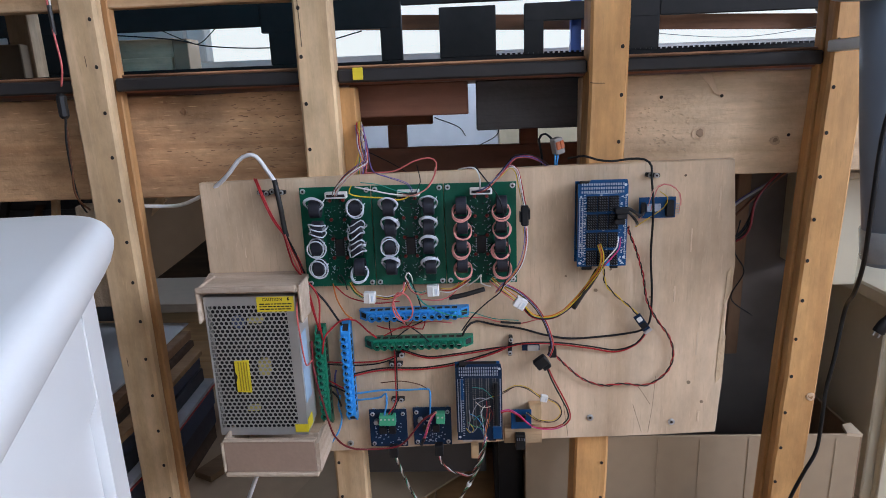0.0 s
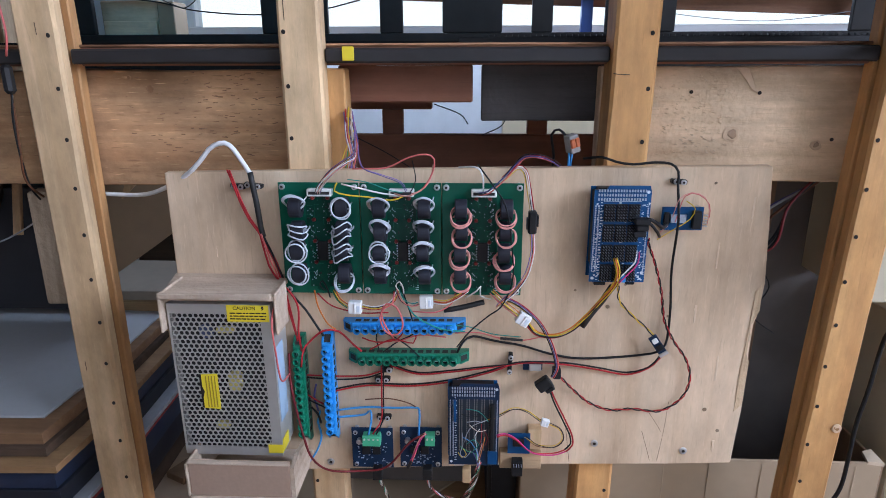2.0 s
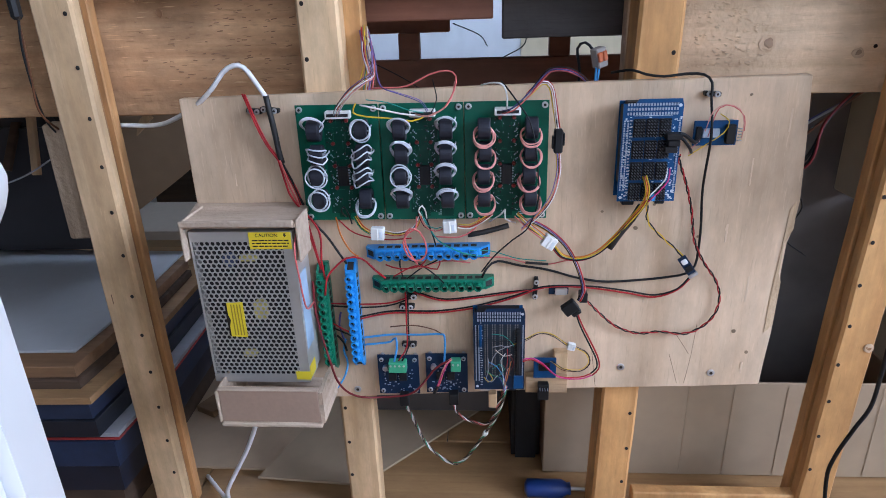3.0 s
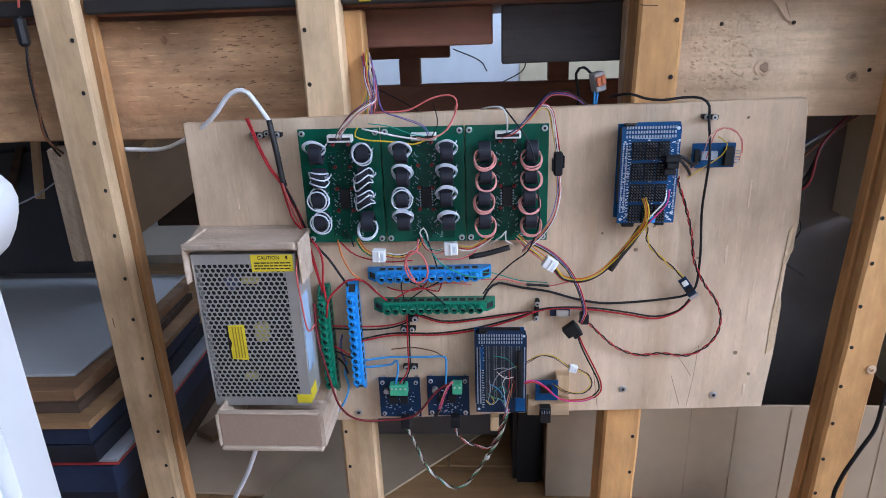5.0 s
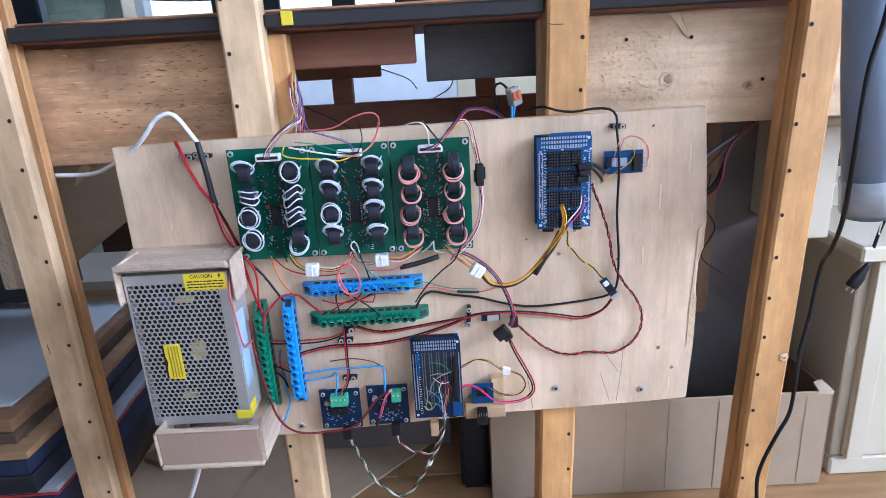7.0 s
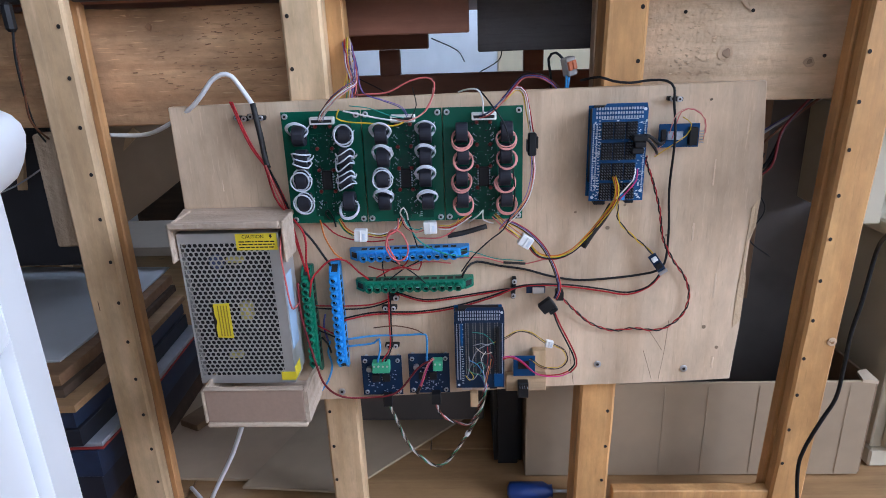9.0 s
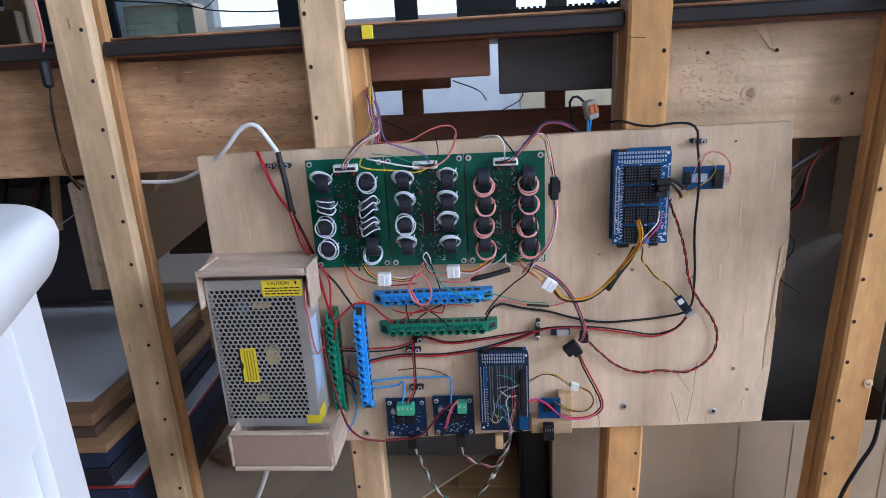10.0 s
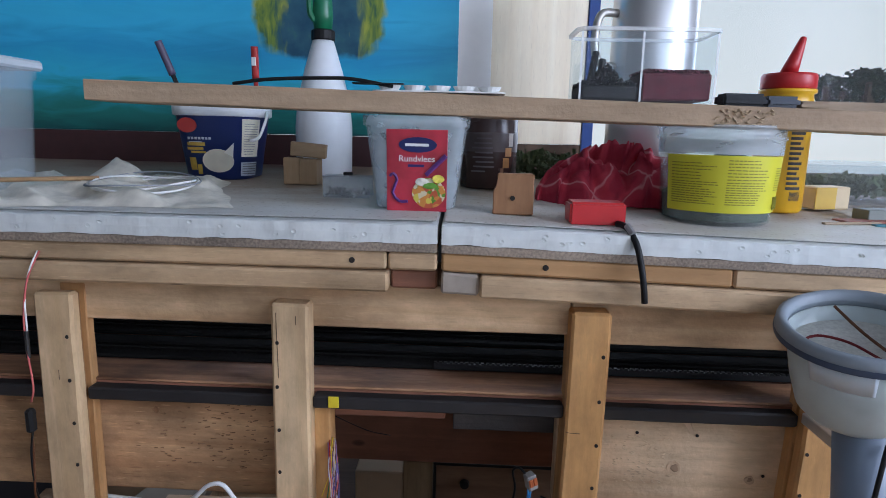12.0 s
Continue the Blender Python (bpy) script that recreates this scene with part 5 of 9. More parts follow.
rf = thing("radio_module", (0.524, -0.01, 0.50), "small blue module on spacers with fine wires", "circuit board")
part("substrate", box(0.5045, 0.5450, -0.0116, -0.010, 0.4995, 0.5232, 0.0003), PCB_B, rf)
part("header", box(0.5335, 0.5415, -0.018, -0.0116, 0.502, 0.520, 0.0005), BLACKPL, rf)
part("shield_can", box(0.5125, 0.5280, -0.0145, -0.0116, 0.5075, 0.5160, 0.0004), PINS, rf)
part("chip", box(0.5065, 0.5115, -0.014, -0.0116, 0.505, 0.518, 0.0004), BLACKPL, rf)
for x, z in ((0.507, 0.5025), (0.5425, 0.5205)):
    part("standoff", disc_y(x, 0, z, 0.0022, 0.010, 8), SCREW, rf)
part("angle_pins", pin_field(0.5445, 0.5490, 0.503, 0.517, -0.011, 2, 5), PINS, rf)
for c, pts in (("salmon", [(0.512, 0.515), (0.517, 0.533), (0.528, 0.5395), (0.541, 0.535), (0.5465, 0.522), (0.546, 0.508)]), ("pink", [(0.515, 0.51), (0.522, 0.536), (0.535, 0.5375), (0.546, 0.528), (0.5475, 0.515)]), ("yellow", [(0.524, 0.531), (0.533, 0.524), (0.529, 0.513), (0.515, 0.503), (0.499, 0.492)]), ("salmon", [(0.499, 0.494), (0.502, 0.500), (0.508, 0.506)])):
    part("fine_wire", tube([(x, -0.021, z) for x, z in pts], 0.0005, 5), W[c], rf, "", True)

sm = thing("step_module", (0.372, -0.01, 0.238), "small blue module held by a pine block", "circuit board")
part("substrate", box(0.3590, 0.3840, -0.0136, -0.012, 0.2380, 0.2640, 0.0003), PCB_B, sm)
part("chip", box(0.3645, 0.3770, -0.017, -0.0136, 0.2490, 0.2580, 0.0005), BLACKPL, sm)
part("pin_plug", box(0.3640, 0.3760, -0.0215, -0.0120, 0.2135, 0.2330, 0.0006), BLACKPL, sm)
part("pin_set", pin_field(0.3645, 0.3755, 0.2260, 0.2330, -0.0215, 4, 1), PINS, sm)
bk = thing("pine_block", (0.375, -0.004, 0.22), "pale pine block and wedge under a module", "wood block")
part("upright", box(0.3815, 0.3965, -0.0118, 0.0, 0.2430, 0.2690, 0.0008), PINE, bk)
part("wedge", worn(box(0.3505, 0.3975, -0.0115, 0.0, 0.2165, 0.2375, 0.0008), 0.0006, 120), PINE_X, bk)

rg = thing("regulator", (0.385, -0.008, 0.34), "small green regulator board with a metal plug", "circuit board")
part("substrate", box(0.3735, 0.3945, -0.0075, -0.006, 0.3395, 0.3475, 0.0003), PCB_D, rg)
part("metal_can", box(0.3800, 0.3930, -0.0105, -0.0075, 0.3400, 0.3470, 0.0006), STEEL, rg)
part("spacer", box(0.376, 0.391, -0.006, 0.0, 0.340, 0.347, 0.0004), BLACKPL, rg)
sp = solo("junction_plug", box(-0.0095, 0.0095, -0.005, 0.005, -0.0075, 0.0075, 0.0012, box(-0.0035, 0.0085, -0.0055, 0.0045, -0.0125, -0.0070, 0.001, None, pose(0.395, -0.020, 0.330, 0, -38, 0) @ Matrix.Scale(0.85, 4)), pose(0.395, -0.020, 0.330, 0, -38, 0) @ Matrix.Scale(0.85, 4)), BLACKPL, "black plastic junction plug on looms", "connector")
solo("junction_plug", box(0.405, 0.4135, -0.018, -0.006, 0.334, 0.345, 0.001), BLACKPL, "black plastic socket on plywood", "connector")
mc = thing("inline_module", (0.514, -0.012, 0.373), "tiny sensor board with a clear cap on cable", "circuit board")
part("substrate", box(-0.0045, 0.0045, -0.001, 0.001, -0.0125, 0.0125, 0.0003, None, pose(0.514, -0.012, 0.3735, 0, -35, 0)), PCB_D, mc)
part("cap", box(-0.003, 0.003, -0.003, -0.001, 0.004, 0.010, 0.0008, None, pose(0.514, -0.012, 0.3735, 0, -35, 0)), WHITEPL, mc)
part("solder", box(-0.005, 0.005, -0.0025, -0.001, -0.013, -0.009, 0.0004, None, pose(0.514, -0.012, 0.3735, 0, -35, 0)), SCREW, mc)
part("chip", box(-0.0035, 0.0035, -0.0025, -0.001, -0.006, 0.001, 0.0004, None, pose(0.514, -0.012, 0.3735, 0, -35, 0)), BLACKPL, mc)

# ---- cable clamps and plugs on the board ----
def clamp(x0, z0, x1, z1, label="black cable clamp with two screws"):
    ob = thing("cable_clamp", ((x0 + x1) / 2, -0.006, (z0 + z1) / 2), label, "clamp", "cable clamps")
    a = math.degrees(math.atan2(z1 - z0, x1 - x0))
    ln = math.hypot(x1 - x0, z1 - z0)
    part("bar", box(-ln / 2 - 0.004, ln / 2 + 0.004, -0.0075, 0.0, -0.0022, 0.0022, 0.0008, None, pose((x0 + x1) / 2, 0, (z0 + z1) / 2, 0, -a, 0)), BLACKPL, ob)
    for x, z in ((x0, z0), (x1, z1)):
        head_screw(x, -0.0075, z, 0.0028, ob)
    return ob


clamp(0.0745, 0.541, 0.0815, 0.540)
clamp(0.0885, 0.542, 0.0990, 0.5405)
clamp(0.2145, 0.3240, 0.2235, 0.3240)
clamp(0.2150, 0.2760, 0.2235, 0.2760)
clamp(0.3600, 0.3540, 0.3590, 0.3370)
clamp(0.5165, 0.5475, 0.5235, 0.5470)
one = thing("cable_clamp", (0.227, -0.006, 0.337), "black cable clamp with one screw", "clamp", "cable clamps")
part("bar", box(0.2195, 0.2305, -0.0085, 0, 0.3335, 0.3400, 0.001), BLACKPL, one)
head_screw(0.2275, -0.0085, 0.337, 0.0034, one)


def white_plug(x, y, z, turn):
    ob = thing("white_plug", (x, y, z), "white plastic plug in a wire loom", "connector", "white plugs")
    m = pose(x, y, z, 0, turn, 0)
    part("shell", box(-0.0068, 0.0068, -0.005, 0.004, -0.0065, 0.0065, 0.0008, None, m), WHITEPL, ob)
    part("latch", box(-0.0008, 0.0008, -0.0062, -0.0048, -0.0062, 0.0062, 0.0003, None, m), WHITEPL, ob)
    part("slot", box(0.002, 0.005, -0.0055, -0.0049, -0.004, 0.003, 0.0003, None, m), SILK, ob)
    return ob


white_plug(0.1955, -0.020, 0.4160, 2)
white_plug(0.2700, -0.020, 0.4230, -3)
white_plug(0.3705, -0.022, 0.4060, 32)
white_plug(0.3985, -0.020, 0.2830, 14).scale = (0.62, 0.62, 0.62)
sp = thing("splice_plug", (0.377, -0.014, 0.507), "black inline plug in a wire loom", "connector")
part("shell", box(0.3725, 0.3810, -0.019, -0.010, 0.4955, 0.5190, 0.0015), BLACKPL, sp)
part("latch", box(0.3709, 0.3725, -0.018, -0.011, 0.5000, 0.5120, 0.0005), BLACKPL, sp)
part("latch", box(0.3810, 0.3828, -0.018, -0.011, 0.5030, 0.5150, 0.0005), BLACKPL, sp)


# ---- wires on the board ----
def cable(label, colour, r, pts, name="wire"):
    return solo(name, tube(pts, r * 0.86, 7), W[colour], label, "cable", smooth=True)


def loom(label, colours, r, pts, spread=0.0016, pitch=0.09, name="wire_loom"):
    ob = thing(name, pts[len(pts) // 2], label, "cable")
    for c, p in zip(colours, strands(pts, len(colours), r, spread, pitch)):
        part("strand", tube(p, r * 0.85, 5, curve=False), W[c], ob, "", True)
    return ob


cable("white mains cable arching over the board edge", "cord", 0.0029, [(-0.101, 0.055, 0.519), (-0.056, 0.05, 0.519), (-0.014, 0.02, 0.532), (0.022, 0.0, 0.55), (0.043, -0.010, 0.566), (0.055, -0.012, 0.579), (0.067, -0.014, 0.585), (0.077, -0.014, 0.583), (0.087, -0.012, 0.567), (0.095, -0.012, 0.553)], "mains_cable")
solo("tape_sleeve", tube([(0.094, -0.012, 0.556), (0.096, -0.0125, 0.54), (0.098, -0.012, 0.522), (0.100, -0.012, 0.499), (0.102, -0.012, 0.489)], 0.0030, 8), TAPE, "black tape wound round a cable end", "tape", smooth=True)
for k in range(2):
    cable("red wire looping down beside the power supply", "red", 0.0011, [(0.070 + 0.003 * k, -0.010 - 0.002 * k, 0.558), (0.075 + 0.002 * k, -0.012, 0.545), (0.080 + 0.002 * k, -0.012, 0.528), (0.088 + 0.002 * k, -0.012, 0.508), (0.098 + 0.002 * k, -0.012, 0.492), (0.107 + 0.002 * k, -0.012, 0.472), (0.114 + 0.002 * k, -0.012, 0.453), (0.120 + 0.002 * k, -0.012, 0.419), (0.127 + 0.001 * k, -0.014, 0.387), (0.131, -0.017, 0.374)])
cable("red wire beside the power supply", "red", 0.0013, [(0.099, -0.014, 0.493), (0.104, -0.014, 0.466), (0.110, -0.016, 0.451), (0.1335, -0.020, 0.420), (0.1325, -0.018, 0.384), (0.134, -0.016, 0.362)])
cable("pink red wire beside the power supply", "pink", 0.0011, [(0.101, -0.016, 0.493), (0.108, -0.016, 0.466), (0.116, -0.018, 0.44), (0.1215, -0.066, 0.420), (0.1225, -0.066, 0.384), (0.124, -0.06, 0.350), (0.123, -0.03, 0.342)])
cable("black wire running to a terminal strip", "black", 0.0015, [(0.101, -0.012, 0.491), (0.110, -0.012, 0.469), (0.124, -0.012, 0.431), (0.140, -0.012, 0.409), (0.151, -0.012, 0.390), (0.159, -0.016, 0.380)])
cable("red wire between terminal strips", "red", 0.0013, [(0.133, -0.020, 0.345), (0.137, -0.020, 0.365), (0.144, -0.016, 0.374), (0.160, -0.02, 0.388), (0.175, -0.014, 0.385), (0.189, -0.014, 0.371), (0.200, -0.02, 0.365)])
cable("orange wire from a circuit board to terminals", "orange", 0.0010, [(0.152, -0.015, 0.432), (0.155, -0.015, 0.413), (0.164, -0.015, 0.394), (0.172, -0.015, 0.388)])
loom("coloured ribbon of wires to a plug header", ("pink", "white", "violet", "beige", "salmon", "white", "brown", "navy"), 0.0005, [(0.186, 0.03, 0.605), (0.190, 0.012, 0.590), (0.195, 0.0, 0.579), (0.200, -0.02, 0.573), (0.194, -0.03, 0.569), (0.180, -0.03, 0.559), (0.167, -0.025, 0.5445), (0.164, -0.0218, 0.538)], 0.0026, 0.35)
loom("coloured wires rising from behind the board", ("yellow", "red", "violet", "navy", "white", "brown", "pink", "violet", "beige"), 0.0009, [(0.184, 0.045, 0.612), (0.190, 0.025, 0.600), (0.193, 0.02, 0.575), (0.190, 0.018, 0.545)], 0.0045, 0.20)
cable("yellow wire hanging behind the board edge", "yellow", 0.0007, [(0.193, 0.03, 0.594), (0.186, 0.024, 0.578), (0.178, 0.018, 0.555)])
cable("green wire hanging behind the board edge", "green", 0.0007, [(0.196, 0.03, 0.590), (0.187, 0.026, 0.575), (0.184, 0.02, 0.552)])
loom("navy and blue wires looping to a header", ("navy", "violet"), 0.0005, [(0.196, 0.02, 0.597), (0.201, 0.005, 0.584), (0.205, -0.015, 0.572), (0.212, -0.03, 0.563), (0.228, -0.03, 0.557), (0.246, -0.025, 0.549), (0.252, -0.0218, 0.539)], 0.0010, 0.3)
cable("pink wire in a wide loop over the board", "pink", 0.0009, [(0.200, -0.025, 0.562), (0.212, -0.03, 0.563), (0.234, -0.03, 0.564), (0.256, -0.03, 0.574), (0.272, -0.03, 0.577), (0.280, -0.03, 0.572), (0.278, -0.03, 0.559), (0.268, -0.03, 0.543), (0.257, -0.0218, 0.537)])
cable("salmon wire in a wide loop over the board", "salmon", 0.0009, [(0.279, -0.028, 0.567), (0.275, -0.03, 0.551), (0.265, -0.03, 0.541), (0.252, -0.03, 0.536), (0.240, -0.0218, 0.537)])
cable("yellow wire across a circuit board", "yellow", 0.0009, [(0.185, -0.03, 0.549), (0.181, -0.025, 0.540), (0.193, -0.025, 0.536), (0.215, -0.025, 0.534), (0.237, -0.025, 0.531), (0.248, -0.0218, 0.534)])
cable("white wire across a circuit board", "white", 0.0010, [(0.188, -0.025, 0.547), (0.205, -0.025, 0.543), (0.227, -0.025, 0.538), (0.246, -0.0218, 0.535)])
cable("teal wire across a circuit board", "teal", 0.0006, [(0.195, -0.027, 0.552), (0.215, -0.027, 0.549), (0.235, -0.025, 0.541), (0.248, -0.0218, 0.538)])
cable("thin black wire at a header", "black", 0.0006, [(0.256, 0.001, 0.566), (0.261, -0.02, 0.550), (0.256, -0.022, 0.539), (0.253, -0.018, 0.531)])
cable("white wire arching to a header", "white", 0.0010, [(0.303, -0.002, 0.560), (0.310, -0.02, 0.5635), (0.318, -0.03, 0.565), (0.324, -0.03, 0.562), (0.327, -0.03, 0.552), (0.327, -0.0218, 0.538)])
loom("red and navy wires arching over the board edge", ("red", "pink", "navy", "black"), 0.0007, [(0.405, 0.012, 0.560), (0.395, -0.012, 0.568), (0.381, -0.03, 0.575), (0.366, -0.03, 0.575), (0.356, -0.03, 0.565), (0.345, -0.03, 0.552), (0.332, -0.03, 0.5405), (0.324, -0.0218, 0.537)], 0.0016, 0.3)
loom("red yellow and white wires down the board", ("red", "white", "beige", "yellow", "black", "pink"), 0.0006, [(0.346, -0.028, 0.553), (0.359, -0.025, 0.564), (0.367, -0.025, 0.560), (0.371, -0.022, 0.545), (0.376, -0.016, 0.520)], 0.0020, 0.4)
loom("red yellow and white wires down the board", ("pink", "violet", "yellow", "black", "white"), 0.0006, [(0.377, -0.016, 0.495), (0.377, -0.024, 0.479), (0.372, -0.025, 0.456), (0.361, -0.025, 0.438), (0.350, -0.025, 0.427), (0.344, -0.02, 0.418)], 0.0020, 0.4)
cable("long thin dark wire over the wound cores", "black", 0.0009, [(0.322, -0.01, 0.564), (0.327, -0.03, 0.560), (0.337, -0.035, 0.547), (0.348, -0.037, 0.530), (0.354, -0.037, 0.503), (0.357, -0.037, 0.475), (0.358, -0.034, 0.458), (0.355, -0.03, 0.440), (0.347, -0.03, 0.422), (0.333, -0.028, 0.410), (0.315, -0.026, 0.392), (0.302, -0.02, 0.372)])
loom("coloured wires between plug and board", ("orange", "yellow", "pink", "brown", "white"), 0.0007, [(0.337, -0.018, 0.434), (0.350, -0.02, 0.422), (0.362, -0.021, 0.413), (0.368, -0.022, 0.408)], 0.0028, 0.3)
loom("coloured loom rising to the controller shield", ("orange", "yellow", "black", "red", "green", "yellow"), 0.0008, [(0.374, -0.022, 0.402), (0.385, -0.02, 0.389), (0.403, -0.02, 0.386), (0.420, -0.02, 0.393), (0.436, -0.02, 0.409), (0.449, -0.022, 0.427), (0.459, -0.03, 0.447), (0.461, -0.034, 0.462), (0.458, -0.029, 0.475)], 0.0020, 0.5)
solo("tape_sleeve", tube([(0.432, -0.019, 0.397), (0.441, -0.02, 0.413), (0.451, -0.021, 0.428), (0.458, -0.025, 0.444)], 0.0034, 8), TAPE, "black sleeve round a wire loom", "tape", smooth=True)
loom("white and magenta wires on the controller shield", ("white", "magenta"), 0.0009, [(0.461, -0.034, 0.452), (0.470, -0.034, 0.462), (0.478, -0.033, 0.472), (0.480, -0.028, 0.482)], 0.0016, 0.3)
loom("coloured loom falling to a junction plug", ("red", "navy", "black", "yellow", "white", "pink"), 0.0007, [(0.350, -0.022, 0.428), (0.359, -0.02, 0.424), (0.373, -0.02, 0.415), (0.388, -0.02, 0.400), (0.399, -0.02, 0.381), (0.406, -0.02, 0.362), (0.408, -0.02, 0.349), (0.404, -0.02, 0.338)], 0.0018, 0.45)
cable("thin pink wire across the board", "pink", 0.0008, [(0.300, -0.016, 0.386), (0.325, -0.010, 0.384), (0.348, -0.008, 0.377), (0.372, -0.008, 0.375), (0.390, -0.010, 0.380), (0.407, -0.016, 0.386)])
cable("thin teal wire across the board", "teal", 0.0006, [(0.290, -0.018, 0.395), (0.312, -0.012, 0.392), (0.340, -0.006, 0.381), (0.370, -0.006, 0.378)])
solo("tape_sleeve", tube([(0.348, -0.008, 0.377), (0.360, -0.008, 0.376), (0.372, -0.008, 0.375)], 0.0014, 7), TAPE, "black sleeve round a thin wire", "tape", smooth=True)
cable("black cable up the board and over its edge", "black", 0.0015, [(0.302, -0.018, 0.364), (0.308, -0.014, 0.374), (0.319, -0.006, 0.378), (0.343, -0.004, 0.372), (0.372, -0.004, 0.367), (0.402, -0.004, 0.358), (0.432, -0.004, 0.353), (0.472, -0.004, 0.355), (0.501, -0.005, 0.359), (0.515, -0.008, 0.364), (0.523, -0.008, 0.373), (0.525, -0.006, 0.389), (0.525, -0.005, 0.414), (0.522, -0.005, 0.456), (0.517, -0.024, 0.512), (0.517, -0.012, 0.545), (0.517, -0.009, 0.558), (0.510, -0.006, 0.565), (0.495, -0.004, 0.566), (0.474, -0.004, 0.564), (0.458, 0.0, 0.566), (0.445, 0.002, 0.570), (0.430, 0.02, 0.566)])
for k, c in enumerate(("red", "black")):
    cable("%s wire running across the board" % c, c, 0.0011, [(0.163, -0.012, 0.311 + 0.0025 * k), (0.201, -0.006, 0.316 + 0.0025 * k), (0.251, -0.005, 0.316 + 0.0022 * k), (0.294, -0.005, 0.322 + 0.0025 * k), (0.337, -0.008, 0.336 + 0.0022 * k), (0.361, -0.010, 0.347 + 0.0015 * k), (0.384, -0.012, 0.351 + 0.001 * k), (0.420, -0.006, 0.346 + 0.0022 * k), (0.456, -0.005, 0.340 + 0.0025 * k), (0.486, -0.005, 0.335 + 0.0025 * k), (0.508, -0.008, 0.345 + 0.001 * k), (0.519 - 0.002 * k, -0.012, 0.361)])
    cable("%s wire between clamps" % c, c, 0.0010, [(0.226, -0.006, 0.342 + 0.002 * k), (0.258, -0.005, 0.331 + 0.002 * k), (0.294, -0.005, 0.334 + 0.002 * k), (0.325, -0.006, 0.339 + 0.002 * k), (0.358, -0.010, 0.347)])
    cable("%s wire behind a terminal strip" % c, c, 0.0010, [(0.132, -0.010, 0.330 - 0.003 * k), (0.170, -0.006, 0.327 - 0.004 * k), (0.202, -0.006, 0.329 - 0.003 * k), (0.230, -0.008, 0.340 - 0.002 * k)])
    cable("%s wire behind a terminal strip" % c, c, 0.0010, [(0.134, -0.010, 0.306 - 0.006 * k), (0.150, -0.016, 0.300 - 0.004 * k), (0.160, -0.012, 0.292 - 0.004 * k)])
    cable("%s wire dropping through clamps" % c, c, 0.0010, [(0.2185 + 0.002 * k, -0.018, 0.352), (0.219 + 0.002 * k, -0.010, 0.340), (0.218 + 0.002 * k, -0.0095, 0.305), (0.217 + 0.002 * k, -0.010, 0.276), (0.208 + 0.004 * k, -0.020, 0.263)])
loom("red and black twisted pair round the board", ("red", "black"), 0.0009, [(0.492, -0.020, 0.492), (0.494, -0.010, 0.486), (0.505, -0.005, 0.461), (0.514, -0.005, 0.431), (0.519, -0.008, 0.401), (0.532, -0.005, 0.376), (0.548, -0.005, 0.353), (0.554, -0.005, 0.330), (0.547, -0.005, 0.307), (0.525, -0.005, 0.291), (0.495, -0.005, 0.293), (0.471, -0.005, 0.291), (0.447, -0.005, 0.300), (0.428, -0.006, 0.317), (0.412, -0.012, 0.336)], 0.0010, 0.022, "twisted_pair")
loom("yellow and black twisted pair to a sensor", ("yellow", "black"), 0.0008, [(0.463, -0.028, 0.452), (0.467, -0.014, 0.439), (0.472, -0.006, 0.420), (0.489, -0.006, 0.402), (0.501, -0.008, 0.392), (0.508, -0.012, 0.385)], 0.0010, 0.028, "twisted_pair")
cable("blue wire from terminals to a driver board", "blue", 0.0014, [(0.168, -0.012, 0.288), (0.200, -0.008, 0.290), (0.231, -0.010, 0.291), (0.255, -0.011, 0.2925), (0.260, -0.012, 0.290), (0.260, -0.014, 0.275), (0.259, -0.016, 0.259)])
cable("short blue wire at a terminal strip", "blue", 0.0014, [(0.168, -0.012, 0.279), (0.189, -0.008, 0.279), (0.199, -0.008, 0.281), (0.205, -0.010, 0.287), (0.206, -0.014, 0.275), (0.203, -0.02, 0.262)])
cable("blue wire running under the power supply", "blue", 0.0014, [(0.148, -0.010, 0.285), (0.144, -0.008, 0.270), (0.147, -0.008, 0.252), (0.141, -0.010, 0.233), (0.130, -0.012, 0.218), (0.119, -0.006, 0.207), (0.116, 0.006, 0.19)])
cable("dark blue wire beside a terminal strip", "navy", 0.0013, [(0.146, -0.012, 0.320), (0.143, -0.012, 0.305), (0.146, -0.010, 0.285)])
cable("black wire beside a terminal strip", "black", 0.0014, [(0.139, -0.012, 0.291), (0.146, -0.014, 0.284), (0.148, -0.010, 0.27)])
cable("maroon cable sagging below the boards", "maroon", 0.0014, [(0.1235, -0.028, 0.365), (0.125, -0.034, 0.329), (0.1435, -0.066, 0.292), (0.150, -0.06, 0.258), (0.164, -0.045, 0.233), (0.193, -0.03, 0.222), (0.224, -0.028, 0.227), (0.250, -0.025, 0.257), (0.267, -0.0235, 0.267)])
loom("pink wires hanging off a driver board", ("pink", "magenta", "salmon"), 0.0008, [(0.268, -0.024, 0.268), (0.262, -0.024, 0.262), (0.255, -0.024, 0.243), (0.250, -0.022, 0.228)], 0.0011, 0.08)
solo("tape_sleeve", tube([(0.2515, -0.0225, 0.232), (0.247, -0.02, 0.221)], 0.0020, 8), TAPE, "black sleeve on a wire end", "tape")
loom("fine dark wires from the shield to a plug", ("black", "brown", "yellow"), 0.0005, [(0.335, -0.0275, 0.289), (0.349, -0.022, 0.292), (0.364, -0.02, 0.299), (0.379, -0.02, 0.296), (0.394, -0.02, 0.2845)], 0.0011, 0.12)
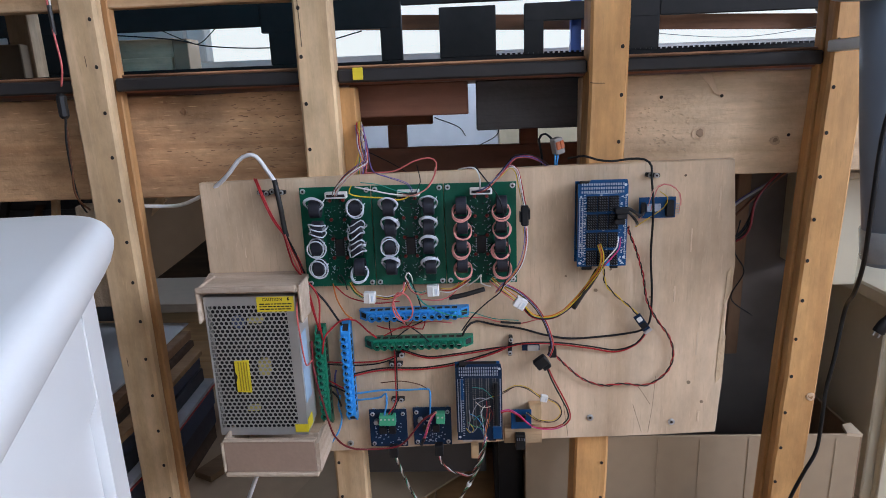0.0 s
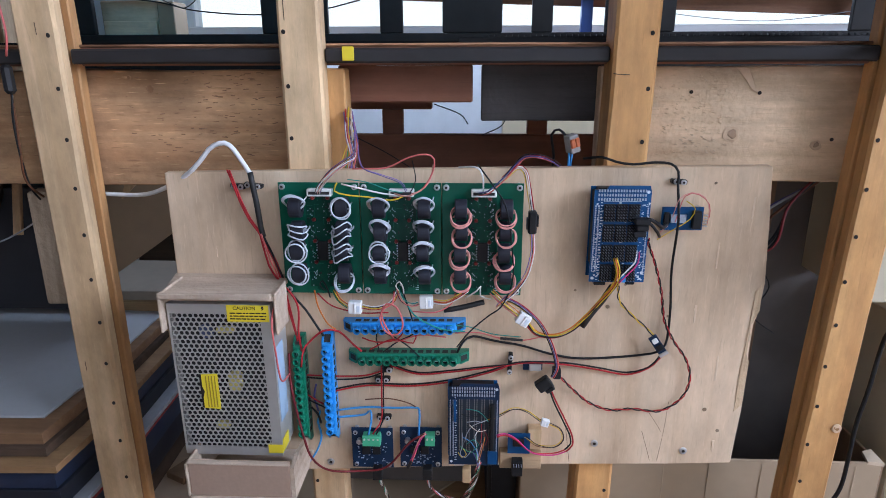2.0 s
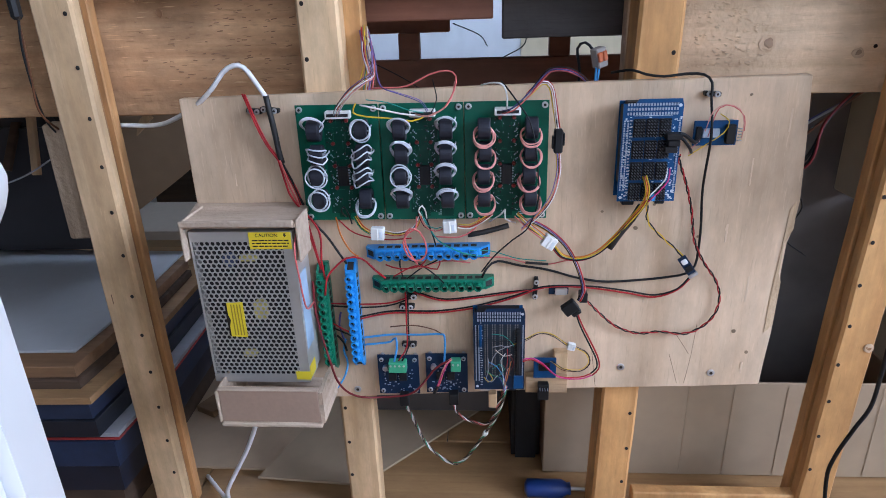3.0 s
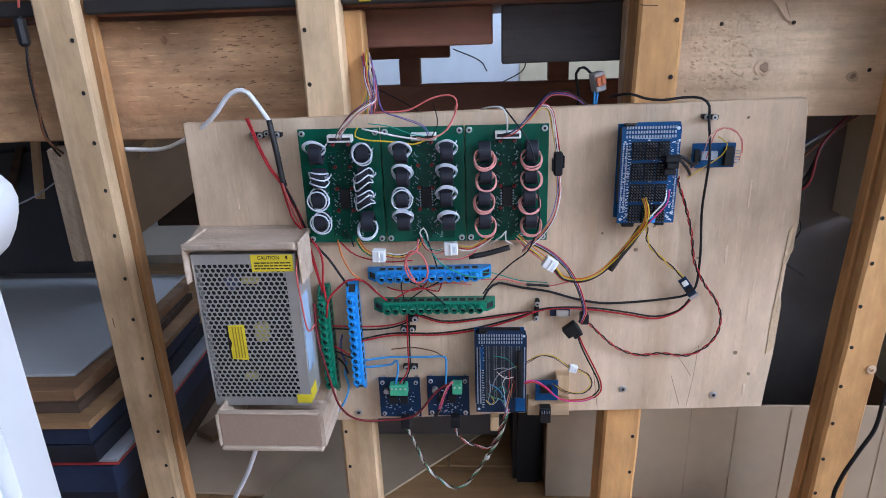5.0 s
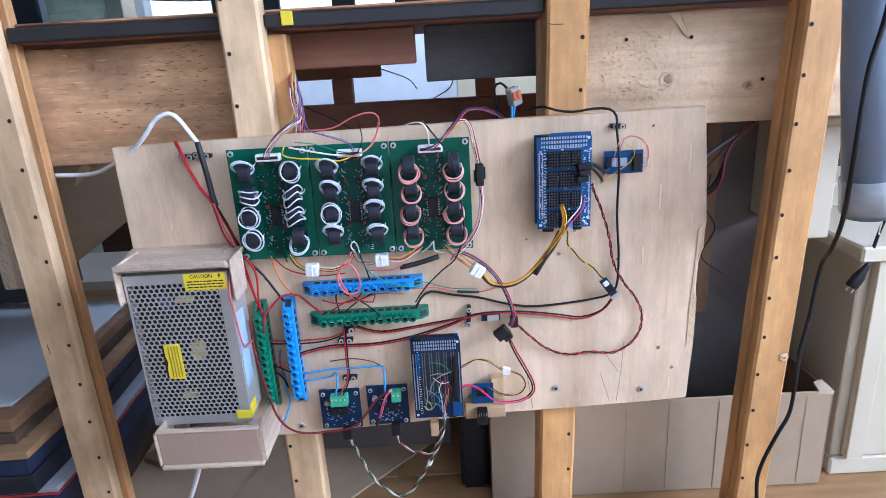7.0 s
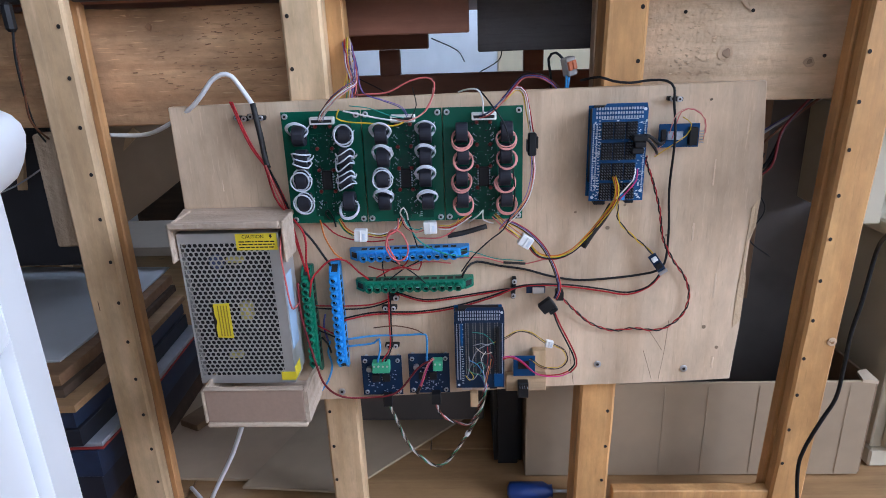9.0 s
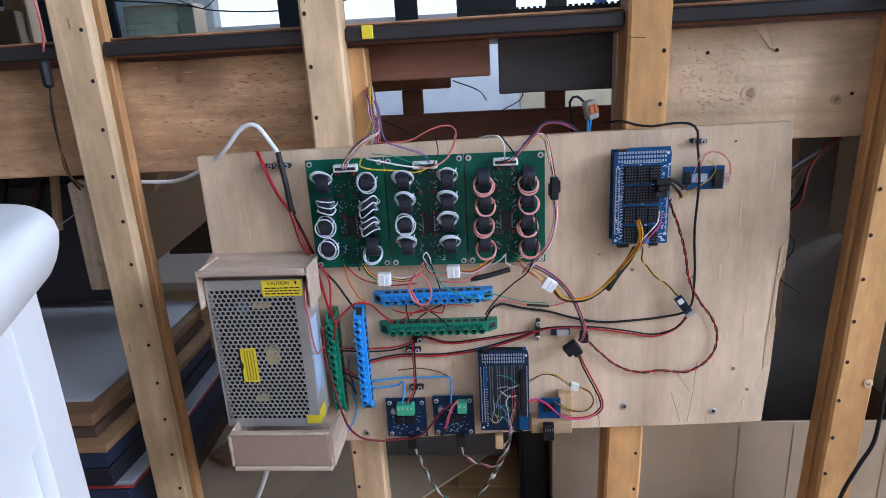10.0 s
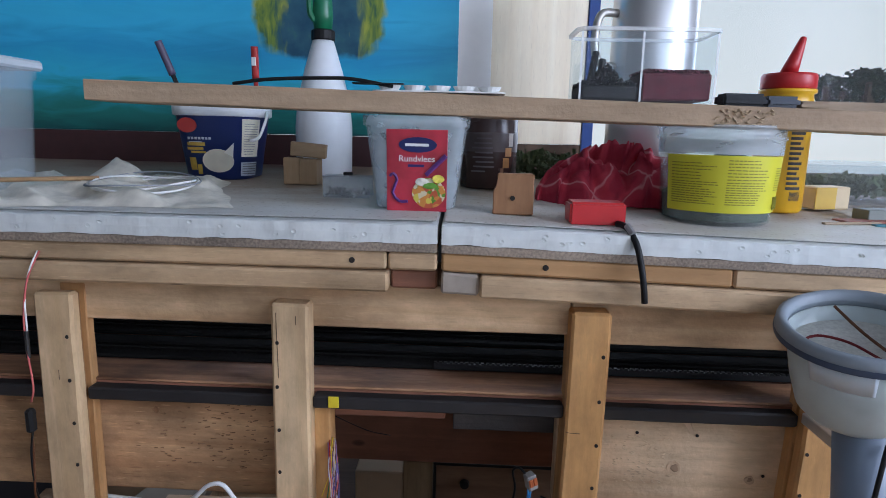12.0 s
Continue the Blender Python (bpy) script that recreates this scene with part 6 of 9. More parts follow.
loom("fine wires from a plug to the small module", ("black", "yellow", "brown"), 0.0005, [(0.403, -0.02, 0.2815), (0.416, -0.016, 0.272), (0.420, -0.014, 0.258), (0.411, -0.012, 0.247), (0.392, -0.014, 0.250), (0.378, -0.017, 0.262)], 0.0011, 0.12)
loom("magenta and red wires to the small module", ("magenta", "red"), 0.0009, [(0.346, -0.026, 0.268), (0.355, -0.022, 0.268), (0.367, -0.02, 0.261), (0.386, -0.018, 0.243), (0.411, -0.010, 0.236), (0.424, -0.010, 0.241)], 0.0010, 0.2)
loom("black and red wires in a drooping loop", ("black", "red"), 0.0011, [(0.424, -0.010, 0.241), (0.430, -0.012, 0.250), (0.429, -0.012, 0.262), (0.422, -0.012, 0.278), (0.410, -0.014, 0.303), (0.403, -0.018, 0.321)], 0.0013, 0.3)
loom("twisted white green and red wires under the board", ("white", "green", "brown", "black", "beige"), 0.0007, [(0.212, -0.018, 0.206), (0.215, -0.012, 0.192), (0.217, 0.0, 0.173), (0.232, 0.010, 0.124), (0.259, 0.010, 0.097), (0.277, 0.010, 0.101), (0.302, 0.0, 0.146), (0.318, -0.018, 0.190), (0.326, -0.024, 0.222), (0.326, -0.0275, 0.240)], 0.0014, 0.028, "twisted_cable")
loom("twisted white and red wires under the board", ("white", "pink", "brown", "black"), 0.0007, [(0.268, -0.018, 0.206), (0.270, -0.014, 0.196), (0.277, -0.010, 0.181), (0.302, -0.002, 0.165), (0.314, -0.010, 0.182), (0.322, -0.022, 0.215), (0.328, -0.0275, 0.236)], 0.0013, 0.026, "twisted_cable")
solo("cable_tie", tube([(0.3035, -0.002, 0.150), (0.3055, -0.0035, 0.155)], 0.0030, 8), W["white"], "white tie round twisted wires", "cable tie")
cable("brown wire over a driver board", "brown", 0.0008, [(0.200, -0.012, 0.302), (0.226, -0.014, 0.305), (0.250, -0.012, 0.298), (0.261, -0.010, 0.288)])
cable("loop of red wire in front of terminals", "pink", 0.0011, [(0.236, -0.016, 0.432), (0.236, -0.030, 0.424), (0.228, -0.032, 0.420), (0.223, -0.033, 0.410), (0.227, -0.033, 0.396), (0.236, -0.033, 0.390), (0.245, -0.033, 0.396), (0.246, -0.033, 0.408), (0.240, -0.032, 0.421), (0.230, -0.031, 0.424), (0.224, -0.030, 0.414), (0.228, -0.030, 0.399), (0.236, -0.028, 0.384)])
loom("coloured wires along the boards' lower edge", ("orange", "yellow", "green", "black", "red"), 0.0006, [(0.172, -0.014, 0.432), (0.179, -0.018, 0.422), (0.188, -0.02, 0.4165)], 0.0020, 0.4)
loom("coloured wires along the boards' lower edge", ("white", "yellow", "red", "black"), 0.0006, [(0.203, -0.02, 0.4165), (0.217, -0.02, 0.4145), (0.233, -0.018, 0.420), (0.240, -0.014, 0.432)], 0.0018, 0.4)
loom("coloured wires along the boards' lower edge", ("teal", "pink", "black", "white"), 0.0006, [(0.239, -0.014, 0.436), (0.245, -0.02, 0.424), (0.255, -0.02, 0.419), (0.262, -0.02, 0.421)], 0.0020, 0.4)
loom("coloured wires along the boards' lower edge", ("yellow", "red", "white", "orange"), 0.0006, [(0.278, -0.02, 0.423), (0.290, -0.02, 0.422), (0.302, -0.02, 0.428), (0.313, -0.014, 0.434)], 0.0020, 0.4)
solo("tape_sleeve", tube([(0.288, -0.014, 0.411), (0.305, -0.014, 0.414), (0.330, -0.014, 0.421)], 0.0028, 8), TAPE, "black sleeve along the board", "tape", smooth=True)
for k, (c, pts) in enumerate((("red", [(0.152, -0.012, 0.43), (0.170, -0.014, 0.414), (0.20, -0.010, 0.405), (0.23, -0.02, 0.41)]), ("black", [(0.245, -0.014, 0.432), (0.25, -0.02, 0.42), (0.253, -0.02, 0.41), (0.255, -0.018, 0.40)]), ("pink", [(0.255, -0.016, 0.41), (0.28, -0.02, 0.411), (0.296, -0.018, 0.42), (0.30, -0.014, 0.43)]),
                              ("teal", [(0.243, -0.014, 0.43), (0.258, -0.024, 0.409), (0.285, -0.026, 0.395), (0.31, -0.016, 0.388)]), ("red", [(0.20, -0.014, 0.378), (0.215, -0.014, 0.373), (0.237, -0.014, 0.376), (0.245, -0.018, 0.388)]), ("black", [(0.222, -0.012, 0.384), (0.235, -0.012, 0.378), (0.250, -0.012, 0.367), (0.262, -0.018, 0.358)]),
                              ("black", [(0.262, -0.012, 0.386), (0.250, -0.012, 0.379), (0.238, -0.012, 0.373), (0.222, -0.016, 0.362)]), ("red", [(0.258, -0.012, 0.386), (0.255, -0.013, 0.372), (0.232, -0.013, 0.376), (0.208, -0.016, 0.365)]), ("black", [(0.216, -0.012, 0.385), (0.215, -0.012, 0.376), (0.218, -0.016, 0.365)]), ("pink", [(0.29, -0.010, 0.378), (0.262, -0.012, 0.381), (0.235, -0.012, 0.372)]),
                              ("black", [(0.163, -0.014, 0.432), (0.1605, -0.024, 0.441), (0.1635, -0.024, 0.446), (0.167, -0.020, 0.436), (0.168, -0.014, 0.424)]), ("white", [(0.241, -0.014, 0.432), (0.239, -0.024, 0.441), (0.243, -0.024, 0.446), (0.246, -0.020, 0.438), (0.246, -0.014, 0.428)]), ("white", [(0.31, -0.014, 0.425), (0.322, -0.022, 0.436), (0.326, -0.022, 0.441), (0.326, -0.02, 0.430), (0.337, -0.014, 0.424)]))):
    cable("%s wire in the tangle round the terminals" % c, c, 0.0009, pts)
cable("white mains cable below the power supply", "cord", 0.0034, [(0.050, -0.050, 0.218), (0.045, -0.036, 0.198), (0.039, -0.03, 0.188), (0.011, -0.01, 0.130), (-0.017, 0.0, 0.080), (-0.033, 0.005, 0.05), (-0.045, 0.02, 0.02), (-0.10, 0.08, 0.004)], "mains_cable")

# ---- loose wires round the frame ----
lw = thing("hanging_lead", (-0.13, -0.006, 0.6), "red and white lead with a black inline plug", "cable")
part("strand", tube([(-0.120, 0.001, 0.838), (-0.124, -0.008, 0.82), (-0.131, -0.010, 0.790), (-0.132, -0.010, 0.745)], 0.0011, 6), W["white"], lw, "", True)
part("strand", tube([(-0.118, 0.001, 0.838), (-0.126, -0.010, 0.81), (-0.134, -0.010, 0.770), (-0.133, -0.012, 0.735), (-0.1300, -0.012, 0.690), (-0.1400, -0.004, 0.668)], 0.0011, 6), W["pink"], lw, "", True)
part("sleeve", tube([(-0.1325, -0.011, 0.752), (-0.1325, -0.011, 0.722)], 0.0024, 8), TAPE, lw)
part("plug", box(-0.1470, -0.1375, -0.010, 0.001, 0.632, 0.660, 0.003), BLACKPL, lw, "black inline plug")
part("strand", tube([(-0.1425, -0.004, 0.634), (-0.1450, -0.002, 0.600), (-0.1480, 0.0, 0.575), (-0.155, 0.01, 0.54), (-0.160, 0.05, 0.51)], 0.0012, 6), W["brown"], lw, "", True)
part("strand", tube([(-0.1415, -0.004, 0.634), (-0.1460, -0.004, 0.605), (-0.1500, 0.002, 0.565), (-0.158, 0.02, 0.53), (-0.170, 0.06, 0.50)], 0.0012, 6), W["black"], lw, "", True)
cable("thin white cord sagging under the table", "grey", 0.0012, [(-0.175, 0.10, 0.505), (-0.21, 0.10, 0.480), (-0.28, 0.10, 0.445), (-0.40, 0.12, 0.420), (-0.6, 0.16, 0.42)])
bl = thing("black_lead", (0.72, -0.02, 0.3), "black power lead hanging in front of a post", "cable")
part("flex", tube([(0.714, -0.106, 0.708), (0.707, -0.112, 0.680), (0.702, -0.113, 0.635), (0.695, -0.113, 0.593), (0.694, -0.113, 0.524), (0.708, -0.090, 0.465), (0.724, -0.056, 0.422), (0.7385, -0.02, 0.389), (0.7335, -0.02, 0.330), (0.7285, -0.02, 0.289), (0.7280, -0.02, 0.246), (0.7260, -0.02, 0.208), (0.7145, -0.02, 0.178), (0.7015, -0.02, 0.140), (0.6985, -0.02, 0.107), (0.704, -0.03, 0.05), (0.72, -0.05, 0.0035), (0.85, -0.12, 0.0035)], 0.0022, 8), W["black"], bl, "", True)
pl = thing("plug_lead", (0.87, 0.1, 0.32), "black lead with a moulded plug beside the cupboard", "cable")
part("flex", tube([(0.93, 0.10, 0.48), (0.905, 0.105, 0.43), (0.891, 0.108, 0.391), (0.882, 0.108, 0.346)], 0.0022, 8), W["black"], pl, "", True)
PM = pose(0.8715, 0.108, 0.320, 0, 30, 0)
part("plug", lathe([(0.0075, -0.016), (0.0085, -0.014), (0.0085, 0.000), (0.0065, 0.006), (0.0042, 0.016), (0.0030, 0.024)], (0, 0, 0), 14, squash=(1, 0.75), m=PM), BLACKPL, pl, "black moulded plug", True)
for k in (-1, 1):
    part("prong", box(-0.0012 + 0.004 * k, 0.0012 + 0.004 * k, -0.0012, 0.0012, -0.022, -0.0162, 0.0003, None, PM), SCREW, pl)
lv = thing("lever_connector", (0.418, 0.03, 0.583), "clear and orange lever connector on blue wires", "connector")
LM = pose(0.4185, 0.028, 0.580, 0, -14, 25)
part("shell", box(-0.0058, 0.0058, -0.006, 0.006, -0.0095, 0.0095, 0.0012, None, LM), glassy("smoky_plastic", (0.55, 0.52, 0.50), 0.2, 0.55), lv)
for k in range(2):
    part("lever", box(-0.0052 + 0.0054 * k, -0.0002 + 0.0054 * k, -0.0078, -0.0045, -0.0035, 0.0060, 0.0008, None, LM), plain("orange_plastic", (0.42, 0.10, 0.03), 0.4), lv)
for k in range(2):
    part("wire", tube([(0.416 + 0.003 * k, 0.026, 0.571), (0.415 + 0.002 * k, 0.024, 0.555), (0.414, 0.022, 0.53)], 0.0012, 6), W["blue"], lv, "", True)
part("wire", tube([(0.412, 0.03, 0.588), (0.405, 0.032, 0.594), (0.398, 0.035, 0.588), (0.402, 0.04, 0.565), (0.40, 0.045, 0.54)], 0.0014, 6), W["black"], lv, "", True)
for k, (x0, z0, x1, z1) in enumerate(((0.27, 0.612, 0.31, 0.58), (0.15, 0.575, 0.23, 0.52), (0.36, 0.60, 0.33, 0.565))):
    cable("thin dark wire behind the slats", "black", 0.0008, [(x0, 0.15 + 0.04 * k, z0), ((x0 + x1) / 2 + 0.01, 0.2, (z0 + z1) / 2), (x1, 0.24, z1)])
bun = thing("cable_bundle", (0.68, 0.12, 0.5), "bundle of dark cables under the table", "cable")
r10 = random.Random(8)
for k in range(7):
    j = r10.uniform(-0.012, 0.012)
    part("strand", tube([(0.74 + j, 0.13, 0.535), (0.705 + j * 1.5, 0.125 + j, 0.505 + j), (0.665 - j, 0.12 + j, 0.455 + j), (0.625 + j, 0.13, 0.395 - 2 * j), (0.58, 0.15, 0.33)], 0.0017, 6), W[("black", "grey", "black", "brown", "maroon", "black", "navy")[k]], bun, "", True)
cable("single dark wire hanging under the table", "black", 0.0010, [(0.665, 0.10, 0.47), (0.66, 0.10, 0.43), (0.675, 0.10, 0.40), (0.665, 0.11, 0.36), (0.70, 0.12, 0.33)])

# ---- white cabinet beside the camera's way ----
def askew(poly):
    """From the cabinet's own plan to the room: its far edge and its door side do not meet at a right angle."""
    return [(0.136 + 0.988 * x - 0.396 * y, -0.4033 + 0.156 * x + 0.918 * y) for x, y in poly]


def rounded(x0, x1, y0, y1, r, n=7):
    out = []
    for cx, cy, a0 in ((x1 - r, y1 - r, 0), (x0 + r, y1 - r, 90), (x0 + r, y0 + r, 180), (x1 - r, y0 + r, 270)):
        for k in range(n + 1):
            a = radians(a0 + 90 * k / n)
            out.append((cx + r * math.cos(a), cy + r * math.sin(a)))
    return out


cab = thing("white_cabinet", (-0.05, -0.60, 0.0), "white lacquered bedside cabinet with a rounded top", "cabinet")
ct = bmesh.new()
loops = []
for inset, z in ((0.016, 0.5662), (0.010, 0.5670), (0.006, 0.5700), (0.003, 0.5750), (0.001, 0.5800), (0.0, 0.5850), (0.0008, 0.5890), (0.0030, 0.5920), (0.0060, 0.5938), (0.0105, 0.5940), (0.040, 0.5940)):
    loops.append([ct.verts.new((x, y, z)) for x, y in askew(rounded(-0.46 + inset, 0.0028 - inset, -0.40 + inset, 0.0068 - inset, max(0.002, 0.036 - inset), 12))])
for p, q in zip(loops, loops[1:]):
    for k in range(len(p)):
        ct.faces.new((p[k], p[(k + 1) % len(p)], q[(k + 1) % len(p)], q[k]))
ct.faces.new(loops[-1])
ct.faces.new(loops[0][::-1])
part("top", ct, WHITEPAINT, cab, "", True)


def upright(x0, x1, y0, y1, z0, z1, bevel=0.001):
    return slab(askew([(x0, y0), (x1, y0), (x1, y1), (x0, y1)]), z0, z1, None, bevel, 1)


part("body", upright(-0.440, -0.0220, -0.380, -0.0231, 0.075, 0.5658), WHITEPAINT, cab)
for a, b in ((-0.0560, -0.0235), (-0.380, -0.345)):
    part("stile", upright(-0.0218, -0.0116, a, b, 0.075, 0.5658, 0.0015), WHITEPAINT, cab)
for a, b in ((0.516, 0.5658), (0.075, 0.135)):
    part("cross_rail", upright(-0.0218, -0.0122, -0.3448, -0.0562, a, b), WHITEPAINT, cab)
cdoor = part("door", upright(-0.0218, -0.0165, -0.342, -0.0590, 0.137, 0.513), WHITEPAINT, cab)
part("knob", lathe([(0.006, 0), (0.006, 0.008), (0.013, 0.014), (0.010, 0.022), (0.002, 0.024)], (0, 0, 0), 14, m=pose(*askew([(-0.0166, -0.31)])[0], 0.33, 0, 90, 20)), WHITEPAINT, cdoor, "", True)
part("base_moulding", slab(askew(rounded(-0.45, -0.006, -0.39, -0.016, 0.02)), 0.050, 0.0748, None, 0.008, 3), WHITEPAINT, cab, "", True)
for x in (-0.40, -0.06):
    for y in (-0.34, -0.07):
        px_, py_ = askew([(x, y)])[0]
        part("foot", lathe([(0.016, 0), (0.022, 0.02), (0.018, 0.0498)], (px_, py_, 0), 14), WHITEPAINT, cab)

# ---- cream cupboard and open carton ----
cup = thing("cream_cupboard", (1.05, 0.35, 0.0), "cream painted cupboard with a raised door frame", "cupboard")
part("carcass", box(0.886, 1.40, 0.128, 0.55, 0.030, 0.3390, 0.002), CREAM, cup)
part("plinth", box(0.884, 1.40, 0.122, 0.55, 0.0, 0.0298, 0.003), CREAM, cup)
part("worktop", box(0.870, 1.41, 0.105, 0.56, 0.3392, 0.3610, 0.003), CREAM, cup)
dr = part("door", box(0.900, 1.39, 0.119, 0.1278, 0.034, 0.3380, 0.0015), CREAM, cup)
for a, b, c, d in ((0.900, 0.925, 0.034, 0.338), (1.365, 1.39, 0.034, 0.338)):
    part("frame_rail", box(a, b, 0.113, 0.1188, c, d, 0.0012), CREAM, dr)
bars = bmesh.new()
for k in range(5):
    box(1.0 + k * 0.009, 1.006 + k * 0.009, 0.1212, 0.1219, 0.010, 0.020, 0, bars)
tagged(part("print_marks", bars, plain("grey_print", (0.45, 0.43, 0.38), 0.7), cup), kind="stuff")
bx = thing("cream_box", (0.85, 0.25, 0.35), "cream painted wooden box behind the post", "box")
part("body", box(0.818, 0.851, 0.150, 0.42, 0.3615, 0.512, 0.002), CREAM, bx)
part("lid", box(0.815, 0.868, 0.146, 0.425, 0.5122, 0.522, 0.002), CREAM, bx)
part("body_back", box(0.8512, 1.2, 0.30, 0.42, 0.3615, 0.40, 0.002), CREAM, bx)

carton = thing("open_carton", (0.63, 0.3, 0.0), "open brown cardboard carton on the floor", "carton")
part("front_wall", worn(box(0.386, 0.860, 0.104, 0.108, 0.002, 0.154, 0.001), 0.0016, 20), CARD, carton)
part("back_wall", box(0.386, 0.878, 0.476, 0.480, 0.002, 0.300, 0.001), CARD_IN, carton)
part("side_wall", box(0.386, 0.390, 0.1082, 0.4758, 0.002, 0.151, 0.001), CARD_IN, carton)
part("side_wall", box(0.860, 0.864, 0.1082, 0.4758, 0.002, 0.148, 0.001), CARD_IN, carton)
part("bottom", box(0.390, 0.860, 0.1082, 0.4758, 0.002, 0.006, 0), CARD_IN, carton)
for x in (0.452, 0.576, 0.635, 0.704, 0.825):
    part("crease", box(x, x + 0.0009, 0.1033, 0.1040, 0.006, 0.149, 0.0002), plain("pale_crease", (0.385, 0.29, 0.19), 0.9), carton)
part("torn_corner", worn(slab([(0.838, 0.1035), (0.860, 0.1030), (0.862, 0.135), (0.846, 0.128)], 0.1515, 0.1555), 0.003, 60), plain("torn_card", (0.47, 0.37, 0.26), 0.9, var=0.2), carton)
part("inner_flap", worn(box(0.392, 0.858, 0.1083, 0.1113, 0.03, 0.1495, 0.0005), 0.0008, 20), CARD_IN, carton)

# ---- dark store under the table ----
part_ = thing("plywood_partition", (0.3, 0.5, 0.0), "dark brown partition under the table", "panel")
# Dark brown; the shade under the table is partly in this tone.
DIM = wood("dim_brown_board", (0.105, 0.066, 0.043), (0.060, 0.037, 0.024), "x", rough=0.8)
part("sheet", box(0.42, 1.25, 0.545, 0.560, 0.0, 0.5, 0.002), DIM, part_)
pb = thing("grey_panel", (0.25, 0.3, 0.0), "grey painted panel leaning under the table", "panel")
GREYSH = plain("grey_laminate", (0.085, 0.07, 0.062), 0.45, var=0.15, scale=30)
part("sheet", box(-0.105, 0.105, -0.006, 0.006, 0.0, 0.30, 0.002, None, pose(0.225, 0.235, 0.012, -14, 0, 0)), GREYSH, pb)
dp = thing("side_panel", (0.69, 0.305, 0.0), "dark grey brown panel under the table beside the board", "panel")
part("sheet", box(0.600, 0.885, 0.300, 0.312, 0.0, 0.534, 0.002), plain("grey_brown_panel", (0.115, 0.098, 0.088), 0.6, var=0.45, scale=14, big=5), dp)
part("edge_batten", box(0.735, 0.755, 0.282, 0.2998, 0.20, 0.534, 0.001), wood("brown_batten_wood", (0.24, 0.14, 0.08), (0.15, 0.08, 0.045), "z"), dp)
pb2 = thing("brown_board", (0.35, 0.33, 0.0), "dark brown board standing under the table", "panel")
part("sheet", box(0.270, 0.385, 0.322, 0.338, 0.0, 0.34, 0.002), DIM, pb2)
pb3 = thing("black_case", (0.37, 0.2, 0.0), "narrow black case beside the carton", "case")
part("shell", box(0.342, 0.383, 0.130, 0.30, 0.0, 0.19, 0.006, seg=2), BLACKPL, pb3)
part("lid_seam", box(0.3415, 0.3835, 0.129, 0.301, 0.150, 0.1515, 0.0003), DARKIN, pb3)
# cardboard sheets on the floor
FLATCARD = plain("flat_cardboard", (0.40, 0.285, 0.185), 0.85, var=0.12, scale=40)
solo("cardboard_sheet", worn(slab([(-0.245, 0.10), (0.055, 0.09), (0.16, 0.30), (0.10, 0.55), (-0.28, 0.57)], 0.004, 0.008), 0.0015, 12), FLATCARD, "flat sheet of brown cardboard on the floor", "cardboard")
solo("cardboard_sheet", worn(slab([(-0.02, 0.07), (0.13, 0.06), (0.30, 0.24), (0.22, 0.33), (0.06, 0.30)], 0.0095, 0.013), 0.0012, 12), CARD, "folded sheet of brown cardboard on the floor", "cardboard")
solo("wood_strip", box(-0.16, 0.16, -0.02, 0.02, 0.0, 0.012, 0.001, None, pose(-0.09, 0.36, 0.0095, 0, 0, 64)), wood("dark_strip", (0.25, 0.15, 0.08), (0.16, 0.09, 0.045), "x"), "dark wooden strip on cardboard", "wood")
# pile of boards and folders at the dark end
pile = [
    (0.2460, 0.2500, plain("pale_grey_board", (0.46, 0.47, 0.48), 0.5, var=0.06), -0.223, 0.049, 29, "pale grey sheet board on a pile", "board"),
    (0.2280, 0.2450, wood("brown_board_edge", (0.30, 0.17, 0.09), (0.19, 0.10, 0.05), "x"), -0.206, 0.018, 30, "brown wooden board in a pile", "board"),
    (0.2140, 0.2275, DIM, -0.200, 0.012, 30, "dark wooden board in a pile", "board"),
    (0.2030, 0.2135, wood("tan_board_edge", (0.42, 0.25, 0.12), (0.27, 0.15, 0.07), "x"), -0.178, -0.006, 31, "tan wooden board in a pile", "board"),
    (0.1730, 0.2020, plain("navy_folder", (0.020, 0.034, 0.072), 0.45, var=0.4), -0.188, 0.002, 30, "navy blue folder in a pile", "folder"),
    (0.1450, 0.1720, plain("black_folder", (0.015, 0.018, 0.028), 0.45, var=0.3), -0.184, 0.0, 31, "black folder in a pile", "folder"),
    (0.1370, 0.1440, plain("grey_magazine", (0.40, 0.41, 0.44), 0.5, var=0.2), -0.166, 0.010, 22, "grey magazine with a red edge", "magazine"),
    (0.1330, 0.1365, plain("red_magazine", (0.40, 0.04, 0.035), 0.5, var=0.2), -0.165, 0.009, 22, "red edged magazine in a pile", "magazine"),
    (0.0900, 0.1325, plain("blue_binder", (0.018, 0.036, 0.085), 0.4, var=0.4), -0.172, 0.006, 28, "dark blue binder in a pile", "binder"),
    (0.0450, 0.0895, plain("dark_binder", (0.012, 0.016, 0.03), 0.45, var=0.3), -0.176, 0.008, 30, "black binder in a pile", "binder"),
    (0.0, 0.0445, DIM, -0.180, 0.01, 30, "wooden crate base under a pile", "crate")]
for z0, z1, mat_, cx, cy, deg, label, cat in pile:
    # the near right corner lies at (cx, cy); the long side runs back and to the left
    z0, z1 = z0 * 0.93, z1 * 0.93
    pts = [(cx, cy), (cx + 0.002, cy + 0.072), (cx - 0.012, cy + 0.345), (cx - 0.60, cy + 0.375), (cx - 0.60, cy - 0.004), (cx - 0.10, cy - 0.002)]
    solo(cat, slab(pts, z0, z1, None, 0.0012, 1), mat_, label, cat, "pile under the table")
sh = thing("store_shelf", (-0.45, 0.45, 0.27), "tan shelf board at the back of the store", "shelf")
